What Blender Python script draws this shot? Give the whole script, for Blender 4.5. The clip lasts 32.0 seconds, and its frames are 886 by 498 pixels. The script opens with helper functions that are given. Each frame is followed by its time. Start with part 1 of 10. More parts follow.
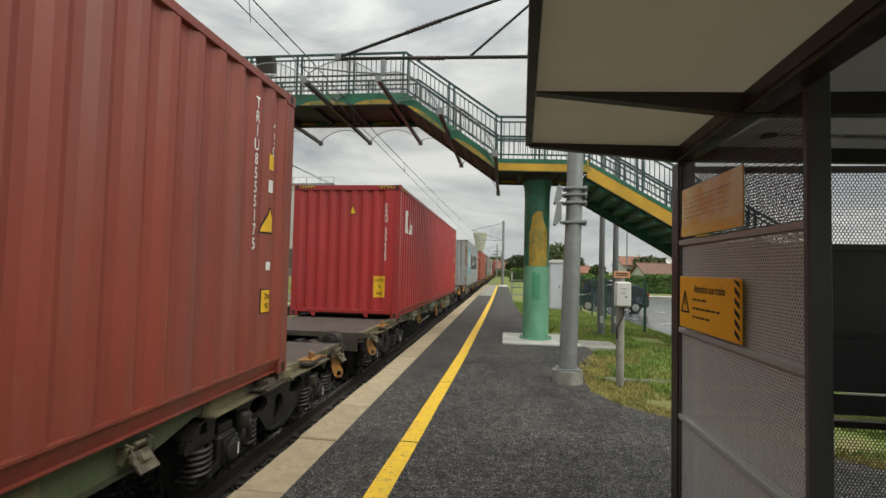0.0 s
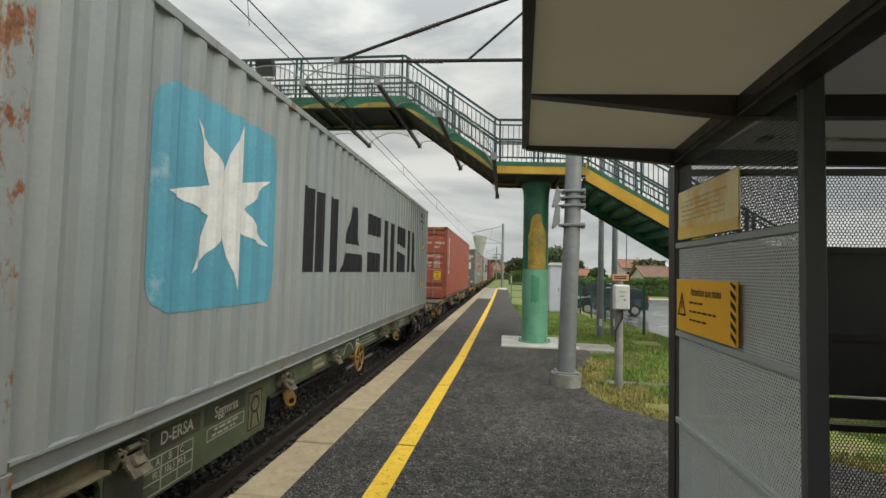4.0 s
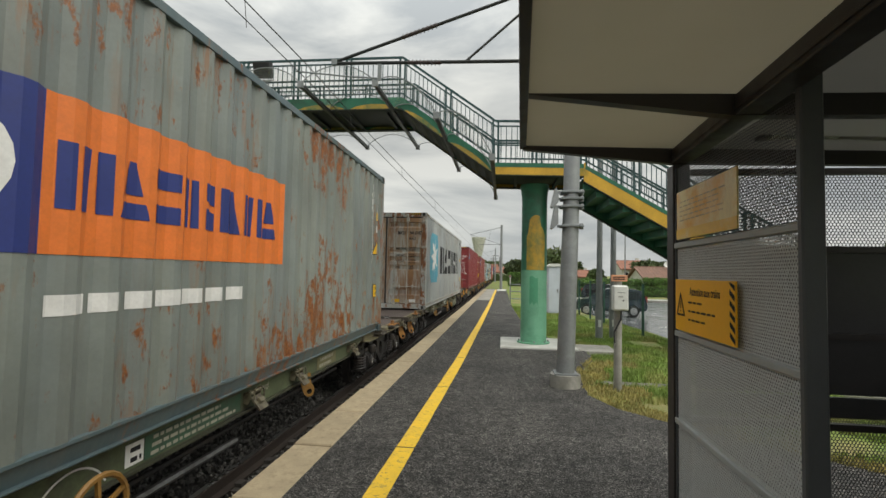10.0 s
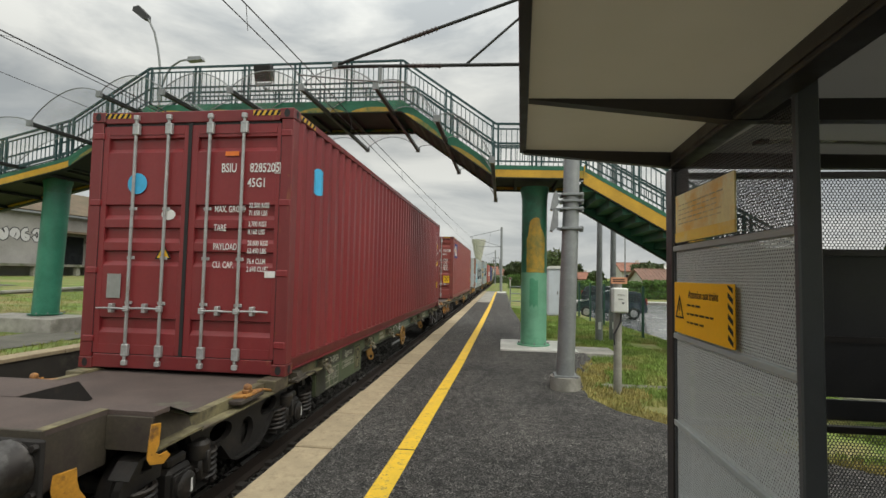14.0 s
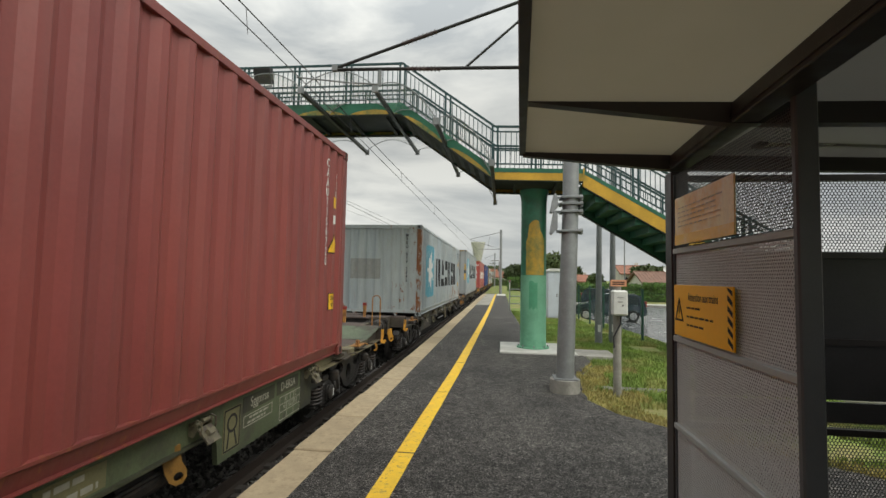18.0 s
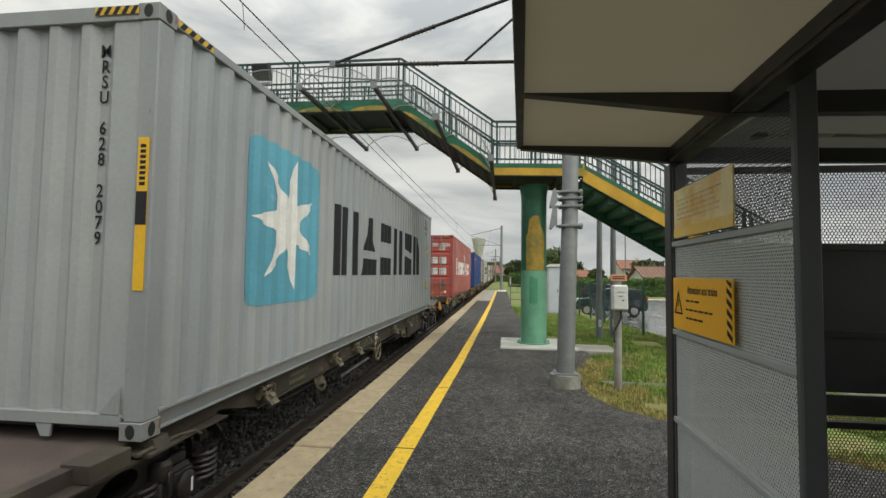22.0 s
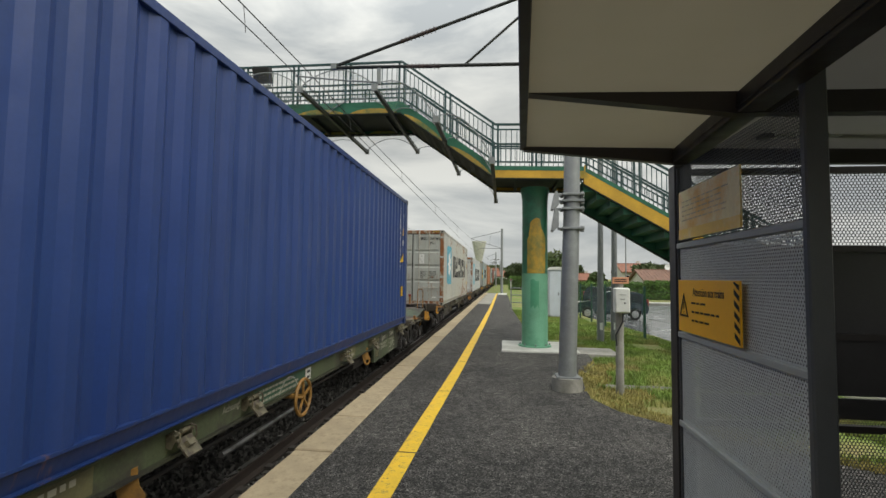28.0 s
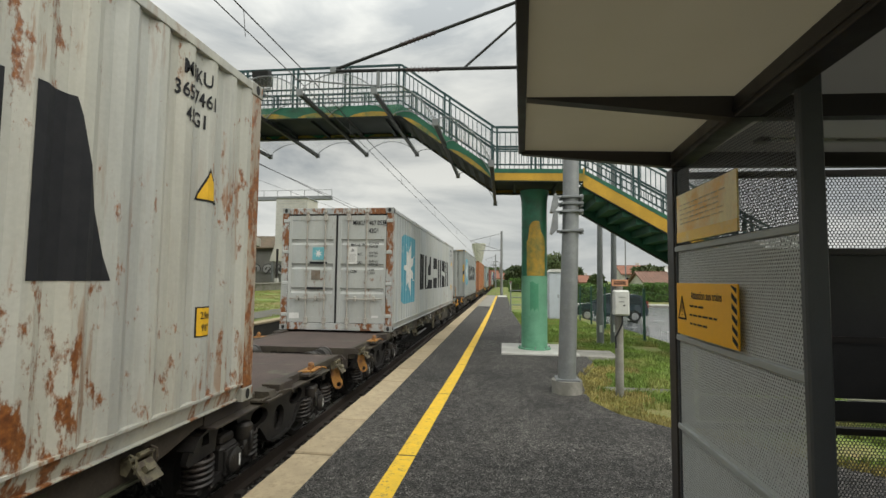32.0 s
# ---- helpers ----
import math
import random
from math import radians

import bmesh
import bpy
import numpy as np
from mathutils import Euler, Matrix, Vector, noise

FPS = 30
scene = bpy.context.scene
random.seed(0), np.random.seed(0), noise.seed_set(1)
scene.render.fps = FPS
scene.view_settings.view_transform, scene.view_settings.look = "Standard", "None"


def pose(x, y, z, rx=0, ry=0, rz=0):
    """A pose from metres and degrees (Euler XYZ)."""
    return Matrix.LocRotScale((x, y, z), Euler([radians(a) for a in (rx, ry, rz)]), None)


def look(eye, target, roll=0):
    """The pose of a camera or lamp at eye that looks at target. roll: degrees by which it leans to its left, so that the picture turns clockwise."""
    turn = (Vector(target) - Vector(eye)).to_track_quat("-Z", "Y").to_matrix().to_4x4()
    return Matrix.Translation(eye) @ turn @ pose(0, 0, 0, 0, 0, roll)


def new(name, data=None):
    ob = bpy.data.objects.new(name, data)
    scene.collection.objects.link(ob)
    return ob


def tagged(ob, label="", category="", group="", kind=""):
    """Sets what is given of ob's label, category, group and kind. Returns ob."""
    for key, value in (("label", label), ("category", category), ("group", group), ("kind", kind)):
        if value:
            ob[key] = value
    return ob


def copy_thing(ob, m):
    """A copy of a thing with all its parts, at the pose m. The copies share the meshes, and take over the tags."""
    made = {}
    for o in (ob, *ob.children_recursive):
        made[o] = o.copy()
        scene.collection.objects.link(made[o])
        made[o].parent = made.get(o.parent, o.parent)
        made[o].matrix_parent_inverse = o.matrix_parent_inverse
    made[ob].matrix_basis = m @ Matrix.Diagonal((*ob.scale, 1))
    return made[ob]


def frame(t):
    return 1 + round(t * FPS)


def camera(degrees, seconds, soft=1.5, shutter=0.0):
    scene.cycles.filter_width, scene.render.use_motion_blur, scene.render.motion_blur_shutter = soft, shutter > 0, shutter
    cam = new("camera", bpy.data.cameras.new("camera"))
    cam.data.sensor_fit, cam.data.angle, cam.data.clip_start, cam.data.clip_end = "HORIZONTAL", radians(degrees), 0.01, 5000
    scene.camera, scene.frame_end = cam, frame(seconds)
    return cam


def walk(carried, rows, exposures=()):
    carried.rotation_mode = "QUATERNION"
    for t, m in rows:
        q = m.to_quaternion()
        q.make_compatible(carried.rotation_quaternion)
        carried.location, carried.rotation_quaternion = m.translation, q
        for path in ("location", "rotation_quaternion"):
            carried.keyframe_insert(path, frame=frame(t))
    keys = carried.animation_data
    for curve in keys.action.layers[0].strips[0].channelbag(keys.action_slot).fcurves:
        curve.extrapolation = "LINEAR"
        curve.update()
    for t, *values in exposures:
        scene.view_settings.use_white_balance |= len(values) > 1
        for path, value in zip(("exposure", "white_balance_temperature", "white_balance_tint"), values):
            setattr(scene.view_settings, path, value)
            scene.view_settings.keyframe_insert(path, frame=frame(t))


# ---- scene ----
cam = camera(86.0, 32.0, soft=1.5)
PATH = [
    (0, (3.462, -0.704, 2.289), (3.207, 1.278, 2.369), 1.3),
    (0.5, (3.462, -0.703, 2.291), (3.206, 1.279, 2.372), 1.3),
    (1, (3.462, -0.693, 2.289), (3.207, 1.289, 2.372), 1.3),
    (1.5, (3.468, -0.689, 2.29), (3.212, 1.293, 2.373), 1.3),
    (2, (3.472, -0.687, 2.289), (3.216, 1.294, 2.375), 1.3),
    (2.5, (3.477, -0.696, 2.288), (3.221, 1.285, 2.375), 1.3),
    (3, (3.479, -0.696, 2.287), (3.224, 1.286, 2.375), 1.3),
    (3.5, (3.481, -0.696, 2.29), (3.227, 1.286, 2.38), 1.3),
    (5.5, (3.481, -0.699, 2.285), (3.226, 1.283, 2.381), 1.4),
    (6, (3.486, -0.705, 2.288), (3.231, 1.276, 2.385), 1.3),
    (6.5, (3.481, -0.7, 2.287), (3.228, 1.281, 2.385), 1.4),
    (7, (3.484, -0.701, 2.289), (3.23, 1.28, 2.388), 1.4),
    (7.5, (3.487, -0.69, 2.291), (3.235, 1.291, 2.391), 1.3),
    (8, (3.49, -0.681, 2.286), (3.238, 1.301, 2.388), 1.3),
    (8.5, (3.493, -0.681, 2.284), (3.241, 1.3, 2.387), 1.4),
    (9, (3.491, -0.678, 2.285), (3.241, 1.304, 2.386), 1.2),
    (9.5, (3.49, -0.679, 2.285), (3.24, 1.303, 2.383), 1.1),
    (10, (3.485, -0.683, 2.285), (3.236, 1.299, 2.384), 1.1),
    (10.5, (3.482, -0.686, 2.288), (3.233, 1.296, 2.387), 1.1),
    (11, (3.477, -0.692, 2.285), (3.228, 1.29, 2.387), 1.1),
    (11.5, (3.477, -0.698, 2.288), (3.228, 1.284, 2.39), 1.1),
    (12, (3.478, -0.706, 2.286), (3.229, 1.276, 2.389), 1.1),
    (12.5, (3.48, -0.701, 2.287), (3.231, 1.28, 2.392), 1.1),
    (13, (3.48, -0.702, 2.288), (3.231, 1.279, 2.393), 1.1),
    (13.5, (3.48, -0.701, 2.288), (3.231, 1.281, 2.395), 1.1),
    (14, (3.484, -0.704, 2.289), (3.235, 1.277, 2.397), 1.1),
    (14.5, (3.481, -0.707, 2.291), (3.234, 1.274, 2.401), 1.1),
    (16.5, (3.483, -0.711, 2.289), (3.237, 1.27, 2.404), 1.1),
    (17, (3.48, -0.71, 2.287), (3.234, 1.272, 2.403), 1.1),
    (17.5, (3.481, -0.71, 2.292), (3.235, 1.272, 2.409), 1.1),
    (18, (3.483, -0.704, 2.289), (3.236, 1.278, 2.408), 1.1),
    (18.5, (3.483, -0.699, 2.287), (3.238, 1.282, 2.407), 1.1),
    (19, (3.482, -0.703, 2.29), (3.237, 1.279, 2.412), 1.1),
    (19.5, (3.482, -0.698, 2.289), (3.237, 1.283, 2.411), 1.1),
    (20, (3.483, -0.698, 2.286), (3.238, 1.283, 2.41), 1.1),
    (20.5, (3.485, -0.694, 2.286), (3.24, 1.287, 2.409), 1.1),
    (21, (3.489, -0.688, 2.283), (3.24, 1.293, 2.4), 1.0),
    (21.5, (3.495, -0.685, 2.281), (3.246, 1.296, 2.388), 0.8),
    (22, (3.5, -0.684, 2.279), (3.25, 1.298, 2.383), 0.7),
    (22.5, (3.493, -0.689, 2.283), (3.244, 1.293, 2.386), 0.7),
    (23, (3.494, -0.687, 2.282), (3.244, 1.295, 2.386), 0.7),
    (23.5, (3.494, -0.682, 2.281), (3.244, 1.3, 2.386), 0.7),
    (24, (3.494, -0.684, 2.28), (3.243, 1.298, 2.386), 0.7),
    (24.5, (3.487, -0.688, 2.281), (3.237, 1.294, 2.388), 0.7),
    (25, (3.489, -0.681, 2.28), (3.239, 1.3, 2.389), 0.7),
    (25.5, (3.489, -0.687, 2.28), (3.238, 1.294, 2.39), 0.7),
    (27.5, (3.481, -0.666, 2.271), (3.23, 1.315, 2.386), 0.6),
    (28, (3.483, -0.659, 2.273), (3.232, 1.321, 2.39), 0.7),
    (28.5, (3.483, -0.664, 2.272), (3.231, 1.317, 2.39), 0.6),
    (29, (3.484, -0.658, 2.274), (3.232, 1.323, 2.393), 0.7),
    (29.5, (3.486, -0.66, 2.275), (3.235, 1.32, 2.395), 0.7),
    (30, (3.488, -0.657, 2.274), (3.237, 1.323, 2.397), 0.7),
    (30.5, (3.491, -0.664, 2.276), (3.24, 1.316, 2.398), 0.6),
    (31, (3.486, -0.672, 2.276), (3.237, 1.309, 2.4), 0.7),
    (31.5, (3.49, -0.665, 2.274), (3.239, 1.315, 2.401), 0.6),
    (32, (3.488, -0.669, 2.279), (3.238, 1.312, 2.406), 0.6),
]
walk(cam, [(t, look(eye, target, roll)) for t, eye, target, roll in PATH], exposures=((0, 0.22, 6850, 7), (32, 0.22, 6850, 7)))

# ---- daylight: a bright overcast sky ----
world = bpy.data.worlds.new("overcast")
scene.world = world
world.use_nodes = True
wn, wl = world.node_tree.nodes, world.node_tree.links
wn.clear()
w_out = wn.new("ShaderNodeOutputWorld")
w_bg = wn.new("ShaderNodeBackground")
w_sky = wn.new("ShaderNodeTexSky")
w_sky.sky_type, w_sky.sun_disc = "NISHITA", False
w_sky.sun_elevation, w_sky.sun_rotation = radians(48), radians(128)
w_sky.air_density, w_sky.dust_density = 1.0, 4.0
w_tc = wn.new("ShaderNodeTexCoord")
w_map = wn.new("ShaderNodeMapping")
w_map.inputs["Scale"].default_value = (1.0, 1.0, 3.2)
w_noise = wn.new("ShaderNodeTexNoise")
w_noise.inputs["Scale"].default_value = 2.3
w_noise.inputs["Detail"].default_value = 7
w_noise.inputs["Roughness"].default_value = 0.55
w_noise.inputs["Distortion"].default_value = 0.4
w_ramp = wn.new("ShaderNodeValToRGB")
w_ramp.color_ramp.elements[0].position, w_ramp.color_ramp.elements[0].color = 0.38, (3.35, 3.6, 3.85, 1)
w_ramp.color_ramp.elements[1].position, w_ramp.color_ramp.elements[1].color = 0.60, (6.5, 6.6, 6.55, 1)
w_mix = wn.new("ShaderNodeMix")
w_mix.data_type = "RGBA"
w_mix.inputs["Factor"].default_value = 0.93
wl.new(w_tc.outputs["Generated"], w_map.inputs["Vector"])
wl.new(w_map.outputs["Vector"], w_noise.inputs["Vector"])
wl.new(w_noise.outputs["Fac"], w_ramp.inputs["Fac"])
wl.new(w_sky.outputs["Color"], w_mix.inputs["A"])
wl.new(w_ramp.outputs["Color"], w_mix.inputs["B"])
# thin bright cloud low down, thick cloud above it, brightest overhead
w_sep = wn.new("ShaderNodeSeparateXYZ")
w_up = wn.new("ShaderNodeValToRGB")
w_up.color_ramp.elements[0].position, w_up.color_ramp.elements[0].color = 0.0, (1.75, 1.75, 1.75, 1)
w_up.color_ramp.elements[1].position, w_up.color_ramp.elements[1].color = 1.0, (4.8, 4.8, 4.8, 1)
for w_at, w_v in ((0.12, 1.66), (0.28, 1.40), (0.42, 1.85)):
    w_el = w_up.color_ramp.elements.new(w_at)
    w_el.color = (w_v, w_v, w_v, 1)
w_grad = wn.new("ShaderNodeMix")
w_grad.data_type, w_grad.blend_type = "RGBA", "MULTIPLY"
w_grad.inputs["Factor"].default_value = 1.0
wl.new(w_tc.outputs["Generated"], w_sep.inputs["Vector"])
wl.new(w_sep.outputs["Z"], w_up.inputs["Fac"])
wl.new(w_mix.outputs["Result"], w_grad.inputs["A"])
wl.new(w_up.outputs["Color"], w_grad.inputs["B"])
wl.new(w_grad.outputs["Result"], w_bg.inputs["Color"])
wl.new(w_bg.outputs["Background"], w_out.inputs["Surface"])
w_bg.inputs["Strength"].default_value = 0.066

sun = new("sun", bpy.data.lights.new("sun", "SUN"))
sun.data.energy, sun.data.angle, sun.data.color = 1.3, radians(60), (1.0, 0.97, 0.92)
sun.matrix_world = look((13, -10, 18), (0, 0, 0))


# ---- heights and main lines (metres) ----
ZR = 0.235      # rail top
ZP = 0.60       # platform top
ZC = 1.18       # container floor
ZB = 0.02       # ballast


# ---- mesh helpers ----
def B():
    return bmesh.new()


def box(bm, a, b, bevel=0.0):
    x0, y0, z0 = (min(p, q) for p, q in zip(a, b))
    x1, y1, z1 = (max(p, q) for p, q in zip(a, b))
    v = [bm.verts.new(p) for p in ((x0, y0, z0), (x1, y0, z0), (x1, y1, z0), (x0, y1, z0), (x0, y0, z1), (x1, y0, z1), (x1, y1, z1), (x0, y1, z1))]
    fs = [bm.faces.new([v[i] for i in f]) for f in ((3, 2, 1, 0), (4, 5, 6, 7), (0, 1, 5, 4), (1, 2, 6, 5), (2, 3, 7, 6), (3, 0, 4, 7))]
    if bevel:
        es = list({e for f in fs for e in f.edges})
        bmesh.ops.bevel(bm, geom=es, offset=bevel, segments=1, affect="EDGES", profile=0.5)
    return bm


def bar(bm, p, q, w, h, up=(0, 0, 1)):
    """A straight bar of section w (sideways) by h (up) from p to q."""
    p, q, up = Vector(p), Vector(q), Vector(up)
    d = (q - p).normalized()
    s = d.cross(up)
    s = s.normalized() if s.length > 1e-5 else Vector((1, 0, 0))
    u = s.cross(d)
    s, u = s * w / 2, u * h / 2
    a = [bm.verts.new(p + i * s + j * u) for i, j in ((-1, -1), (1, -1), (1, 1), (-1, 1))]
    b = [bm.verts.new(q + i * s + j * u) for i, j in ((-1, -1), (1, -1), (1, 1), (-1, 1))]
    bm.faces.new(a[::-1]), bm.faces.new(b)
    for i in range(4):
        bm.faces.new((a[i], a[(i + 1) % 4], b[(i + 1) % 4], b[i]))
    return bm


def pipe(bm, pts, r, seg=8, caps=True, r_end=None):
    """A round tube along the points."""
    pts = [Vector(p) for p in pts]
    rings, n = [], len(pts)
    ref = None
    for i, p in enumerate(pts):
        d = (pts[min(i + 1, n - 1)] - pts[max(i - 1, 0)]).normalized()
        if ref is None:
            ref = Vector((0, 0, 1)) if abs(d.z) < 0.9 else Vector((1, 0, 0))
        s = d.cross(ref).normalized()
        ref = s.cross(d).normalized()
        rr = r if r_end is None else r + (r_end - r) * i / (n - 1)
        rings.append([bm.verts.new(p + rr * (math.cos(k * math.tau / seg) * s + math.sin(k * math.tau / seg) * ref)) for k in range(seg)])
    for a, b in zip(rings, rings[1:]):
        for k in range(seg):
            bm.faces.new((a[k], a[(k + 1) % seg], b[(k + 1) % seg], b[k]))
    if caps:
        bm.faces.new(rings[0][::-1]), bm.faces.new(rings[-1])
    return bm


def lathe(bm, prof, seg=20, m=None):
    """Turns (radius, height) pairs about z, then places them by m."""
    m = m or Matrix()
    rings = []
    for r, h in prof:
        rings.append([bm.verts.new(m @ Vector((r * math.cos(k * math.tau / seg), r * math.sin(k * math.tau / seg), h))) for k in range(seg)])
    for a, b in zip(rings, rings[1:]):
        for k in range(seg):
            bm.faces.new((a[k], a[(k + 1) % seg], b[(k + 1) % seg], b[k]))
    bm.faces.new(rings[0][::-1]), bm.faces.new(rings[-1])
    return bm


def prism(bm, poly, axis, a, b):
    """Extrudes a polygon of two coordinates along axis from a to b (the two are the other axes in order)."""
    def put(p, t):
        return {"x": (t, p[0], p[1]), "y": (p[0], t, p[1]), "z": (p[0], p[1], t)}[axis]
    va = [bm.verts.new(put(p, a)) for p in poly]
    vb = [bm.verts.new(put(p, b)) for p in poly]
    bm.faces.new(va[::-1]), bm.faces.new(vb)
    n = len(poly)
    for i in range(n):
        bm.faces.new((va[i], va[(i + 1) % n], vb[(i + 1) % n], vb[i]))
    return bm


def quad(bm, pts):
    bm.faces.new([bm.verts.new(p) for p in pts])
    return bm


def ring_loop(cx, cy, r, n=14, sy=1.0):
    return [(cx + r * math.cos(k * math.tau / n), cy + sy * r * math.sin(k * math.tau / n)) for k in range(n)]


def plate(loops, depth, m):
    """A flat plate with holes: outlines in its plane, made solid, placed by m."""
    cu = bpy.data.curves.new("plate", "CURVE")
    cu.dimensions, cu.fill_mode, cu.extrude = "2D", "BOTH", depth / 2
    for loop in loops:
        sp = cu.splines.new("POLY")
        sp.points.add(len(loop) - 1)
        for p, (x, y) in zip(sp.points, loop):
            p.co = (x, y, 0, 1)
        sp.use_cyclic_u = True
    ob = bpy.data.objects.new("plate", cu)
    me = bpy.data.meshes.new_from_object(ob)
    bpy.data.objects.remove(ob)
    bpy.data.curves.remove(cu)
    me.transform(m)
    return me


def text_mesh(body, size, align="CENTER", squeeze=1.0):
    """Flat lettering in the built-in font, in its own x-y plane."""
    cu = bpy.data.curves.new("lettering", "FONT")
    cu.body, cu.size, cu.align_x, cu.align_y = body, size, align, "CENTER"
    cu.resolution_u = 3
    cu.offset = 0.014 * size
    ob = bpy.data.objects.new("lettering", cu)
    me = bpy.data.meshes.new_from_object(ob)
    bpy.data.objects.remove(ob)
    bpy.data.curves.remove(cu)
    me.transform(Matrix.Diagonal((squeeze, 1, 1, 1)))
    return me


def mesh_of(name, bm, smooth=False):
    if isinstance(bm, bpy.types.Mesh):
        me = bm
    else:
        bmesh.ops.recalc_face_normals(bm, faces=bm.faces)
        me = bpy.data.meshes.new(name)
        bm.to_mesh(me)
        bm.free()
    if smooth:
        me.polygons.foreach_set("use_smooth", [True] * len(me.polygons))
        me.set_sharp_from_angle(angle=radians(38))
    return me


def part(name, bm, material, parent, label="", smooth=False):
    """One mesh object, linked under a thing or a part."""
    me = mesh_of(name, bm, smooth)
    if material is not None and not me.materials:
        me.materials.append(material)
    ob = new(name, me)
    ob.parent = parent
    if label:
        ob["label"] = label
    return ob


def shared(name, me, material, parent, m=None):
    """A further object on a mesh that alike pieces share, with its own paint."""
    ob = new(name, me)
    if not me.materials:
        me.materials.append(material)
    if me.materials[0] is not material:
        ob.material_slots[0].link = "OBJECT"
        ob.material_slots[0].material = material
    ob.parent = parent
    if m is not None:
        ob.matrix_basis = m
    return ob


def thing(name, label, category, at=(0, 0, 0), group="", kind="", turn=0.0):
    ob = new(name)
    ob.empty_display_size = 0.2
    ob.matrix_basis = pose(*at, 0, 0, turn)
    return tagged(ob, label, category, group, kind)


# ---- materials ----
def nodes_of(name):
    m = bpy.data.materials.new(name)
    m.use_nodes = True
    nt = m.node_tree
    return m, nt, nt.nodes["Principled BSDF"]


def tex_noise(nt, scale, detail=4, rough=0.55, stretch=(1, 1, 1), coords="Object", offset=0.0):
    tc = nt.nodes.new("ShaderNodeTexCoord")
    mp = nt.nodes.new("ShaderNodeMapping")
    mp.inputs["Scale"].default_value = stretch
    mp.inputs["Location"].default_value = (offset, offset * 0.7, offset * 1.3)
    no = nt.nodes.new("ShaderNodeTexNoise")
    no.inputs["Scale"].default_value, no.inputs["Detail"].default_value, no.inputs["Roughness"].default_value = scale, detail, rough
    nt.links.new(tc.outputs[coords], mp.inputs["Vector"])
    nt.links.new(mp.outputs["Vector"], no.inputs["Vector"])
    return no


def ramp(nt, src, p0, c0, p1, c1):
    r = nt.nodes.new("ShaderNodeValToRGB")
    e = r.color_ramp.elements
    e[0].position, e[0].color = p0, (*c0, 1) if len(c0) == 3 else c0
    e[1].position, e[1].color = p1, (*c1, 1) if len(c1) == 3 else c1
    nt.links.new(src, r.inputs["Fac"])
    return r


def mix(nt, fac, a, b, blend="MIX"):
    mx = nt.nodes.new("ShaderNodeMix")
    mx.data_type, mx.blend_type = "RGBA", blend
    for sock, v in (("Factor", fac), ("A", a), ("B", b)):
        if isinstance(v, (int, float)):
            mx.inputs[sock].default_value = v
        elif isinstance(v, tuple):
            mx.inputs[sock].default_value = (*v[:3], 1)
        else:
            nt.links.new(v, mx.inputs[sock])
    return mx.outputs["Result"]


def bump(nt, bsdf, src, strength, distance):
    b = nt.nodes.new("ShaderNodeBump")
    b.inputs["Strength"].default_value, b.inputs["Distance"].default_value = strength, distance
    nt.links.new(src, b.inputs["Height"])
    nt.links.new(b.outputs["Normal"], bsdf.inputs["Normal"])


def shade(c, k):
    return tuple(min(1.0, v * k) for v in c[:3])


def mat(name, color, rough=0.6, metal=0.0, var=0.25, scale=6.0, fine=60.0, relief=0.15, dist=0.004, dirt=None, dirt_at=(0.5, 0.72), dirt_scale=1.3, stretch=(1, 1, 1), coat=0.0, spread=0.0):
    """A surface with colour variation at two scales, a dirt or rust layer and fine relief."""
    m, nt, p = nodes_of(name)
    big = tex_noise(nt, scale, 5, 0.6, stretch)
    small = tex_noise(nt, fine, 3, 0.6)
    c = ramp(nt, big.outputs["Fac"], 0.3, shade(color, 1 - var), 0.7, shade(color, 1 + var)).outputs["Color"]
    k = ramp(nt, small.outputs["Fac"], 0.3, (1 - var * 0.6,) * 3, 0.7, (1 + var * 0.4,) * 3).outputs["Color"]
    c = mix(nt, 1.0, c, k, "MULTIPLY")
    if dirt:
        dn = tex_noise(nt, dirt_scale, 6, 0.68, stretch, offset=3.1)
        mask = ramp(nt, dn.outputs["Fac"], dirt_at[0], (0, 0, 0), dirt_at[1], (1, 1, 1)).outputs["Color"]
        c = mix(nt, mask, c, dirt)
    if spread:
        oi = nt.nodes.new("ShaderNodeObjectInfo")
        rr = ramp(nt, oi.outputs["Random"], 0.0, (1 - spread,) * 3, 1.0, (1 + spread,) * 3).outputs["Color"]
        c = mix(nt, 1.0, c, rr, "MULTIPLY")
    nt.links.new(c, p.inputs["Base Color"])
    rn = ramp(nt, big.outputs["Fac"], 0.3, (max(0.05, rough - 0.1),) * 3, 0.75, (min(1, rough + 0.1),) * 3)
    nt.links.new(rn.outputs["Color"], p.inputs["Roughness"])
    p.inputs["Metallic"].default_value = metal
    p.inputs["Coat Weight"].default_value = coat
    if relief:
        bump(nt, p, small.outputs["Fac"], relief, dist)
    return m


RUST = (0.12, 0.040, 0.015)


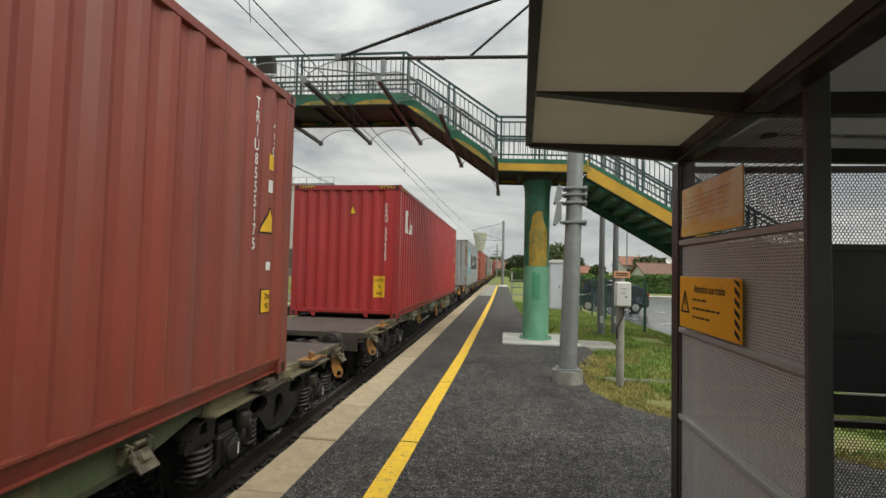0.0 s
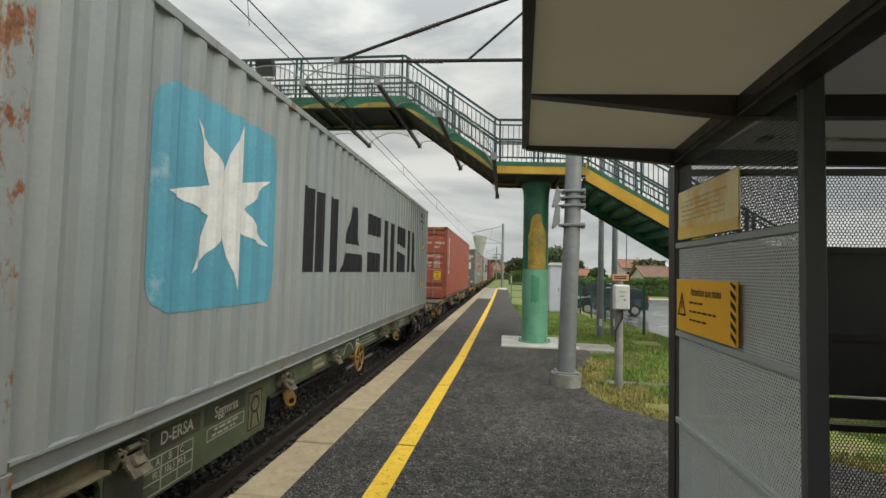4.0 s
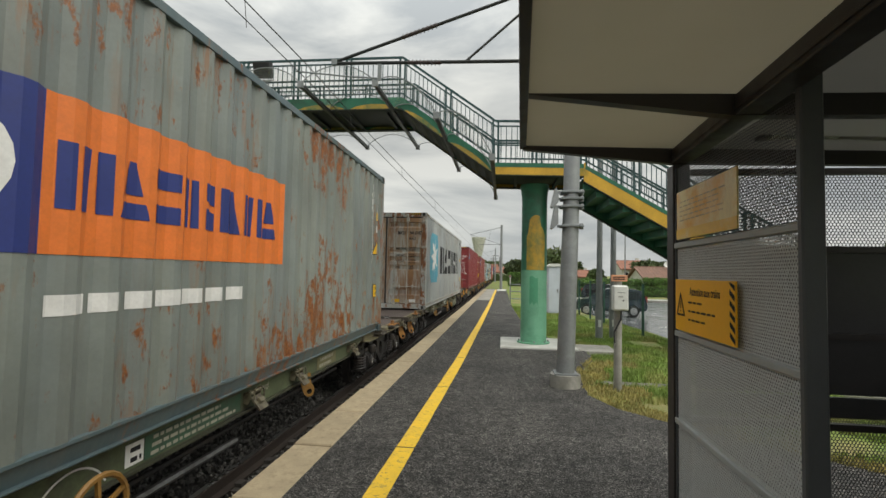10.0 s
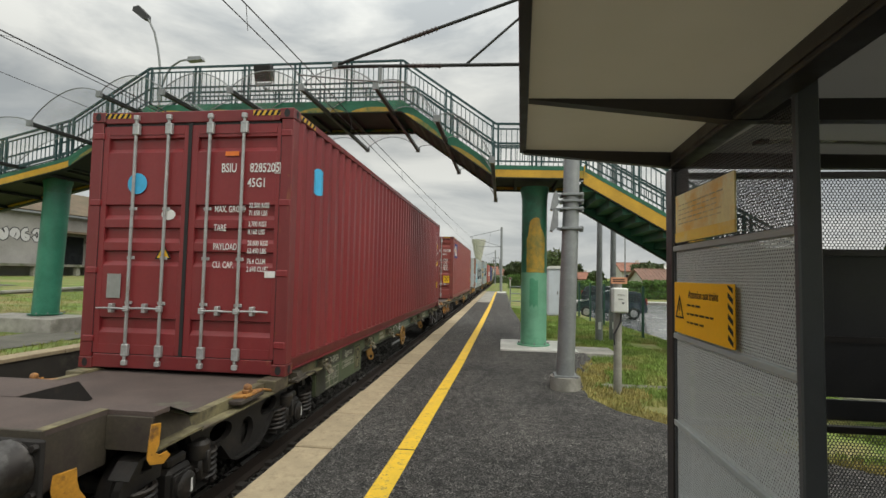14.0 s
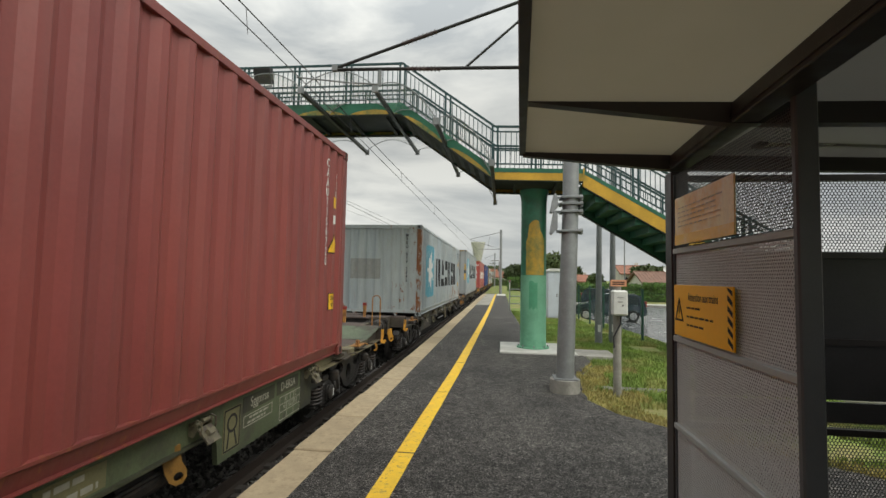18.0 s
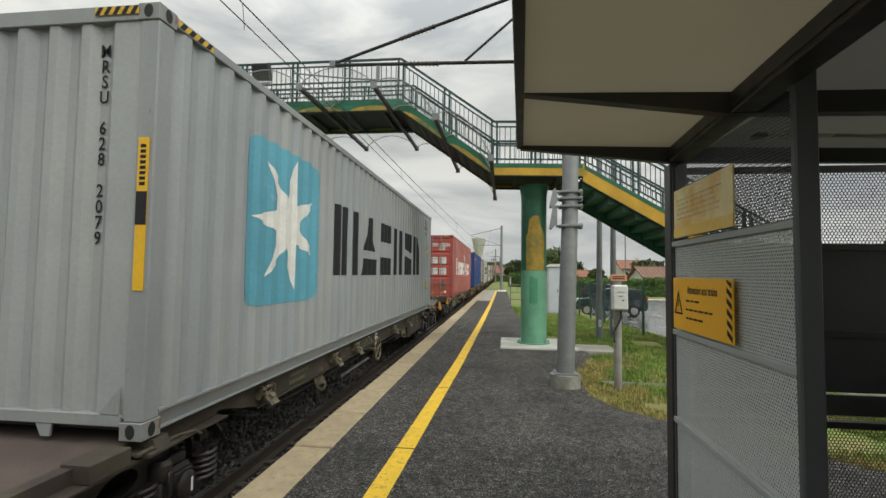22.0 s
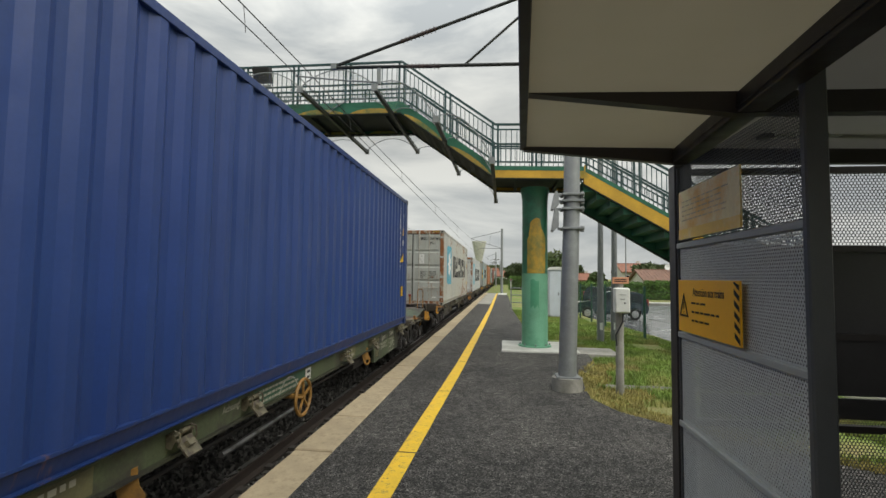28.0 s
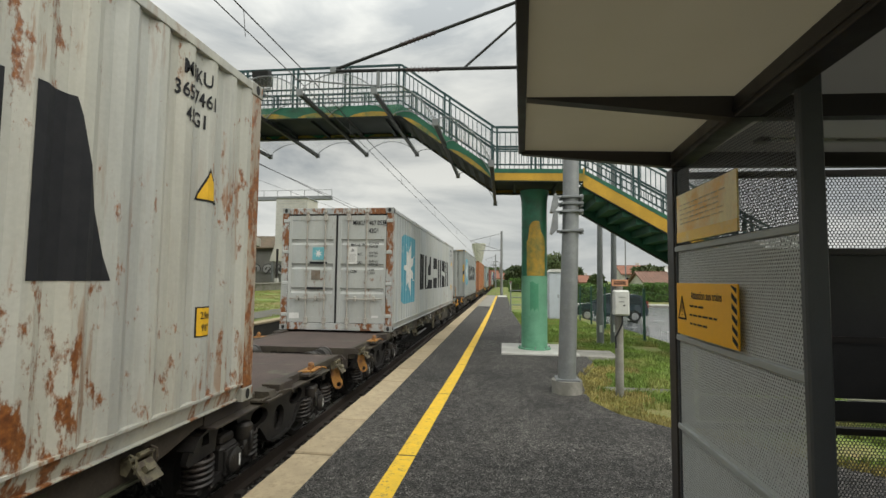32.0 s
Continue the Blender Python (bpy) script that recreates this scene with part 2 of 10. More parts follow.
def box_paint(name, color, rust=0.2, grime=0.3, fade=0.12, rough=0.42, soft=0.0):
    """Container paint: faded, streaked downwards, with rust spots and runs."""
    m, nt, p = nodes_of(name)
    big = tex_noise(nt, 0.55, 4, 0.6)
    c = ramp(nt, big.outputs["Fac"], 0.3, shade(color, 1 - fade), 0.72, shade(color, 1 + fade)).outputs["Color"]
    streak = tex_noise(nt, 3.2, 5, 0.65, (1.0, 1.6, 0.13), offset=1.7)
    sm = ramp(nt, streak.outputs["Fac"], 0.46, (0, 0, 0), 0.78, (grime, grime, grime)).outputs["Color"]
    c = mix(nt, sm, c, (0.16, 0.15, 0.13))
    tint = tex_noise(nt, 2.1, 3, 0.5, (1.0, 1.2, 0.07), offset=7.7)
    warm = ramp(nt, tint.outputs["Fac"], 0.36, (0.93, 0.95, 0.98), 0.64, (1.06, 1.045, 1.0)).outputs["Color"]
    c = mix(nt, 1.0, c, warm, "MULTIPLY")
    speck = tex_noise(nt, 34.0, 3, 0.6)
    sp = ramp(nt, speck.outputs["Fac"], 0.3, (0.95,) * 3, 0.7, (1.04,) * 3).outputs["Color"]
    c = mix(nt, 1.0, c, sp, "MULTIPLY")
    if rust > 0.05:
        # spots in clusters, with thin runs below them
        if soft:
            spots = tex_noise(nt, 3.4, 8, 0.70, (1.0, 1.3, 0.17), offset=5.3).outputs["Fac"]
        else:
            fine = tex_noise(nt, 8.5, 7, 0.72, (1.0, 1.25, 0.55), offset=5.3)
            where = tex_noise(nt, 0.75, 3, 0.5, (1.0, 1.2, 0.8), offset=2.2)
            spots = mix(nt, 0.42, fine.outputs["Fac"], where.outputs["Fac"])
        lo = (0.655 if soft else 0.665) - 0.20 * rust
        rm = ramp(nt, spots, lo - soft * 0.4, (0, 0, 0), lo + 0.045 + soft * 0.6, (1, 1, 1)).outputs["Color"]
        if soft:
            tone = ramp(nt, big.outputs["Fac"], 0.36, (0.17, 0.075, 0.034), 0.64, (0.40, 0.225, 0.105)).outputs["Color"]
        else:
            tone = ramp(nt, speck.outputs["Fac"], 0.3, RUST, 0.7, (0.30, 0.112, 0.032)).outputs["Color"]
        run = tex_noise(nt, 9.0, 5, 0.66, (1.0, 1.4, 0.16), offset=9.1)
        rs = ramp(nt, run.outputs["Fac"], 0.63 - 0.11 * rust, (0, 0, 0), 0.70 - 0.11 * rust, (min(0.75, 2.4 * rust),) * 3).outputs["Color"]
        if not soft:
            rs = mix(nt, 1.0, rs, ramp(nt, where.outputs["Fac"], 0.42, (0, 0, 0), 0.62, (1, 1, 1)).outputs["Color"], "MULTIPLY")
        c = mix(nt, rs, c, (0.26, 0.120, 0.048))
        c = mix(nt, rm, c, tone)
    nt.links.new(c, p.inputs["Base Color"])
    p.inputs["Roughness"].default_value = rough
    dent = tex_noise(nt, 2.3, 3, 0.5, (1.0, 1.0, 0.7), offset=12.4)
    crease = tex_noise(nt, 9.0, 4, 0.6, (1.0, 1.0, 0.45), offset=15.1)
    bump(nt, p, mix(nt, 0.22, dent.outputs["Fac"], crease.outputs["Fac"]), 0.45, 0.04)
    return m


def flat(name, color, rough=0.6, metal=0.0, var=0.1):
    return mat(name, color, rough, metal, var, 9.0, 50.0, 0.06, 0.002)


M = {}


def coarse_asphalt():
    """Dark binder with pale and black grains, worn smooth in patches."""
    m, nt, p = nodes_of("coarse_platform_asphalt")
    tc = nt.nodes.new("ShaderNodeTexCoord")
    v = nt.nodes.new("ShaderNodeTexVoronoi")
    v.inputs["Scale"].default_value = 120.0
    nt.links.new(tc.outputs["Object"], v.inputs["Vector"])
    sep = nt.nodes.new("ShaderNodeSeparateColor")
    nt.links.new(v.outputs["Color"], sep.inputs["Color"])
    grain = ramp(nt, sep.outputs["Red"], 0.35, (0.015, 0.0148, 0.0145), 1.0, (0.235, 0.228, 0.216)).outputs["Color"]
    chip = ramp(nt, sep.outputs["Green"], 0.93, (0, 0, 0), 0.96, (1, 1, 1)).outputs["Color"]
    grain = mix(nt, chip, grain, (0.42, 0.41, 0.39))
    patch = tex_noise(nt, 1.1, 7, 0.68)
    tone = ramp(nt, patch.outputs["Fac"], 0.32, (0.42,) * 3, 0.70, (1.06, 1.03, 0.99)).outputs["Color"]
    c = mix(nt, 1.0, grain, tone, "MULTIPLY")
    clod = tex_noise(nt, 11.0, 7, 0.78, offset=2.0)
    ct = ramp(nt, clod.outputs["Fac"], 0.38, (0.42,) * 3, 0.62, (1.34,) * 3).outputs["Color"]
    c = mix(nt, 1.0, c, ct, "MULTIPLY")
    dust = tex_noise(nt, 5.0, 5, 0.7, offset=4.0)
    dm = ramp(nt, dust.outputs["Fac"], 0.58, (0, 0, 0), 0.80, (0.45,) * 3).outputs["Color"]
    c = mix(nt, dm, c, (0.12, 0.115, 0.10))
    nt.links.new(c, p.inputs["Base Color"])
    p.inputs["Roughness"].default_value = 0.9
    bump(nt, p, v.outputs["Distance"], 1.0, 0.014)
    return m


M["asphalt"] = coarse_asphalt()
M["asphalt_road"] = mat("wet_road_asphalt", (0.11, 0.115, 0.12), 0.22, 0, 0.25, 0.6, 90, 0.4, 0.004, (0.14, 0.145, 0.15), (0.45, 0.7), 0.35)
M["kerb"] = mat("pale_kerb_concrete", (0.37, 0.30, 0.195), 0.9, 0, 0.16, 4, 170, 0.6, 0.004, (0.25, 0.20, 0.13), (0.50, 0.72), 18, spread=0.10)
M["yellow_line"] = mat("yellow_road_paint", (0.72, 0.46, 0.03), 0.7, 0, 0.12, 6, 90, 0.4, 0.003, (0.26, 0.19, 0.06), (0.56, 0.66), 26.0)
M["white_patch"] = mat("pale_concrete", (0.50, 0.50, 0.47), 0.85, 0, 0.15, 3, 60, 0.3, 0.003, (0.33, 0.33, 0.3), (0.5, 0.75), 1.2)
M["concrete"] = mat("weathered_concrete", (0.30, 0.29, 0.26), 0.9, 0, 0.25, 3.0, 60, 0.4, 0.005, (0.14, 0.14, 0.115), (0.48, 0.72), 1.6)
M["concrete_dark"] = mat("mossy_concrete", (0.17, 0.165, 0.14), 0.95, 0, 0.3, 2.0, 50, 0.5, 0.008, (0.06, 0.075, 0.03), (0.5, 0.68), 0.8)
M["far_edge_dark"] = mat("near_black_concrete", (0.034, 0.031, 0.026), 0.95, 0, 0.35, 2.0, 50, 0.5, 0.008, (0.07, 0.065, 0.05), (0.56, 0.72), 1.4)
M["ballast"] = mat("ballast_stone", (0.036, 0.034, 0.032), 0.95, 0, 0.5, 14, 60, 0.9, 0.03, (0.035, 0.026, 0.02), (0.45, 0.7), 2.0)
M["rail"] = mat("rusty_rail_steel", (0.038, 0.028, 0.023), 0.8, 0.1, 0.3, 8, 60, 0.3, 0.002)
M["rail_head"] = mat("worn_rail_head", (0.36, 0.35, 0.34), 0.3, 0.9, 0.15, 6, 60, 0.05, 0.001)
M["sleeper"] = mat("dark_concrete_sleeper", (0.065, 0.058, 0.052), 0.95, 0, 0.3, 6, 50, 0.4, 0.004)
M["grass_ground"] = mat("grassy_earth", (0.125, 0.185, 0.032), 0.95, 0, 0.40, 0.8, 28, 0.8, 0.04, (0.24, 0.20, 0.085), (0.46, 0.62), 0.45)
M["grass"] = mat("grass_blades", (0.19, 0.285, 0.055), 0.75, 0, 0.45, 1.4, 20, 0.0, 0.0, (0.30, 0.285, 0.095), (0.48, 0.66), 0.9)
M["yard_grass"] = mat("mown_yard_grass", (0.165, 0.215, 0.042), 0.8, 0, 0.4, 1.1, 20, 0.0, 0.0, (0.28, 0.235, 0.09), (0.45, 0.62), 0.45)
M["dry_grass"] = mat("dry_grass_blades", (0.34, 0.29, 0.10), 0.85, 0, 0.4, 1.8, 20, 0.0, 0.0, (0.13, 0.17, 0.04), (0.52, 0.70), 0.9)
M["gravel"] = mat("grey_gravel_path", (0.115, 0.112, 0.092), 0.95, 0, 0.3, 1.4, 60, 0.7, 0.01)
M["green"] = mat("dark_green_bridge_paint", (0.018, 0.135, 0.078), 0.45, 0, 0.3, 1.4, 40, 0.1, 0.002, (0.025, 0.05, 0.03), (0.52, 0.75), 1.2)
M["green_rail"] = mat("teal_railing_paint", (0.014, 0.052, 0.055), 0.4, 0, 0.2, 5, 40, 0.05, 0.002)
M["green_mint"] = mat("mint_green_pillar_paint", (0.15, 0.375, 0.245), 0.6, 0, 0.14, 2.0, 40, 0.1, 0.002, (0.105, 0.295, 0.185), (0.5, 0.66), 1.3)
# bridge green taken nearly to black: shade of the underside in the colour
M["green_soffit"] = mat("shaded_green_underside", (0.007, 0.014, 0.011), 0.7, 0, 0.4, 1.2, 30, 0.2, 0.004)
M["ochre"] = mat("ochre_yellow_bridge_paint", (0.55, 0.32, 0.03), 0.5, 0, 0.2, 2.0, 40, 0.1, 0.002, (0.16, 0.17, 0.03), (0.54, 0.75), 1.4)
M["ochre_faded"] = mat("ochre_over_green_paint", (0.46, 0.28, 0.035), 0.5, 0, 0.25, 2.0, 40, 0.1, 0.002, (0.03, 0.12, 0.05), (0.40, 0.62), 1.7)
# bridge green darkened for the shade on the lower stairs
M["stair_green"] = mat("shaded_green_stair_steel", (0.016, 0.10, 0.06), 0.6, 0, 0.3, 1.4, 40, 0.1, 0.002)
M["pillar_green"] = mat("teal_green_pillar_paint", (0.022, 0.155, 0.10), 0.45, 0, 0.2, 1.0, 40, 0.1, 0.002, (0.05, 0.24, 0.16), (0.48, 0.72), 0.7)
M["solid_dark"] = mat("black_panel_paint", (0.036, 0.037, 0.040), 0.5, 0, 0.15, 6, 80, 0.05, 0.001)
M["dark_arm"] = mat("dark_steel_arm", (0.022, 0.024, 0.024), 0.5, 0.3, 0.3, 4, 40, 0.1, 0.002)
M["galv"] = mat("galvanised_steel", (0.28, 0.295, 0.30), 0.5, 0.5, 0.16, 7, 50, 0.1, 0.002, (0.24, 0.25, 0.26), (0.45, 0.7), 5.0)
M["galv_dark"] = mat("dull_galvanised_steel", (0.22, 0.235, 0.24), 0.6, 0.4, 0.16, 7, 50, 0.1, 0.002)
M["post_grey"] = mat("dark_grey_powder_coat", (0.085, 0.092, 0.098), 0.4, 0.1, 0.08, 8, 160, 0.08, 0.001)
M["rail_grey"] = mat("light_grey_powder_coat", (0.36, 0.385, 0.38), 0.42, 0.1, 0.08, 8, 160, 0.08, 0.001)
M["near_black"] = mat("dark_brown_frame", (0.034, 0.030, 0.029), 0.45, 0.1, 0.1, 8, 120, 0.06, 0.001)
M["glass_dark"] = mat("tinted_glass", (0.012, 0.014, 0.016), 0.08, 0, 0.1, 3, 20, 0.0, 0.0)
M["cable"] = flat("black_cable", (0.025, 0.025, 0.027), 0.6)
M["insulator"] = flat("brown_insulator", (0.05, 0.035, 0.035), 0.3)
M["white_plastic"] = flat("white_meter_box", (0.62, 0.63, 0.60), 0.5)
M["white_metal"] = mat("pale_cabinet_paint", (0.55, 0.60, 0.66), 0.5, 0, 0.08, 2, 40, 0.05, 0.001)
M["orange_paint"] = mat("orange_safety_paint", (0.36, 0.17, 0.04), 0.6, 0, 0.25, 8, 50, 0.1, 0.002, (0.16, 0.07, 0.03), (0.48, 0.64), 6.0)
M["yellow_paint"] = mat("yellow_safety_paint", (0.62, 0.40, 0.03), 0.55, 0, 0.2, 8, 50, 0.1, 0.002, (0.16, 0.09, 0.03), (0.58, 0.7), 5.0)
M["red_paint"] = flat("red_marker_paint", (0.24, 0.028, 0.02), 0.6)
M["wagon_deck"] = mat("brown_anti_slip_deck", (0.084, 0.063, 0.056), 0.88, 0, 0.30, 2.6, 90, 0.5, 0.004, (0.115, 0.12, 0.085), (0.60, 0.70), 0.9)
M["wagon_ramp"] = mat("worn_pale_green_ramp", (0.10, 0.125, 0.085), 0.75, 0, 0.35, 2.4, 60, 0.3, 0.003, (0.055, 0.045, 0.038), (0.46, 0.62), 2.0)
M["wagon_olive"] = mat("dusty_olive_panel", (0.16, 0.15, 0.075), 0.7, 0, 0.2, 2.2, 40, 0.1, 0.002, (0.085, 0.08, 0.05), (0.5, 0.7), 2.0)
M["bogie_worn"] = mat("dusty_bogie_casting", (0.028, 0.026, 0.025), 0.5, 0.2, 0.35, 6, 40, 0.3, 0.004, (0.06, 0.048, 0.038), (0.52, 0.7), 4.0)
M["spring"] = mat("dark_spring_steel", (0.028, 0.025, 0.024), 0.45, 0.3, 0.3, 8, 40, 0.1, 0.002, (0.06, 0.044, 0.034), (0.5, 0.7), 6.0)
M["hook_orange"] = mat("worn_amber_hook_paint", (0.52, 0.25, 0.03), 0.55, 0, 0.22, 9, 60, 0.1, 0.002, (0.16, 0.08, 0.03), (0.56, 0.68), 8.0)
M["wheel_yellow"] = mat("worn_yellow_wheel_paint", (0.25, 0.13, 0.028), 0.55, 0, 0.25, 9, 60, 0.1, 0.002, (0.13, 0.07, 0.03), (0.55, 0.68), 8.0)
M["ink_dusty"] = flat("dusty_pale_stencil", (0.34, 0.33, 0.27), 0.7)
M["wagon_sill"] = mat("faded_olive_wagon_paint", (0.175, 0.155, 0.085), 0.7, 0, 0.3, 2.2, 40, 0.2, 0.003, (0.06, 0.046, 0.034), (0.42, 0.60), 2.6)
M["lock_olive"] = mat("chipped_olive_lock_paint", (0.14, 0.125, 0.080), 0.65, 0, 0.3, 9, 60, 0.2, 0.003, (0.06, 0.045, 0.032), (0.46, 0.6), 9.0)
M["wagon_end"] = mat("browned_olive_end_beam", (0.060, 0.051, 0.036), 0.75, 0, 0.35, 2.4, 40, 0.2, 0.003, (0.040, 0.030, 0.026), (0.42, 0.60), 1.8)
M["wagon_green"] = mat("dull_green_wagon_paint", (0.085, 0.105, 0.055), 0.7, 0, 0.3, 2.2, 40, 0.2, 0.003, (0.055, 0.05, 0.04), (0.48, 0.66), 1.8)
M["wagon_mid"] = mat("dark_green_wagon_sill", (0.045, 0.048, 0.028), 0.7, 0, 0.3, 2.2, 40, 0.2, 0.003, (0.03, 0.028, 0.024), (0.46, 0.64), 1.8)
M["panel_green"] = mat("sea_green_data_panel", (0.035, 0.095, 0.058), 0.6, 0, 0.2, 2.2, 40, 0.1, 0.002, (0.05, 0.06, 0.04), (0.5, 0.7), 2.0)
M["wagon_brown"] = mat("sooty_brown_wagon_paint", (0.045, 0.036, 0.028), 0.75, 0, 0.35, 2.4, 40, 0.2, 0.003, (0.08, 0.062, 0.042), (0.52, 0.68), 1.8)
M["ink_sooty"] = flat("sooty_stencil", (0.12, 0.11, 0.085), 0.7)
M["wagon_dark"] = mat("sooty_underframe", (0.018, 0.016, 0.015), 0.8, 0.1, 0.4, 4, 40, 0.3, 0.004, (0.055, 0.040, 0.030), (0.52, 0.72), 3.0)
M["bogie"] = mat("grimy_bogie_steel", (0.024, 0.022, 0.021), 0.6, 0.2, 0.35, 4, 40, 0.3, 0.004, (0.055, 0.042, 0.032), (0.55, 0.75), 3.0)
M["steel_worn"] = mat("worn_bare_steel", (0.20, 0.195, 0.19), 0.4, 0.7, 0.25, 5, 50, 0.1, 0.002, (0.06, 0.045, 0.035), (0.5, 0.7), 3.0)
M["buffer_steel"] = mat("smooth_buffer_steel", (0.10, 0.097, 0.094), 0.38, 0.35, 0.3, 3, 40, 0.1, 0.002, (0.026, 0.022, 0.020), (0.42, 0.60), 2.4)
M["seal"] = flat("black_rubber_seal", (0.012, 0.012, 0.013), 0.7)
M["rod"] = mat("zinc_lock_rod", (0.40, 0.41, 0.41), 0.45, 0.5, 0.2, 6, 50, 0.1, 0.001, (0.22, 0.16, 0.11), (0.55, 0.75), 4.0)
M["rod_dull"] = mat("dulled_lock_rod", (0.24, 0.205, 0.165), 0.55, 0.3, 0.25, 6, 50, 0.1, 0.001, (0.15, 0.09, 0.055), (0.52, 0.72), 5.0)
M["rod_rusty"] = mat("whitish_rusty_lock_rod", (0.40, 0.38, 0.34), 0.6, 0.1, 0.2, 6, 50, 0.1, 0.001, (0.22, 0.11, 0.055), (0.54, 0.66), 9.0)
M["ink_black"] = flat("black_lettering", (0.008, 0.009, 0.012), 0.8)
M["ink_olive"] = flat("olive_brown_print", (0.055, 0.036, 0.010), 0.6)
M["ink_white"] = flat("white_lettering", (0.70, 0.70, 0.68), 0.55)
M["ink_navy"] = flat("navy_lettering", (0.02, 0.035, 0.18), 0.55)
M["ink_orange"] = flat("orange_lettering", (0.72, 0.18, 0.03), 0.55)
M["faded_orange"] = flat("sun_faded_orange_plate", (0.58, 0.27, 0.15), 0.6)
M["ink_amber"] = flat("amber_lettering", (0.75, 0.36, 0.03), 0.55)
M["decal_blue"] = mat("light_blue_decal", (0.10, 0.34, 0.45), 0.5, 0, 0.12, 1.2, 30, 0, 0, (0.40, 0.50, 0.53), (0.60, 0.78), 2.5)
M["decal_yellow"] = flat("yellow_decal", (0.72, 0.42, 0.02), 0.5)
M["decal_grey"] = flat("grey_plate", (0.30, 0.31, 0.30), 0.4, 0.3)
M["decal_cyan"] = flat("cyan_decal", (0.05, 0.40, 0.68), 0.5)
M["decal_faded_cyan"] = mat("faded_cyan_decal", (0.16, 0.44, 0.50), 0.5, 0, 0.1, 3, 30, 0, 0)
M["rusty_patch"] = mat("dull_grey_brown_patch", (0.15, 0.115, 0.085), 0.7, 0.1, 0.25, 8, 50, 0.1, 0.002)
M["sign_yellow"] = mat("yellow_sign_face", (0.92, 0.47, 0.014), 0.4, 0, 0.05, 2, 40, 0, 0)
M["poster_yellow"] = mat("sun_faded_yellow_print", (0.95, 0.60, 0.08), 0.4, 0, 0.08, 2, 40, 0, 0, (0.90, 0.72, 0.35), (0.52, 0.72), 3.0)
M["sign_cream"] = mat("sun_bleached_sign_face", (0.95, 0.77, 0.36), 0.35, 0, 0.12, 1.5, 40, 0, 0, (0.88, 0.46, 0.03), (0.44, 0.62), 2.6)
M["render_wall"] = mat("grey_rendered_wall", (0.27, 0.265, 0.255), 0.9, 0, 0.18, 0.5, 20, 0.2, 0.01, (0.15, 0.145, 0.13), (0.5, 0.75), 0.25)
M["cream_wall"] = mat("cream_rendered_wall", (0.52, 0.51, 0.46), 0.9, 0, 0.1, 0.5, 20, 0.2, 0.01, (0.36, 0.33, 0.27), (0.52, 0.8), 0.3)
M["old_tiles"] = mat("lichened_brown_roof_tiles", (0.15, 0.112, 0.075), 0.95, 0, 0.3, 0.8, 18, 0.6, 0.03, (0.10, 0.088, 0.055), (0.45, 0.7), 0.4)
M["red_tiles"] = mat("red_roof_tiles", (0.27, 0.125, 0.085), 0.9, 0, 0.2, 1.2, 18, 0.5, 0.03, (0.26, 0.10, 0.06), (0.5, 0.75), 0.6)
M["brown_tiles"] = mat("brown_roof_tiles", (0.20, 0.115, 0.085), 0.9, 0, 0.2, 1.2, 18, 0.5, 0.03, (0.14, 0.085, 0.065), (0.5, 0.75), 0.6)
M["graffiti_white"] = flat("silver_spray_paint", (0.47, 0.47, 0.48), 0.5)
M["graffiti_black"] = flat("black_spray_paint", (0.035, 0.035, 0.04), 0.6)
M["bark"] = mat("bark", (0.085, 0.065, 0.045), 0.95, 0, 0.35, 6, 40, 0.6, 0.02)
M["leaf"] = mat("tree_leaves", (0.055, 0.085, 0.025), 0.7, 0, 0.5, 0.9, 12, 0, 0, (0.10, 0.115, 0.035), (0.5, 0.7), 0.7, spread=0.25)
M["hedge"] = mat("hedge_leaves", (0.085, 0.17, 0.030), 0.7, 0, 0.45, 0.9, 14, 0, 0, (0.035, 0.07, 0.02), (0.5, 0.7), 1.2)
M["car_paint"] = mat("dark_teal_car_paint", (0.030, 0.045, 0.058), 0.16, 0.25, 0.08, 3, 40, 0, 0, coat=0.6)
M["tyre"] = flat("tyre_rubber", (0.016, 0.016, 0.017), 0.85)
M["hubcap"] = flat("grey_hubcap", (0.42, 0.43, 0.44), 0.35, 0.6)
M["fence_green"] = flat("green_fence_paint", (0.012, 0.060, 0.042), 0.5)
M["lamp_glass"] = flat("lamp_glass", (0.50, 0.50, 0.48), 0.2)


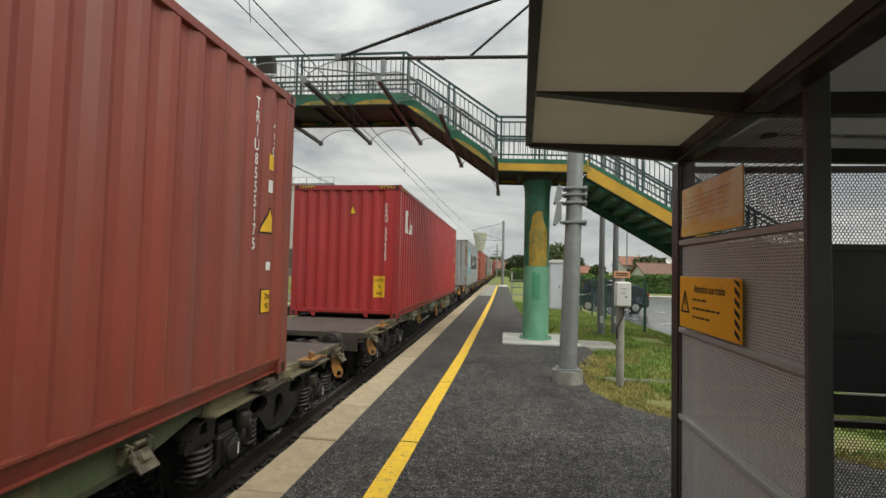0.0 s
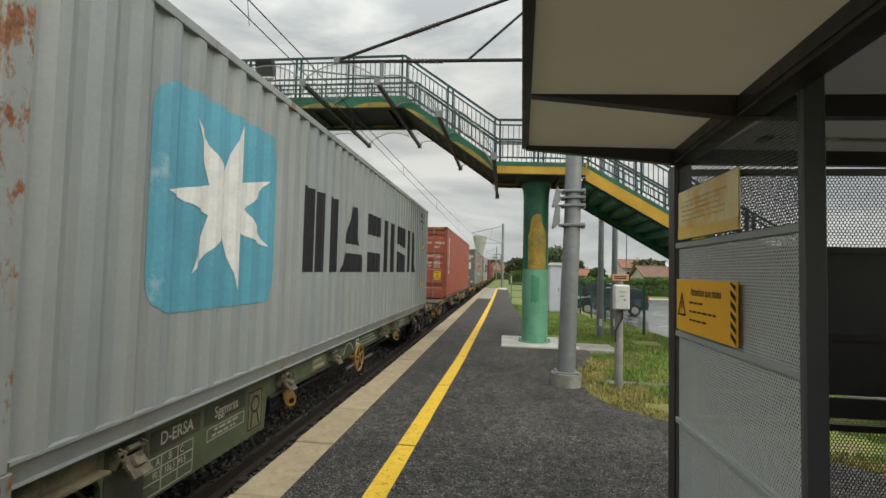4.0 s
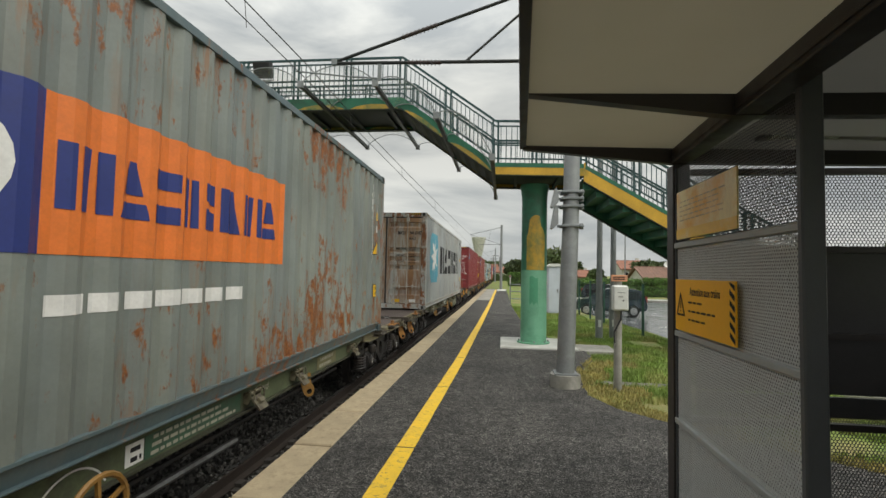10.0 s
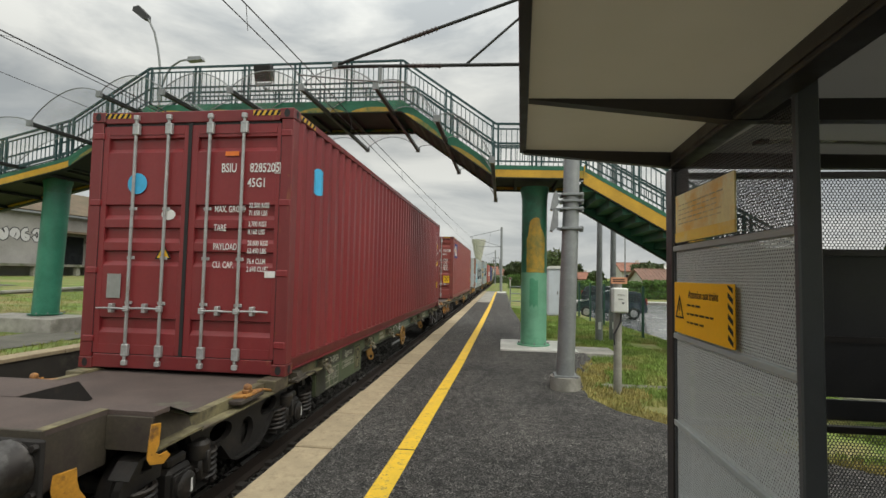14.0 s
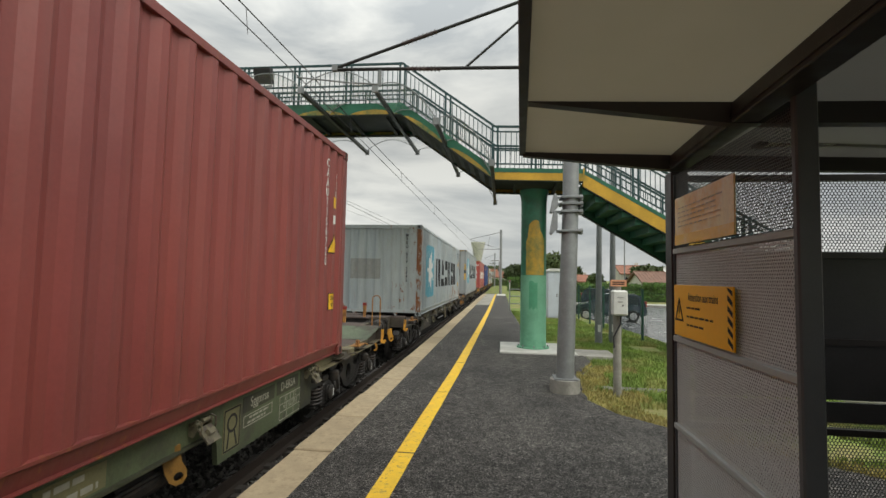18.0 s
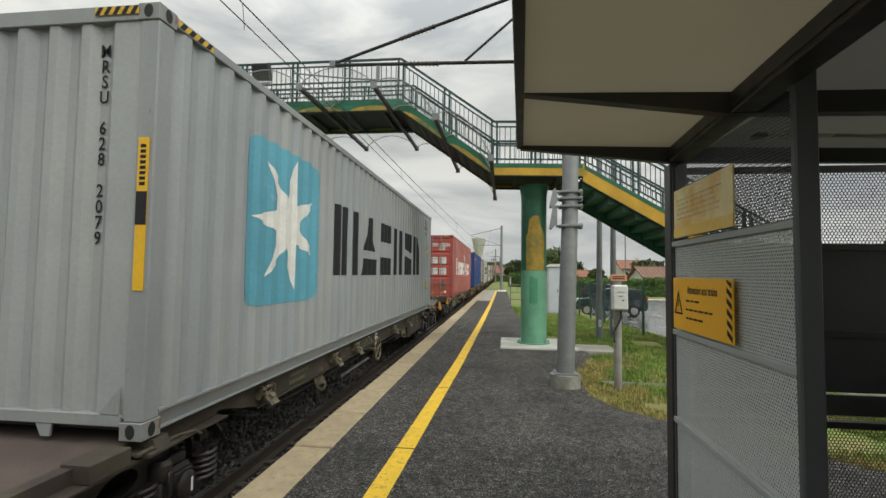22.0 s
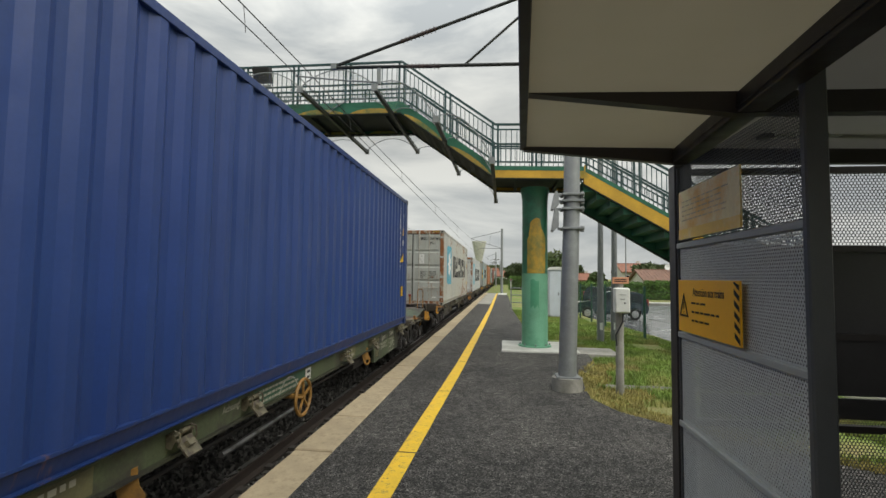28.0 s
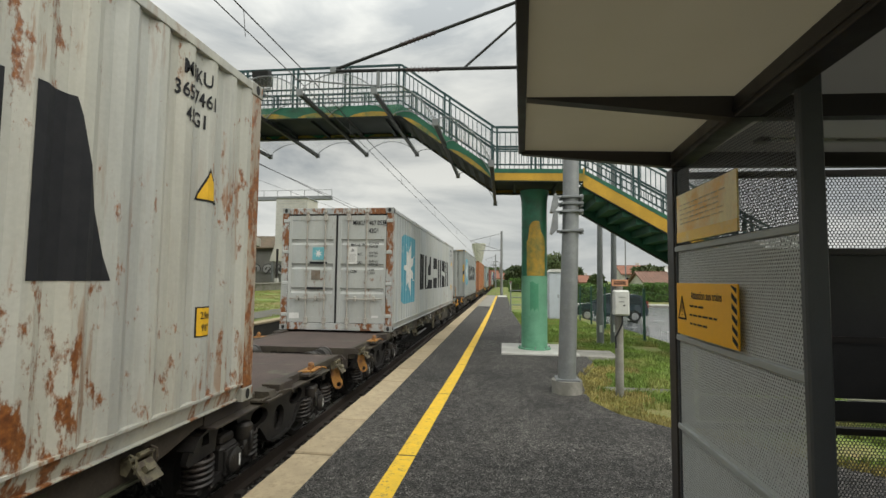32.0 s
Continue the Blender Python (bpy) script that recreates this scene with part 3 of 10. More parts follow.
def perforated(name, color, pitch, hole):
    """Sheet steel with staggered round holes through it."""
    m, nt, p = nodes_of(name)
    small = tex_noise(nt, 40, 3)
    c = ramp(nt, small.outputs["Fac"], 0.3, shade(color, 0.9), 0.7, shade(color, 1.1)).outputs["Color"]
    nt.links.new(c, p.inputs["Base Color"])
    p.inputs["Roughness"].default_value = 0.45
    tc = nt.nodes.new("ShaderNodeTexCoord")
    sx = nt.nodes.new("ShaderNodeSeparateXYZ")
    nt.links.new(tc.outputs["Object"], sx.inputs["Vector"])

    def op(kind, a, b=0.0):
        n = nt.nodes.new("ShaderNodeMath")
        n.operation = kind
        for i, v in enumerate((a, b)):
            if isinstance(v, (int, float)):
                n.inputs[i].default_value = v
            else:
                nt.links.new(v, n.inputs[i])
        return n.outputs[0]
    along = op("ADD", sx.outputs["X"], sx.outputs["Y"])
    rise = pitch * 0.866

    def lattice(off):
        u = op("SUBTRACT", op("FRACT", op("ADD", op("DIVIDE", along, pitch), 100.0 + off)), 0.5)
        v = op("SUBTRACT", op("FRACT", op("ADD", op("DIVIDE", sx.outputs["Z"], rise * 2), 100.0 + off)), 0.5)
        u, v = op("MULTIPLY", u, pitch), op("MULTIPLY", v, rise * 2)
        return op("SQRT", op("ADD", op("MULTIPLY", u, u), op("MULTIPLY", v, v)))
    d = op("MINIMUM", lattice(0.0), lattice(0.5))
    nt.links.new(op("GREATER_THAN", d, hole / 2), p.inputs["Alpha"])
    return m


M["perf"] = perforated("perforated_steel_sheet", (0.56, 0.59, 0.585), 0.0158, 0.0100)
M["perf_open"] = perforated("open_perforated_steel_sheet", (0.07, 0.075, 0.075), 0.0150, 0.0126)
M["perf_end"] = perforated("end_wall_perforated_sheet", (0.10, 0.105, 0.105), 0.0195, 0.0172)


def clear_sheet():
    m, nt, p = nodes_of("clear_polycarbonate")
    p.inputs["Base Color"].default_value = (0.75, 0.78, 0.78, 1)
    p.inputs["Roughness"].default_value = 0.15
    n = tex_noise(nt, 1.5, 4)
    r = ramp(nt, n.outputs["Fac"], 0.3, (0.10,) * 3, 0.7, (0.26,) * 3)
    nt.links.new(r.outputs["Color"], p.inputs["Alpha"])
    return m


M["clear"] = clear_sheet()


def translucent_sheet(name, c0, c1):
    """Twin-wall plastic roof sheet that lets some daylight through."""
    m, nt, p = nodes_of(name)
    n = tex_noise(nt, 1.2, 3)
    c = ramp(nt, n.outputs["Fac"], 0.3, c0, 0.7, c1).outputs["Color"]
    nt.links.new(c, p.inputs["Base Color"])
    p.inputs["Roughness"].default_value = 0.5
    tr = nt.nodes.new("ShaderNodeBsdfTranslucent")
    nt.links.new(c, tr.inputs["Color"])
    mx = nt.nodes.new("ShaderNodeMixShader")
    mx.inputs["Fac"].default_value = 0.12
    out = nt.nodes["Material Output"]
    nt.links.new(p.outputs["BSDF"], mx.inputs[1])
    nt.links.new(tr.outputs["BSDF"], mx.inputs[2])
    nt.links.new(mx.outputs["Shader"], out.inputs["Surface"])
    return m


M["soffit"] = translucent_sheet("beige_roof_sheet", (0.37, 0.335, 0.235), (0.43, 0.39, 0.285))
# same roof sheet, with the weaker light over the seats put into its colour
M["ceiling_shaded"] = translucent_sheet("shaded_roof_sheet", (0.185, 0.178, 0.165), (0.215, 0.206, 0.19))


def car_glass():
    m, nt, p = nodes_of("car_window_glass")
    p.inputs["Base Color"].default_value = (0.015, 0.02, 0.022, 1)
    p.inputs["Roughness"].default_value = 0.05
    p.inputs["IOR"].default_value = 1.5
    return m


M["car_glass"] = car_glass()


# ---- ground: one sheet to the horizon ----
def gz(x, y):
    """Height of the ground."""
    if x > 1.47:
        # the road behind the fence lies lower
        edge = float(np.interp(y, (8.8, 30), (8.45, 6.6)))
        return 0.50 - 0.42 * min(1.0, max(0.0, (x - edge) / 1.4))
    if x > -5.32:
        return -0.16
    if x > -20.0:
        t = (-5.32 - x) / 14.68
        return 0.56 + 0.40 * t * t
    if x > -60:
        return 1.06 + 0.60 * (-20.0 - x) / 40 + 0.008 * max(0, min(60, y - 18))
    return 1.95


def ground():
    xs = [-1600, -500, -160, -90, -60, -45, -32, -24, -20.25, -19.99, -16, -12, -9, -6.5, -5.33, -5.31, -3, 1.46, 1.48, 3, 5, 6.2, 6.6, 7.0, 7.4, 7.8, 8.2, 8.6, 9.0, 9.4, 9.9, 12, 16, 24, 40, 80, 200, 600, 1600]
    ys = [-1600, -300, -80, -20, -6, 0, 4, 8, 12, 16, 20, 26, 34, 44, 60, 90, 140, 240, 500, 1600]
    bm = B()
    grid = [[bm.verts.new((x, y, gz(x, y))) for x in xs] for y in ys]
    for r0, r1 in zip(grid, grid[1:]):
        for i in range(len(xs) - 1):
            bm.faces.new((r0[i], r0[i + 1], r1[i + 1], r1[i]))
    tagged(part("ground", bm, M["grass_ground"], None), "grass and bare earth beside the railway", "ground", kind="structure")


ground()


def yellow_x(y):
    return np.interp(y, (-20, 0, 2.8, 8.4, 16, 25, 52), (2.2, 2.42, 2.472, 2.598, 2.68, 2.74, 2.78))


def platform():
    """Asphalt platform with its kerb stones, yellow line and pale far end."""
    right = [(-30, 9.0), (-2.6, 9.0), (-2.0, 8.2), (3.2, 8.0), (4.2, 6.6), (5.0, 5.6), (5.7, 4.95), (6.3, 4.72), (7.0, 4.75), (8.2, 4.85), (9.6, 5.35), (11.4, 5.3), (12.4, 4.7), (16, 4.2), (24, 4.0), (52, 3.9)]
    bm = B()
    lo, hi = [], []
    for i, (y, x) in enumerate(right):
        hi.append((bm.verts.new((1.885, y, ZP)), bm.verts.new((x, y, ZP))))
        lo.append((bm.verts.new((1.885, y, -0.25)), bm.verts.new((x + 0.03, y, 0.40))))
    for (a, b), (c, d), (e, f), (g, h) in zip(hi, hi[1:], lo, lo[1:]):
        bm.faces.new((a, b, d, c))
        bm.faces.new((b, f, h, d))
        bm.faces.new((a, c, g, e))
    bm.faces.new((hi[0][0], lo[0][0], lo[0][1], hi[0][1]))
    bm.faces.new((hi[-1][0], hi[-1][1], lo[-1][1], lo[-1][0]))
    bmesh.ops.subdivide_edges(bm, edges=[e for e in bm.edges if e.calc_length() > 2 and all(v.co.z == ZP for v in e.verts)], cuts=1)
    plat = tagged(part("platform", bm, M["asphalt"], None), "dark coarse asphalt railway platform", "platform", kind="structure")
    # painted line, in lengths with worn joints
    y = -6.0
    while y < 50:
        n = min(2.45, 50 - y)
        bm = B()
        k = 6
        pts = [(y + n * i / k) for i in range(k + 1)]
        va = [bm.verts.new((yellow_x(t) + 0.006 * noise.noise((t * 3, 1, 0)), t, ZP + 0.004)) for t in pts]
        vb = [bm.verts.new((yellow_x(t) + 0.175 + 0.006 * noise.noise((t * 3, 7, 0)), t, ZP + 0.004)) for t in pts]
        for i in range(k):
            bm.faces.new((va[i], vb[i], vb[i + 1], va[i + 1]))
        part("painted_line", bm, M["yellow_line"], plat, "worn yellow warning line")
        y += n + 0.025
    # pale far end
    bm = B()
    quad(bm, [(1.9, 29.5, ZP + 0.005), (2.72, 29.5, ZP + 0.005), (2.80, 50.5, ZP + 0.005), (1.9, 50.5, ZP + 0.005)])
    part("pale_surface", bm, M["concrete"], plat, "pale concrete strip at the platform's far end")
    bm = B()
    quad(bm, [(2.98, 46.5, ZP + 0.005), (3.88, 46.5, ZP + 0.005), (3.88, 51.5, ZP + 0.005), (2.98, 51.5, ZP + 0.005)])
    part("pale_surface", bm, M["white_patch"], plat)
    # kerb stones
    bm = box(B(), (1.50, 0.006, 0.28), (1.885, 1.094, ZP + 0.004), 0.012)
    me = mesh_of("kerb_stone", bm)
    y = -7.20
    i = 0
    while y < 51:
        m = pose(random.uniform(-0.004, 0.004), y, random.uniform(-0.004, 0.003), 0, random.uniform(-0.3, 0.3), 0)
        shared("kerb_stone", me, M["kerb"], plat, m)
        y += 1.1
    # retaining wall under the kerb
    part("platform_wall", box(B(), (1.62, -7.2, -0.25), (1.86, 51, 0.279)), M["concrete_dark"], plat)


platform()


def far_platform():
    """Kerb and gravel strip across the tracks."""
    # wall face in near-black concrete with slightly paler patches
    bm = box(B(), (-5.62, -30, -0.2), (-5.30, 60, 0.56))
    wall = tagged(part("platform_edge", bm, M["far_edge_dark"], None), "old near-black concrete platform edge across the tracks", "platform", kind="structure")
    me = mesh_of("kerb_stone", box(B(), (-5.66, 0.006, 0.562), (-5.27, 1.494, 0.645), 0.012))
    y = -4.0
    while y < 55:
        shared("kerb_stone", me, M["kerb"], wall, pose(random.uniform(-0.006, 0.006), y, random.uniform(-0.006, 0.006)))
        y += 1.5
    bm = B()
    ys = [-8 + i * 2.2 for i in range(30)]
    a = [bm.verts.new((-6.7 + 0.25 * noise.noise((y, 0, 3)), y, gz(-6.7, y) + 0.02)) for y in ys]
    b = [bm.verts.new((-8.5 + 0.35 * noise.noise((y, 9, 3)), y, gz(-8.5, y) + 0.03)) for y in ys]
    for i in range(len(ys) - 1):
        bm.faces.new((a[i], a[i + 1], b[i + 1], b[i]))
    tagged(part("gravel_path", bm, M["gravel"], None), "worn grey gravel path along the old platform", "path", kind="structure")


far_platform()


def track(cx, name, label, near):
    """Rails on sleepers, with clips."""
    t = thing(name, label, "railway track", (cx, 0, 0), kind="structure")
    prof = [(-0.07, ZR - 0.16), (0.07, ZR - 0.16), (0.07, ZR - 0.145), (0.012, ZR - 0.125), (0.012, ZR - 0.045), (0.036, ZR - 0.035), (0.036, ZR - 0.004), (0.028, ZR), (-0.028, ZR), (-0.036, ZR - 0.004), (-0.036, ZR - 0.035), (-0.012, ZR - 0.045), (-0.012, ZR - 0.125), (-0.07, ZR - 0.145)]
    for sx in (-0.755, 0.755):
        r = part("rail", prism(B(), [(sx + p, q) for p, q in prof], "y", -40, 220), M["rail"], t)
        part("rail_head", box(B(), (sx - 0.026, -40, ZR), (sx + 0.026, 220, ZR + 0.003)), M["rail_head"], r)
    bm = prism(B(), [(-1.15, -0.1), (1.15, -0.1), (1.15, 0.02), (1.0, 0.07), (0.52, 0.075), (0.36, -0.03), (-0.36, -0.03), (-0.52, 0.075), (-1.0, 0.07), (-1.15, 0.02)], "y", -0.13, 0.13)
    for sx in (-0.755, 0.755):
        for e in (-1, 1):
            box(bm, (sx + e * 0.1 - 0.04, -0.05, 0.07), (sx + e * 0.1 + 0.04, 0.05, 0.11))
    me = mesh_of("sleeper", bm)
    y = -8.0
    while y < near:
        shared("sleeper", me, M["sleeper"], t, pose(0, y, 0))
        y += 0.6
    bm = B()
    while y < 150:
        box(bm, (-1.15, y - 0.13, -0.1), (1.15, y + 0.13, 0.07))
        y += 0.6
    tagged(part("sleeper_row", bm, M["sleeper"], t), kind="stuff")


track(0.0, "track_1", "running track with worn steel rails on concrete sleepers", 40)
track(-3.62, "track_2", "second track with dull rails on concrete sleepers", 30)


def ballast():
    """Bed of crushed stone: an uneven sheet with loose stones on it where the camera is near."""
    bm = B()
    xs = np.linspace(-5.33, 1.63, 42)
    ys = list(np.arange(-8, 26, 0.17)) + [30, 40, 60, 100, 220]
    rows = []
    for y in ys:
        row = []
        for x in xs:
            h = ZB + 0.035 * noise.noise((x * 6, y * 6, 0)) + 0.03 * noise.noise((x * 1.5, y * 1.5, 4))
            if -0.68 < x < 0.68 or -4.3 < x < -2.95:
                h -= 0.01
            row.append(bm.verts.new((x, y, h)))
        rows.append(row)
    for a, b in zip(rows, rows[1:]):
        for i in range(len(xs) - 1):
            bm.faces.new((a[i], a[i + 1], b[i + 1], b[i]))
    bed = tagged(part("ballast", bm, M["ballast"], None), "dark crushed stone ballast between rails and platform", "ballast", kind="stuff")
    stone = [Vector(p).normalized() for p in ((1, 1, 1), (1, -1, -1), (-1, 1, -1), (-1, -1, 1), (0.9, 0, 0), (-0.9, 0.2, 0))]
    faces = ((0, 4, 1), (0, 1, 2), (0, 2, 5), (0, 5, 3), (0, 3, 4), (1, 4, 3), (1, 3, 2), (2, 3, 5))
    vs, fs = [], []
    for _ in range(25000):
        x, y = random.uniform(-2.2, 1.52), 1.0 + 15 * random.random() ** 1.5
        s = random.uniform(0.018, 0.042)
        rot = Euler((random.uniform(0, 6.28), random.uniform(0, 6.28), random.uniform(0, 6.28))).to_matrix()
        base = len(vs)
        z = ZB + 0.035 * noise.noise((x * 6, y * 6, 0)) + 0.03 * noise.noise((x * 1.5, y * 1.5, 4)) + s * 0.45
        for p in stone:
            q = rot @ Vector((p.x * s, p.y * s * 0.8, p.z * s * 0.7))
            vs.append((x + q.x, y + q.y, z + q.z))
        fs += [tuple(base + i for i in f) for f in faces]
    me = bpy.data.meshes.new("loose_stones")
    me.from_pydata(vs, [], fs)
    st = part("loose_stones", me, M["ballast_stone"], bed)
    tagged(st, kind="stuff")


def stone_mat():
    m, nt, p = nodes_of("loose_ballast_stone")
    g = nt.nodes.new("ShaderNodeNewGeometry")
    r = ramp(nt, g.outputs["Random Per Island"], 0.0, (0.028, 0.027, 0.026), 1.0, (0.18, 0.174, 0.163))
    nt.links.new(r.outputs["Color"], p.inputs["Base Color"])
    p.inputs["Roughness"].default_value = 0.9
    return m


M["ballast_stone"] = stone_mat()
ballast()


def retaining_wall():
    """Old loading dock edge with a coping, rising slightly along the yard."""
    bm = B()
    pts = [(-30, 0.86), (10, 0.90), (19, 1.02), (30, 1.28), (41, 1.62), (90, 2.0)]
    for (y0, z0), (y1, z1) in zip(pts, pts[1:]):
        v = [bm.verts.new(p) for p in ((-20.25, y0, 0.3), (-20.0, y0, 0.3), (-20.0, y1, 0.3), (-20.25, y1, 0.3), (-20.25, y0, z0), (-20.0, y0, z0), (-20.0, y1, z1), (-20.25, y1, z1))]
        for f in ((4, 5, 6, 7), (1, 2, 6, 5), (3, 0, 4, 7)):
            bm.faces.new([v[i] for i in f])
    wall = tagged(part("retaining_wall", bm, M["concrete_dark"], None), "low stained concrete wall of an old loading dock", "wall", kind="structure")
    bm = B()
    for (y0, z0), (y1, z1) in zip(pts, pts[1:]):
        bar(bm, (-20.12, y0, z0 + 0.05), (-20.12, y1, z1 + 0.05), 0.42, 0.1)
    part("coping", bm, M["concrete"], wall)
    # pale concrete yard strip beyond the wall and grass rising to the warehouse
    bm = B()
    quad(bm, [(-31, -10, gz(-31, 0) + 0.03), (-24.5, -10, gz(-24.5, 0) + 0.03), (-24.5, 24, gz(-24.5, 24) + 0.03), (-31, 24, gz(-31, 24) + 0.03)])
    tagged(part("yard_paving", bm, M["gravel"], None), "pale worn yard paving among the grass", "paving", kind="structure")


retaining_wall()


def road():
    """Wet side road and car park beyond the fence."""
    bm = B()
    quad(bm, [(9.9, 6.0, 0.10), (60, 6.0, 0.10), (60, 20.0, 0.10), (8.95, 20.0, 0.10)])
    quad(bm, [(8.95, 20.0, 0.10), (60, 20.0, 0.10), (60, 30.0, 0.10), (8.1, 30.0, 0.10)])
    quad(bm, [(8.1, 30.0, 0.10), (60, 30.0, 0.10), (60, 42.0, 0.10), (8.3, 42.0, 0.10)])
    r = tagged(part("road", bm, M["asphalt_road"], None), "wet grey asphalt road and parking area", "road", kind="structure")
    part("road_kerb", box(B(), (8.3, 42.0, 0.0), (60, 42.25, 0.24)), M["concrete"], r)
    part("pavement", box(B(), (8.3, 42.25, 0.0), (60, 44.4, 0.22)), M["white_patch"], r)
    for i in range(5):
        y = 10.5 + i * 2.6
        part("bay_line", box(B(), (10.2, y, 0.101), (14.2, y + 0.1, 0.104)), M["white_patch"], r)


road()


def concrete_strip():
    bm = box(B(), (5.15, 7.42, 0.42), (9.5, 7.68, 0.515), 0.01)
    tagged(part("cable_duct_cover", bm, M["concrete_dark"], None), "row of flat concrete cable duct covers in the grass", "paving", kind="structure")


concrete_strip()


def blades(name, label, material, spots, h, spread, seed):
    """Tufts of thin leaves; spots yields places."""
    rnd = random.Random(seed)
    vs, fs = [], []
    for x, y, z, k in spots:
        for _ in range(3):
            a = rnd.uniform(0, math.tau)
            hh = h * k * rnd.uniform(0.5, 1.25)
            px, py = x + rnd.uniform(-spread, spread), y + rnd.uniform(-spread, spread)
            w = 0.006 + 0.009 * rnd.random()
            lean = rnd.uniform(0.1, 0.6) * hh
            c, s = math.cos(a), math.sin(a)
            b = len(vs)
            vs += [(px - s * w, py + c * w, z - 0.01), (px + s * w, py - c * w, z - 0.01), (px + c * lean * 0.4 + s * w * 0.6, py + s * lean * 0.4 - c * w * 0.6, z + hh * 0.6), (px + c * lean, py + s * lean, z + hh)]
            fs += [(b, b + 1, b + 2), (b, b + 2, b + 3)]
    me = bpy.data.meshes.new(name)
    me.from_pydata(vs, [], fs)
    tagged(part(name, me, material, None), label, "grass", kind="stuff")


def grass():
    rnd = random.Random(5)
    near, dry, left = [], [], []
    edge_y, edge_x = (3, 4.2, 5, 5.7, 6.3, 7, 8.2, 9.6, 11.4, 12.4, 16, 24, 40), (8.0, 6.6, 5.6, 4.95, 4.72, 4.75, 4.85, 5.35, 5.3, 4.7, 4.2, 4.0, 3.9)
    for _ in range(42000):
        y = 3.5 + 22 * rnd.random() ** 1.6
        x0 = float(np.interp(y, edge_y, edge_x))
        x = x0 + rnd.random() * (8.6 - x0 if y < 19 else 2.8)
        n = noise.noise((x * 0.9, y * 0.9, 2))
        band = x - x0
        if 7.42 < y < 7.68 and x > 5.15:
            continue
        if band < (0.95 if y < 7.3 else 0.5) + n * 0.7 and y < 9.5:
            dry.append((x, y, 0.50 if x > x0 + 0.05 else 0.58, 0.55 + 0.5 * rnd.random()))
        elif n > -0.32:
            near.append((x, y, gz(x, y), 0.7 + 0.6 * rnd.random()))
    for _ in range(24000):
        x, y = -5.8 - 14 * rnd.random(), 3 + 42 * rnd.random()
        if -8.4 < x < -6.8 and noise.noise((x, y, 8)) < 0.25:
            continue
        if noise.noise((x * 0.4, y * 0.4, 6)) > -0.25:
            left.append((x, y, gz(x, y), 0.8 + 0.6 * rnd.random()))
    blades("green_grass", "rough green grass with small weeds", M["grass"], near, 0.075, 0.05, 1)
    blades("dry_grass", "yellowed dry grass along the platform's edge", M["dry_grass"], dry, 0.075, 0.04, 2)
    blades("yard_grass", "patchy grass on the old yard", M["yard_grass"], left, 0.065, 0.12, 3)


grass()


# ---- footbridge ----
YN, YF = 10.25, 11.95      # faces of the bridge
YM = (YN + YF) / 2


def bridge_line():
    """Fascia's top along the bridge: (x, z)."""
    return [(-13.2, 3.93), (-9.77, 4.72), (-8.15, 5.09), (-7.80, 5.18), (-5.62, 6.49), (1.05, 6.45), (3.29, 4.85), (5.28, 4.80), (9.9, 2.05)]


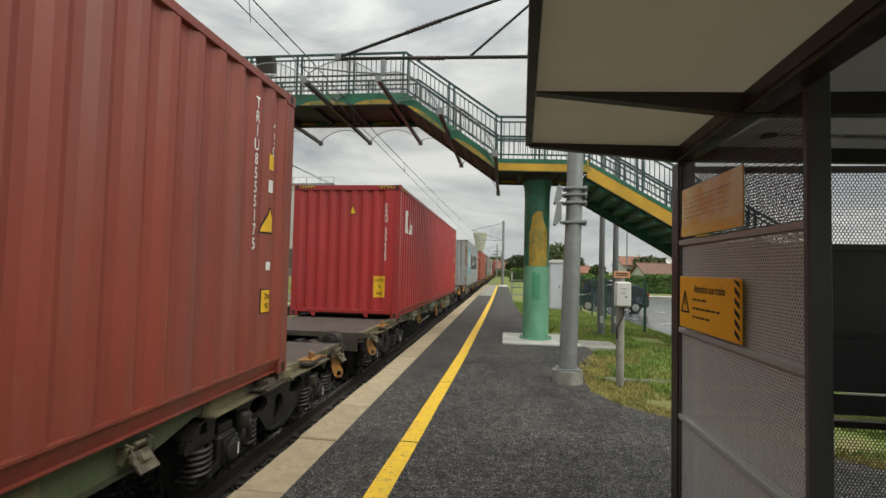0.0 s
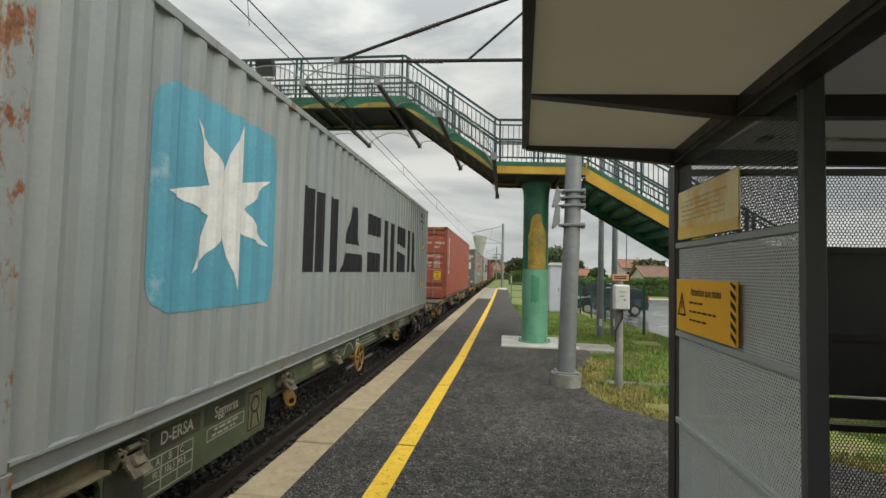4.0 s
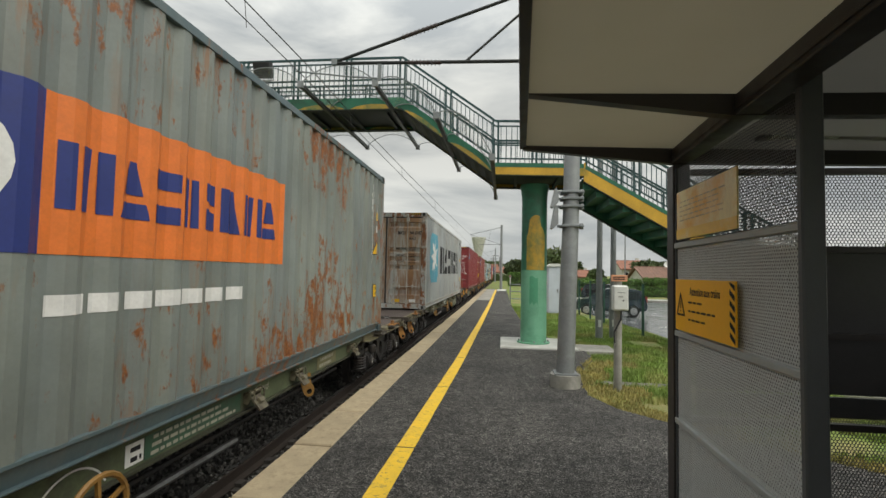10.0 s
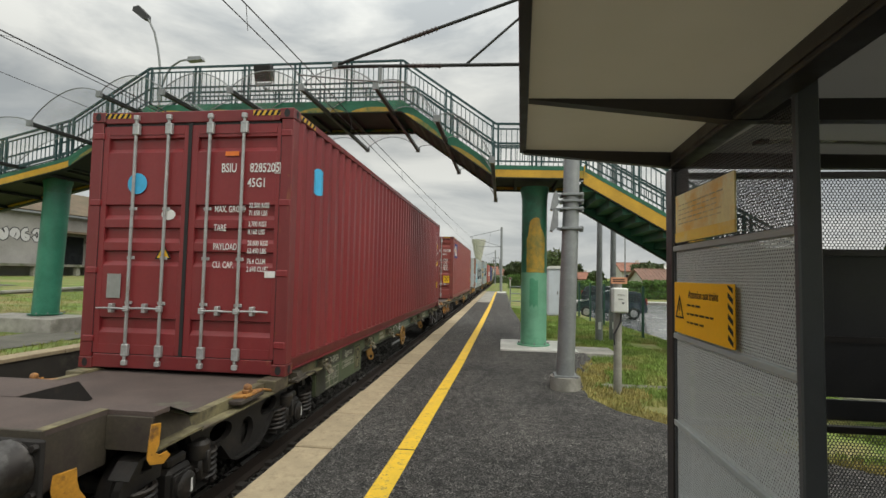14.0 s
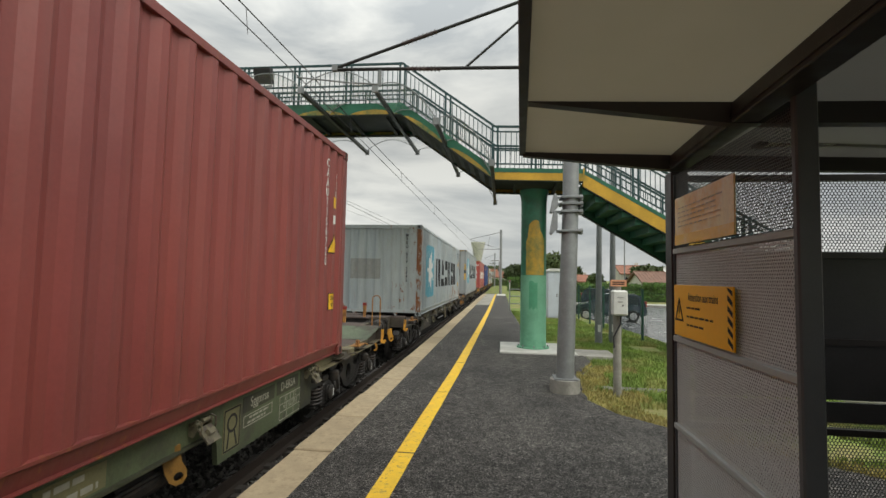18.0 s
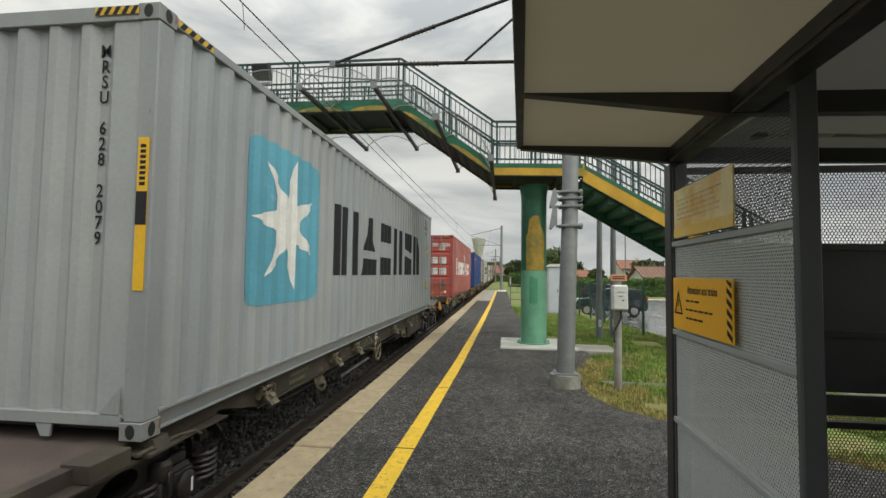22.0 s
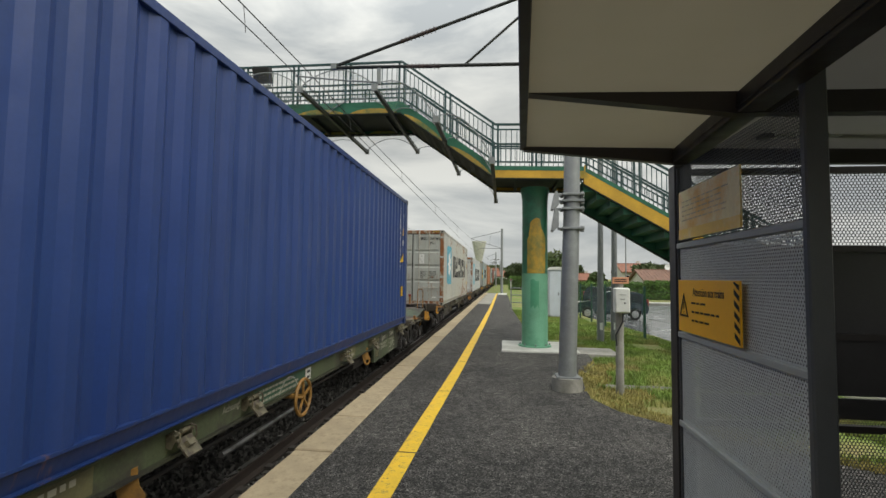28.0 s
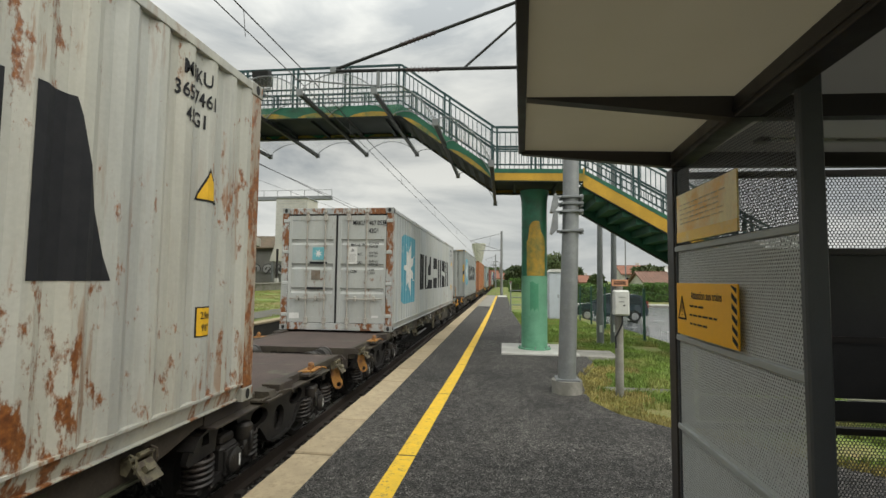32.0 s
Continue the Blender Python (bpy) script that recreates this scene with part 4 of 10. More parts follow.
def footbridge():
    br = thing("footbridge", "green and ochre steel footbridge over the railway", "footbridge", (0, YM, 0))
    y0, y1 = YN - YM, YF - YM
    line = bridge_line()
    rod = mesh_of("baluster", box(B(), (-0.008, -0.008, 0.10), (0.008, 0.008, 0.86)))
    names = ("landing", "landing", "landing", "upper_flight", "deck", "upper_flight", "landing", "lower_flight")
    for i, ((xa, za), (xb, zb)) in enumerate(zip(line, line[1:])):
        flight = "flight" in names[i]
        h = 0.40 if names[i] == "lower_flight" else 0.28
        for side, ya in (("near", y0), ("far", y1 - 0.06)):
            if names[i] == "lower_flight" and side == "far":
                h = 0.66
            # fascia girder: upper green band, lower ochre band
            bm = prism(B(), [(xa, za), (xb, zb), (xb, zb - 0.10), (xa, za - 0.10)], "y", ya, ya + 0.06)
            part("fascia_band", bm, M["green"], br)
            bm = prism(B(), [(xa, za - 0.10), (xb, zb - 0.10), (xb, zb - h), (xa, za - h)], "y", ya + 0.004, ya + 0.056)
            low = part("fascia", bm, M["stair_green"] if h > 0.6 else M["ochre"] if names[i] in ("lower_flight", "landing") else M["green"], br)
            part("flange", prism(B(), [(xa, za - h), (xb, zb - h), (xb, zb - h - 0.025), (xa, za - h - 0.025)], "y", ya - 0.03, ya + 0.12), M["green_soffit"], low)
            if names[i] in ("deck", "upper_flight"):
                # arched ochre fields between the arms
                n = 5 if names[i] == "deck" else 2
                for k in range(n):
                    t0, t1 = (k + 0.06) / n, (k + 0.94) / n
                    pts = []
                    for j in range(11):
                        t = t0 + (t1 - t0) * j / 10
                        pts.append((xa + (xb - xa) * t, za + (zb - za) * t - h + 0.012 + 0.115 * math.sin(math.pi * j / 10) ** 0.7))
                    base = [(xa + (xb - xa) * t1, za + (zb - za) * t1 - h + 0.006), (xa + (xb - xa) * t0, za + (zb - za) * t0 - h + 0.006)]
                    part("painted_arch", prism(B(), pts + base, "y", ya - 0.004, ya + 0.064), M["ochre_faded"], low, "faded ochre arch painted on the girder")
        # floor
        if flight:
            n = max(3, round(abs(zb - za) / 0.175))
            for k in range(n):
                t = (k + 0.5) / n
                x, z = xa + (xb - xa) * t, (za if za < zb else zb) + abs(zb - za) * ((k + (1 if zb > za else 0)) / n if zb > za else (n - k - 1) / n) - (0.14 if names[i] == "lower_flight" else 0.06)
                w = abs(xb - xa) / n
                drop = 0.26 if names[i] == "lower_flight" else 0.08
                bm = box(B(), (x - w / 2, y0 + 0.06, z - drop), (x + w / 2 + 0.02, y1 - 0.06, z))
                # steps take the greens with shade coloured in
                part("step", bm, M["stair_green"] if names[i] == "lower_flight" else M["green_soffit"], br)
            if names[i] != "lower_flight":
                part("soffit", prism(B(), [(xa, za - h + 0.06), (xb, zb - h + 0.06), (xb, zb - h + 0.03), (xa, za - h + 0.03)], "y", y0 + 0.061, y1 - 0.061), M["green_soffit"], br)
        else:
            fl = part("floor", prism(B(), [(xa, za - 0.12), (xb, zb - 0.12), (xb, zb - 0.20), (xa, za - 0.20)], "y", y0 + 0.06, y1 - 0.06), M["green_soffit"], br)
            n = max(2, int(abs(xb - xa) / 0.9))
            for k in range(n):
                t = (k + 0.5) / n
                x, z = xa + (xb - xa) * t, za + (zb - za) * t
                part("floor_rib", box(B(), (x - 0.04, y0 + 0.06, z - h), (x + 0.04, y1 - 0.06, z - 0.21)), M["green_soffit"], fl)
        # railings on both sides
        length = math.hypot(xb - xa, zb - za)
        for ya in (y0 + 0.03, y1 - 0.03):
            rl = part("top_rail", bar(B(), (xa, ya, za + 0.98), (xb, ya, zb + 0.98), 0.05, 0.045), M["green_rail"], br)
            part("mid_rail", bar(B(), (xa, ya, za + 0.86), (xb, ya, zb + 0.86), 0.03, 0.03), M["green_rail"], rl)
            part("hand_rail", bar(B(), (xa, ya + 0.07 * (1 if ya < 0 else -1), za + 0.48), (xb, ya + 0.07 * (1 if ya < 0 else -1), zb + 0.48), 0.035, 0.035), M["green_rail"], rl)
            part("bottom_rail", bar(B(), (xa, ya, za + 0.10), (xb, ya, zb + 0.10), 0.03, 0.03), M["green_rail"], rl)
            n = max(1, round(length / 1.25))
            for k in range(n + 1):
                t = k / n
                for off in (-0.06, 0.06):
                    x, z = xa + (xb - xa) * t, za + (zb - za) * t
                    if not (min(xa, xb) - 0.01 <= x + off <= max(xa, xb) + 0.01):
                        continue
                    zz = z + (zb - za) / (xb - xa) * off
                    part("post", box(B(), (x + off - 0.022, ya - 0.022, zz - 0.05), (x + off + 0.022, ya + 0.022, zz + 0.98)), M["green_rail"], br)
                if k < n:
                    m = max(2, round(length / n / 0.125))
                    for j in range(1, m):
                        tt = (k + j / m) / n
                        x, z = xa + (xb - xa) * tt, za + (zb - za) * tt
                        shared("baluster", rod, M["green_rail"], br, pose(x, ya, z))
    # pillars with heads
    for x, zb, zt in ((4.25, 0.642, 4.40), (-9.0, 0.98, 4.70)):
        bm = pipe(B(), [(x - (0.10 if x < 0 else 0), 0, zb), (x + (0.05 if x < 0 else 0), 0, zt - 0.30)], 0.305, 28)
        col = part("pillar", bm, M["green"] if x > 0 else M["pillar_green"], br, smooth=True)
        if x > 0:
            part("paint_band", pipe(B(), [(x, 0, zb + 0.02), (x, 0, 2.38)], 0.309, 28), M["green_mint"], col, "fresh mint green paint on the pillar's lower half", True)
            pts = []
            for k in range(13):
                a = radians(-128 + 86 * k / 12)
                pts.append(a)
            bm = B()
            lo = [bm.verts.new((x + 0.312 * math.cos(a), 0.312 * math.sin(a), 2.385)) for a in pts]
            hi = [bm.verts.new((x + 0.312 * math.cos(a), 0.312 * math.sin(a), 3.25 + 0.45 * math.sin(math.pi * (k + 1) / 14) ** 0.6 - 0.2 * (k > 8) - 0.25 * (k < 2))) for k, a in enumerate(pts)]
            for k in range(12):
                bm.faces.new((lo[k], lo[k + 1], hi[k + 1], hi[k]))
            part("ochre_patch", bm, M["ochre_faded"], col, "ochre paint patch on the pillar", True)
            bm = B()
            pts = [radians(-112 + 36 * k / 6) for k in range(7)]
            lo = [bm.verts.new((x + 0.316 * math.cos(a), 0.316 * math.sin(a), 1.55 + 0.04 * (k % 3))) for k, a in enumerate(pts)]
            hi = [bm.verts.new((x + 0.316 * math.cos(a), 0.316 * math.sin(a), 2.22 + 0.03 * math.sin(k))) for k, a in enumerate(pts)]
            for k in range(6):
                bm.faces.new((lo[k], lo[k + 1], hi[k + 1], hi[k]))
            part("overpaint_patch", bm, mat("overpainted_green", (0.075, 0.30, 0.17), 0.6, 0, 0.15, 3, 40, 0.1), col, "darker green overpainted patch", True)
        else:
            bm = B()
            pts = [radians(-205 + 30 * k / 5) for k in range(6)]
            lo = [bm.verts.new((x + 0.312 * math.cos(a), 0.312 * math.sin(a), 2.6)) for a in pts]
            hi = [bm.verts.new((x + 0.312 * math.cos(a), 0.312 * math.sin(a), 4.2)) for a in pts]
            for k in range(5):
                bm.faces.new((lo[k], lo[k + 1], hi[k + 1], hi[k]))
            part("ochre_patch", bm, M["ochre_faded"], col, "", True)
        part("pillar_head", lathe(B(), [(0.308, zt - 0.34), (0.31, zt - 0.22), (0.33, zt - 0.08), (0.35, zt - 0.02), (0.35, zt + 0.06)], 28, Matrix.Translation((x + (0.05 if x < 0 else 0), 0, 0))), M["green"], col, "", True)
        part("base_flange", pipe(B(), [(x - (0.10 if x < 0 else 0), 0, zb - 0.002), (x - (0.10 if x < 0 else 0), 0, zb + 0.03)], 0.39, 24), M["green_mint"] if x > 0 else M["green"], col)
        for k in range(8):
            a = k * math.tau / 8
            part("anchor_bolt", pipe(B(), [(x + 0.35 * math.cos(a), 0.35 * math.sin(a), zb + 0.03), (x + 0.35 * math.cos(a), 0.35 * math.sin(a), zb + 0.075)], 0.016, 6), M["galv_dark"], col)
    # arms under the deck and their clear vaulted screens
    ya, yb = 8.61 - YM, 13.59 - YM
    arms = [(-9.30, 4.92), (-7.15, 5.52), (-5.45, 6.14), (-3.93, 6.14), (-2.35, 6.14), (-0.75, 6.14), (0.85, 6.12), (2.13, 5.42), (3.26, 4.56)]
    for k, (x, z) in enumerate(arms):
        a = part("screen_arm", box(B(), (x - 0.04, ya, z - 0.045), (x + 0.04, yb, z + 0.045), 0.006), M["dark_arm"], br)
        for e in (ya, yb):
            part("arm_cap", box(B(), (x - 0.06, e - 0.03, z - 0.06), (x + 0.06, e + 0.03, z + 0.075)), M["galv_dark"], a)
    for (xa, za), (xb, zb) in zip(arms, arms[1:]):
        for s0, s1 in ((ya + 0.02, y0 - 0.035), (y1 + 0.035, yb - 0.02)):
            bm = B()
            n, rise = 12, 0.36
            rowa, rowb = [], []
            for j in range(n + 1):
                t = j / n
                p = (xa + (xb - xa) * t, za + (zb - za) * t + 0.05 + rise * math.sin(math.pi * t) ** 0.8)
                rowa.append(bm.verts.new((p[0], s0, p[1])))
                rowb.append(bm.verts.new((p[0], s1, p[1])))
            for j in range(n):
                bm.faces.new((rowa[j], rowa[j + 1], rowb[j + 1], rowb[j]))
            sh = part("clear_screen", bm, M["clear"], br, "clear vaulted plastic screen")
            sh.visible_shadow = False
            for s in (s0, s1):
                pts = [(xa + (xb - xa) * j / n, s, za + (zb - za) * j / n + 0.05 + rise * math.sin(math.pi * j / n) ** 0.8) for j in range(n + 1)]
                part("edge_wire", pipe(B(), pts, 0.012, 5), M["galv_dark"], sh)
    # stair landing bracket
    for x in (5.30,):
        part("joint_plate", box(B(), (x - 0.015, y0 - 0.012, 4.42), (x + 0.015, y0 - 0.001, 4.82)), M["ochre"], br)
    return br


bridge = footbridge()


def slab(name, a, b, label):
    return tagged(part(name, box(B(), a, b, 0.015), M["white_patch"] if a[0] > 0 else M["concrete"], None), label, "footing", kind="structure")


slab("pillar_footing", (3.46, 10.25, 0.40), (5.19, 11.95, 0.64), "pale concrete footing under the bridge pillar")
slab("pillar_footing", (-10.6, 10.2, 0.50), (-7.95, 11.5, 0.955), "worn concrete block footing under the far bridge pillar")
bm = box(B(), (5.12, 10.30, 0.42), (6.05, 11.3, 0.605), 0.01)
tagged(part("stair_footing", bm, M["concrete"], None), "flat concrete slab at the foot of the stairs", "footing", kind="structure")


def floodlight():
    f = thing("floodlight", "black square floodlight fixed to the bridge railing", "floodlight", (-2.36, 10.05, 7.08))
    part("housing", prism(B(), [(-0.06, -0.17), (-0.16, 0.20), (0.02, 0.24), (0.08, -0.12)], "x", -0.21, 0.21), M["cable"], f)
    part("glass", prism(B(), [(-0.080, -0.13), (-0.161, 0.17), (-0.157, 0.17), (-0.076, -0.13)], "x", -0.18, 0.18), M["tyre"], f)
    part("bracket", bar(bar(B(), (-0.2, 0.0, -0.22), (0.2, 0.0, -0.22), 0.04, 0.05), (0, 0, -0.30), (0, 0.18, -0.30), 0.05, 0.05), M["galv"], f)
    part("bracket_leg", bar(bar(B(), (-0.2, 0, -0.22), (-0.2, 0, -0.05), 0.02, 0.04), (0.2, 0, -0.22), (0.2, 0, -0.05), 0.02, 0.04), M["galv"], f)


floodlight()

# ---- waiting shelter ----
XS = 4.5


def shelter():
    s = thing("waiting_shelter", "anthracite steel waiting shelter with perforated panels", "shelter", (XS, 0.0, ZP))
    z = lambda v: v - ZP
    H = 2.364
    # posts of the front plane
    for ya, yb, xa, w in ((1.074, 1.106, 0.0, 0.078), (2.31, 2.42, 0.0, 0.10), (-2.05, -1.93, 0.0, 0.12)):
        p = part("post", box(B(), (xa, ya, 0.0), (w, yb, H + (0.072 if 1 < ya < 2 else 0.0)), 0.006), M["near_black"] if ya > 2 else M["post_grey"], s)
        part("base_plate", box(B(), (-0.04, ya - 0.04, 0.0), (w + 0.04, yb + 0.04, 0.012)), M["post_grey"], p)
    # cross rails and perforated panels between the posts
    for zz in (1.447, 1.955, 2.47):
        part("cross_rail", box(B(), (0.004, 1.09, z(zz) - 0.016), (0.05, 2.31, z(zz) + 0.016), 0.004), M["rail_grey"], s)
    levels = [0.66, 1.447, 1.955, 2.47, 2.95]
    for k, (za, zb) in enumerate(zip(levels, levels[1:])):
        me = box(B(), (0.020, 1.092, z(za) + 0.018), (0.0216, 2.308, z(zb) - 0.018))
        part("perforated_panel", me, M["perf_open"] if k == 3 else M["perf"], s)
        for ye in (1.09, 2.296):
            part("panel_edge", box(B(), (0.010, ye, z(za) + 0.014), (0.034, ye + 0.014, z(zb) - 0.014)), M["post_grey"], s)
    # header beam and roof, turned slightly against the wall; the sheet falls towards the header
    turn = Matrix.Translation((0, 2.3, 0)) @ Matrix.Rotation(radians(-3.0), 4, "Z") @ Matrix.Translation((0, -2.3, 0))

    def roof_part(name, bm, material, label=""):
        for v in bm.verts:
            if v.co.x < -0.8:
                v.co.x += 0.017 + 0.0145 * (2.225 - v.co.y)
        bmesh.ops.transform(bm, matrix=turn, verts=bm.verts)
        return part(name, bm, material, s, label)
    roof_part("header_beam", box(B(), (-0.03, -2.6, 2.352), (0.075, 2.27, 2.438), 0.004), M["near_black"])
    roof_part("header_lip", box(B(), (-0.036, -2.6, 2.372), (-0.0305, 2.27, 2.384), 0.001), M["near_black"])
    xl, xr, yl, yr = -0.91, 1.95, -2.7, 2.225
    top = lambda x: 2.440 - 0.047 * x if x < 0 else 2.440 - 0.038 * x
    bm = B()
    quad(bm, [(xl, yl, top(xl)), (-0.005, yl, top(-0.005)), (-0.005, yr, top(-0.005)), (xl, yr, top(xl))])
    roof_part("roof_panel", bm, M["soffit"], "beige translucent roof sheet")
    # inner half of the roof sheet, darkened in colour to read as shaded
    roof_part("ceiling_panel", quad(B(), [(-0.004, yl, top(0)), (xr - 0.02, yl, top(xr)), (xr - 0.02, yr, top(xr)), (-0.004, yr, top(0))]), M["ceiling_shaded"], "roof sheet over the seats, coloured darker for shade")
    roof_part("front_gutter", box(B(), (xl - 0.022, yl, top(xl) - 0.012), (xl + 0.018, yr + 0.05, top(xl) + 0.09), 0.004), M["near_black"])
    roof_part("verge", prism(B(), [(xl, top(xl) - 0.022), (-0.02, 2.35), (0.09, 2.35), (xr, top(xr) - 0.07), (xr, top(xr) + 0.07), (xl, top(xl) + 0.08)], "y", yr + 0.001, yr + 0.05), M["near_black"])
    for yy in (1.385, 0.03, -1.32):
        roof_part("roof_rib", prism(B(), [(xl + 0.019, top(xl) - 0.006), (-0.035, 2.350), (xr, top(xr) - 0.085), (xr, top(xr) - 0.002), (0, top(0) - 0.002), (xl + 0.019, top(xl) - 0.002)], "y", yy - 0.028, yy + 0.028), M["near_black"])
    # back wall
    for yy in (-2.0, 0.25, 2.34):
        part("back_post", box(B(), (1.55, yy - 0.04, 0.0), (1.63, yy + 0.04, 2.34), 0.005), M["near_black"], s)
    for zz in (0.42, 0.50, 0.98, 1.40, 1.86, 2.24):
        part("back_rail", box(B(), (1.555, -2.6, zz - 0.022), (1.60, 2.34, zz + 0.022)), M["near_black"], s)
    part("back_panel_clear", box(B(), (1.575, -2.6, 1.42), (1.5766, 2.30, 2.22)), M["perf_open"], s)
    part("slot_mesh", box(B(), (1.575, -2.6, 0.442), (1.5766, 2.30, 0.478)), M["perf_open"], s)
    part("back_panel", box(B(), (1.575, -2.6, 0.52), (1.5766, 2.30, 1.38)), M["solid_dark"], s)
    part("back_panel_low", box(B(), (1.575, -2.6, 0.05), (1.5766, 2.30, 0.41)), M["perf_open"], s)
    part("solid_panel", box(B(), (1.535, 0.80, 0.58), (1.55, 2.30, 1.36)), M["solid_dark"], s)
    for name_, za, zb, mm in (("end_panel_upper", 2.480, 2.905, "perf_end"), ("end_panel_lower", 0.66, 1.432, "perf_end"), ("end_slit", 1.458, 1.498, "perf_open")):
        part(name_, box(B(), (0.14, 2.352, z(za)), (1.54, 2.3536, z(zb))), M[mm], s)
    for za, zb in ((1.97, 2.452), (1.625, 1.95), (1.495, 1.612)):
        part("solid_panel", box(B(), (0.14, 2.345, z(za)), (1.54, 2.36, z(zb)), 0.003), M["solid_dark"], s)
    part("end_header", box(B(), (0.11, 2.32, z(2.985)), (1.55, 2.385, z(3.10)), 0.004), M["near_black"], s)
    for zz in (0.845, 1.358, 1.862, 2.322):
        part("end_rail", box(B(), (0.11, 2.33, zz - 0.018), (1.55, 2.375, zz + 0.018)), M["near_black"], s)
    # light strip under the roof
    lt = part("light_strip", box(B(), (0.35, 1.92, 2.413), (1.50, 1.98, 2.458), 0.01), M["white_plastic"], s, "unlit tubular light fitting")
    part("end_cap", box(B(), (0.30, 1.915, 2.408), (0.35, 1.985, 2.463)), M["near_black"], lt)
    # bench
    bn = part("bench_seat", box(B(), (1.15, -1.6, 0.42), (1.52, 1.7, 0.46), 0.008), M["near_black"], s)
    for yy in (-1.4, 0.0, 1.5):
        part("bench_leg", box(B(), (1.20, yy - 0.025, 0.0), (1.48, yy + 0.025, 0.42)), M["near_black"], s)
    part("seat_edge", box(B(), (1.135, -1.6, 0.40), (1.149, 1.7, 0.462)), M["post_grey"], bn)
    return s


shelter()


def lettering(body, size, at, rot, material, parent, align="CENTER", squeeze=1.0, name="lettering"):
    """Flat words on a face: at, and the turn in degrees."""
    me = text_mesh(body, size, align, squeeze)
    ob = part(name, me, material, parent)
    ob.matrix_basis = pose(*at, *rot)
    return ob


def signs():
    """Two notices on the panel: a bleached poster above, a yellow warning below. The face looks towards the platform."""
    s = thing("warning_sign", "yellow warning notice with black writing and hazard stripes", "sign", (XS - 0.012, 1.52, 1.985))
    w, h = 0.72, 0.287
    part("board", box(B(), (0, 0, 0), (0.008, w, h), 0.002), M["sign_yellow"], s)
    f = -0.0025
    # the reader faces +x: left on the board is the far end
    rot = (90, 0, -90)
    lettering("Attention aux trains", 0.060, (f, 0.325, 0.222), rot, M["ink_olive"], s, "CENTER", 0.74)
    tri = plate([[(-0.062, -0.055), (0.062, -0.055), (0, 0.075)], [(-0.045, -0.045), (0.045, -0.045), (0, 0.051)]], 0.001, pose(f, 0.635, 0.14, *rot))
    part("warning_triangle", tri, M["ink_black"], s)
    part("exclamation_mark", box(box(B(), (f - 0.0005, 0.632, 0.125), (f + 0.0005, 0.638, 0.165)), (f - 0.0005, 0.632, 0.108), (f + 0.0005, 0.638, 0.114)), M["ink_black"], s)
    for zz, ws in ((0.165, (0.05, 0.035, 0.06)), (0.118, (0.03, 0.05, 0.04, 0.06, 0.04, 0.035)), (0.072, (0.03, 0.04, 0.05, 0.05))):
        y = 0.525
        for k in ws:
            part("text_bar", box(B(), (f - 0.0005, y - k, zz - 0.005), (f + 0.0005, y, zz + 0.005)), M["ink_olive"], s)
            y -= k + 0.014
    for k in range(6):
        bm = B()
        z0 = 0.008 + k * 0.047
        v = [bm.verts.new(q) for q in ((f, 0.004, z0), (f, 0.052, z0 + 0.03), (f, 0.052, min(h - 0.004, z0 + 0.055)), (f, 0.004, z0 + 0.025))]
        bm.faces.new(v)
        part("hazard_stripe", bm, M["ink_black"], s)
    p = thing("information_poster", "sun-bleached cream and orange notice behind glass", "sign", (XS - 0.012, 1.50, 2.50))
    part("board", box(B(), (0, 0, 0), (0.008, 0.715, 0.272), 0.002), M["sign_cream"], p)
    part("orange_foot", box(B(), (-0.002, 0.0, 0.0), (-0.0005, 0.715, 0.055)), M["poster_yellow"], p)
    faded = mat("faded_print", (0.60, 0.46, 0.24), 0.5)
    for k in range(5):
        y = 0.66
        rnd = random.Random(k)
        while y > 0.16:
            n = rnd.uniform(0.03, 0.075)
            part("text_bar", box(B(), (-0.0032, y - n, 0.10 + k * 0.026), (-0.0026, y, 0.106 + k * 0.026)), faded, p)
            y -= n + 0.014


signs()


# ---- containers ----
L, W2 = 12.192, 1.219
CACHE = {}


def cached(key, make, smooth=False):
    if key not in CACHE:
        CACHE[key] = mesh_of(key, make(), smooth)
    return CACHE[key]


PITCH, DEEP = 0.2785, 0.036


def corr(u):
    """Depth of the side's folds at u along it, and the fold lines."""
    t = (u % PITCH) / PITCH
    if t < 0.26:
        return 0.0
    if t < 0.5:
        return DEEP * (t - 0.26) / 0.24
    if t < 0.76:
        return DEEP
    return DEEP * (1 - (t - 0.76) / 0.24)


def folds(a, b):
    out, k = [], math.floor(a / PITCH)
    while k * PITCH < b:
        out += [v for v in (k * PITCH, (k + 0.26) * PITCH, (k + 0.5) * PITCH, (k + 0.76) * PITCH) if a < v < b]
        k += 1
    return out


def side_panel(h):
    us = [0.15] + folds(0.16, L - 0.16) + [L - 0.15]
    bm = B()
    lo = [bm.verts.new((W2 - 0.012 - corr(u), u, 0.16)) for u in us]
    hi = [bm.verts.new((W2 - 0.012 - corr(u), u, h - 0.075)) for u in us]
    for i in range(len(us) - 1):
        bm.faces.new((lo[i], lo[i + 1], hi[i + 1], hi[i]))
    return bm


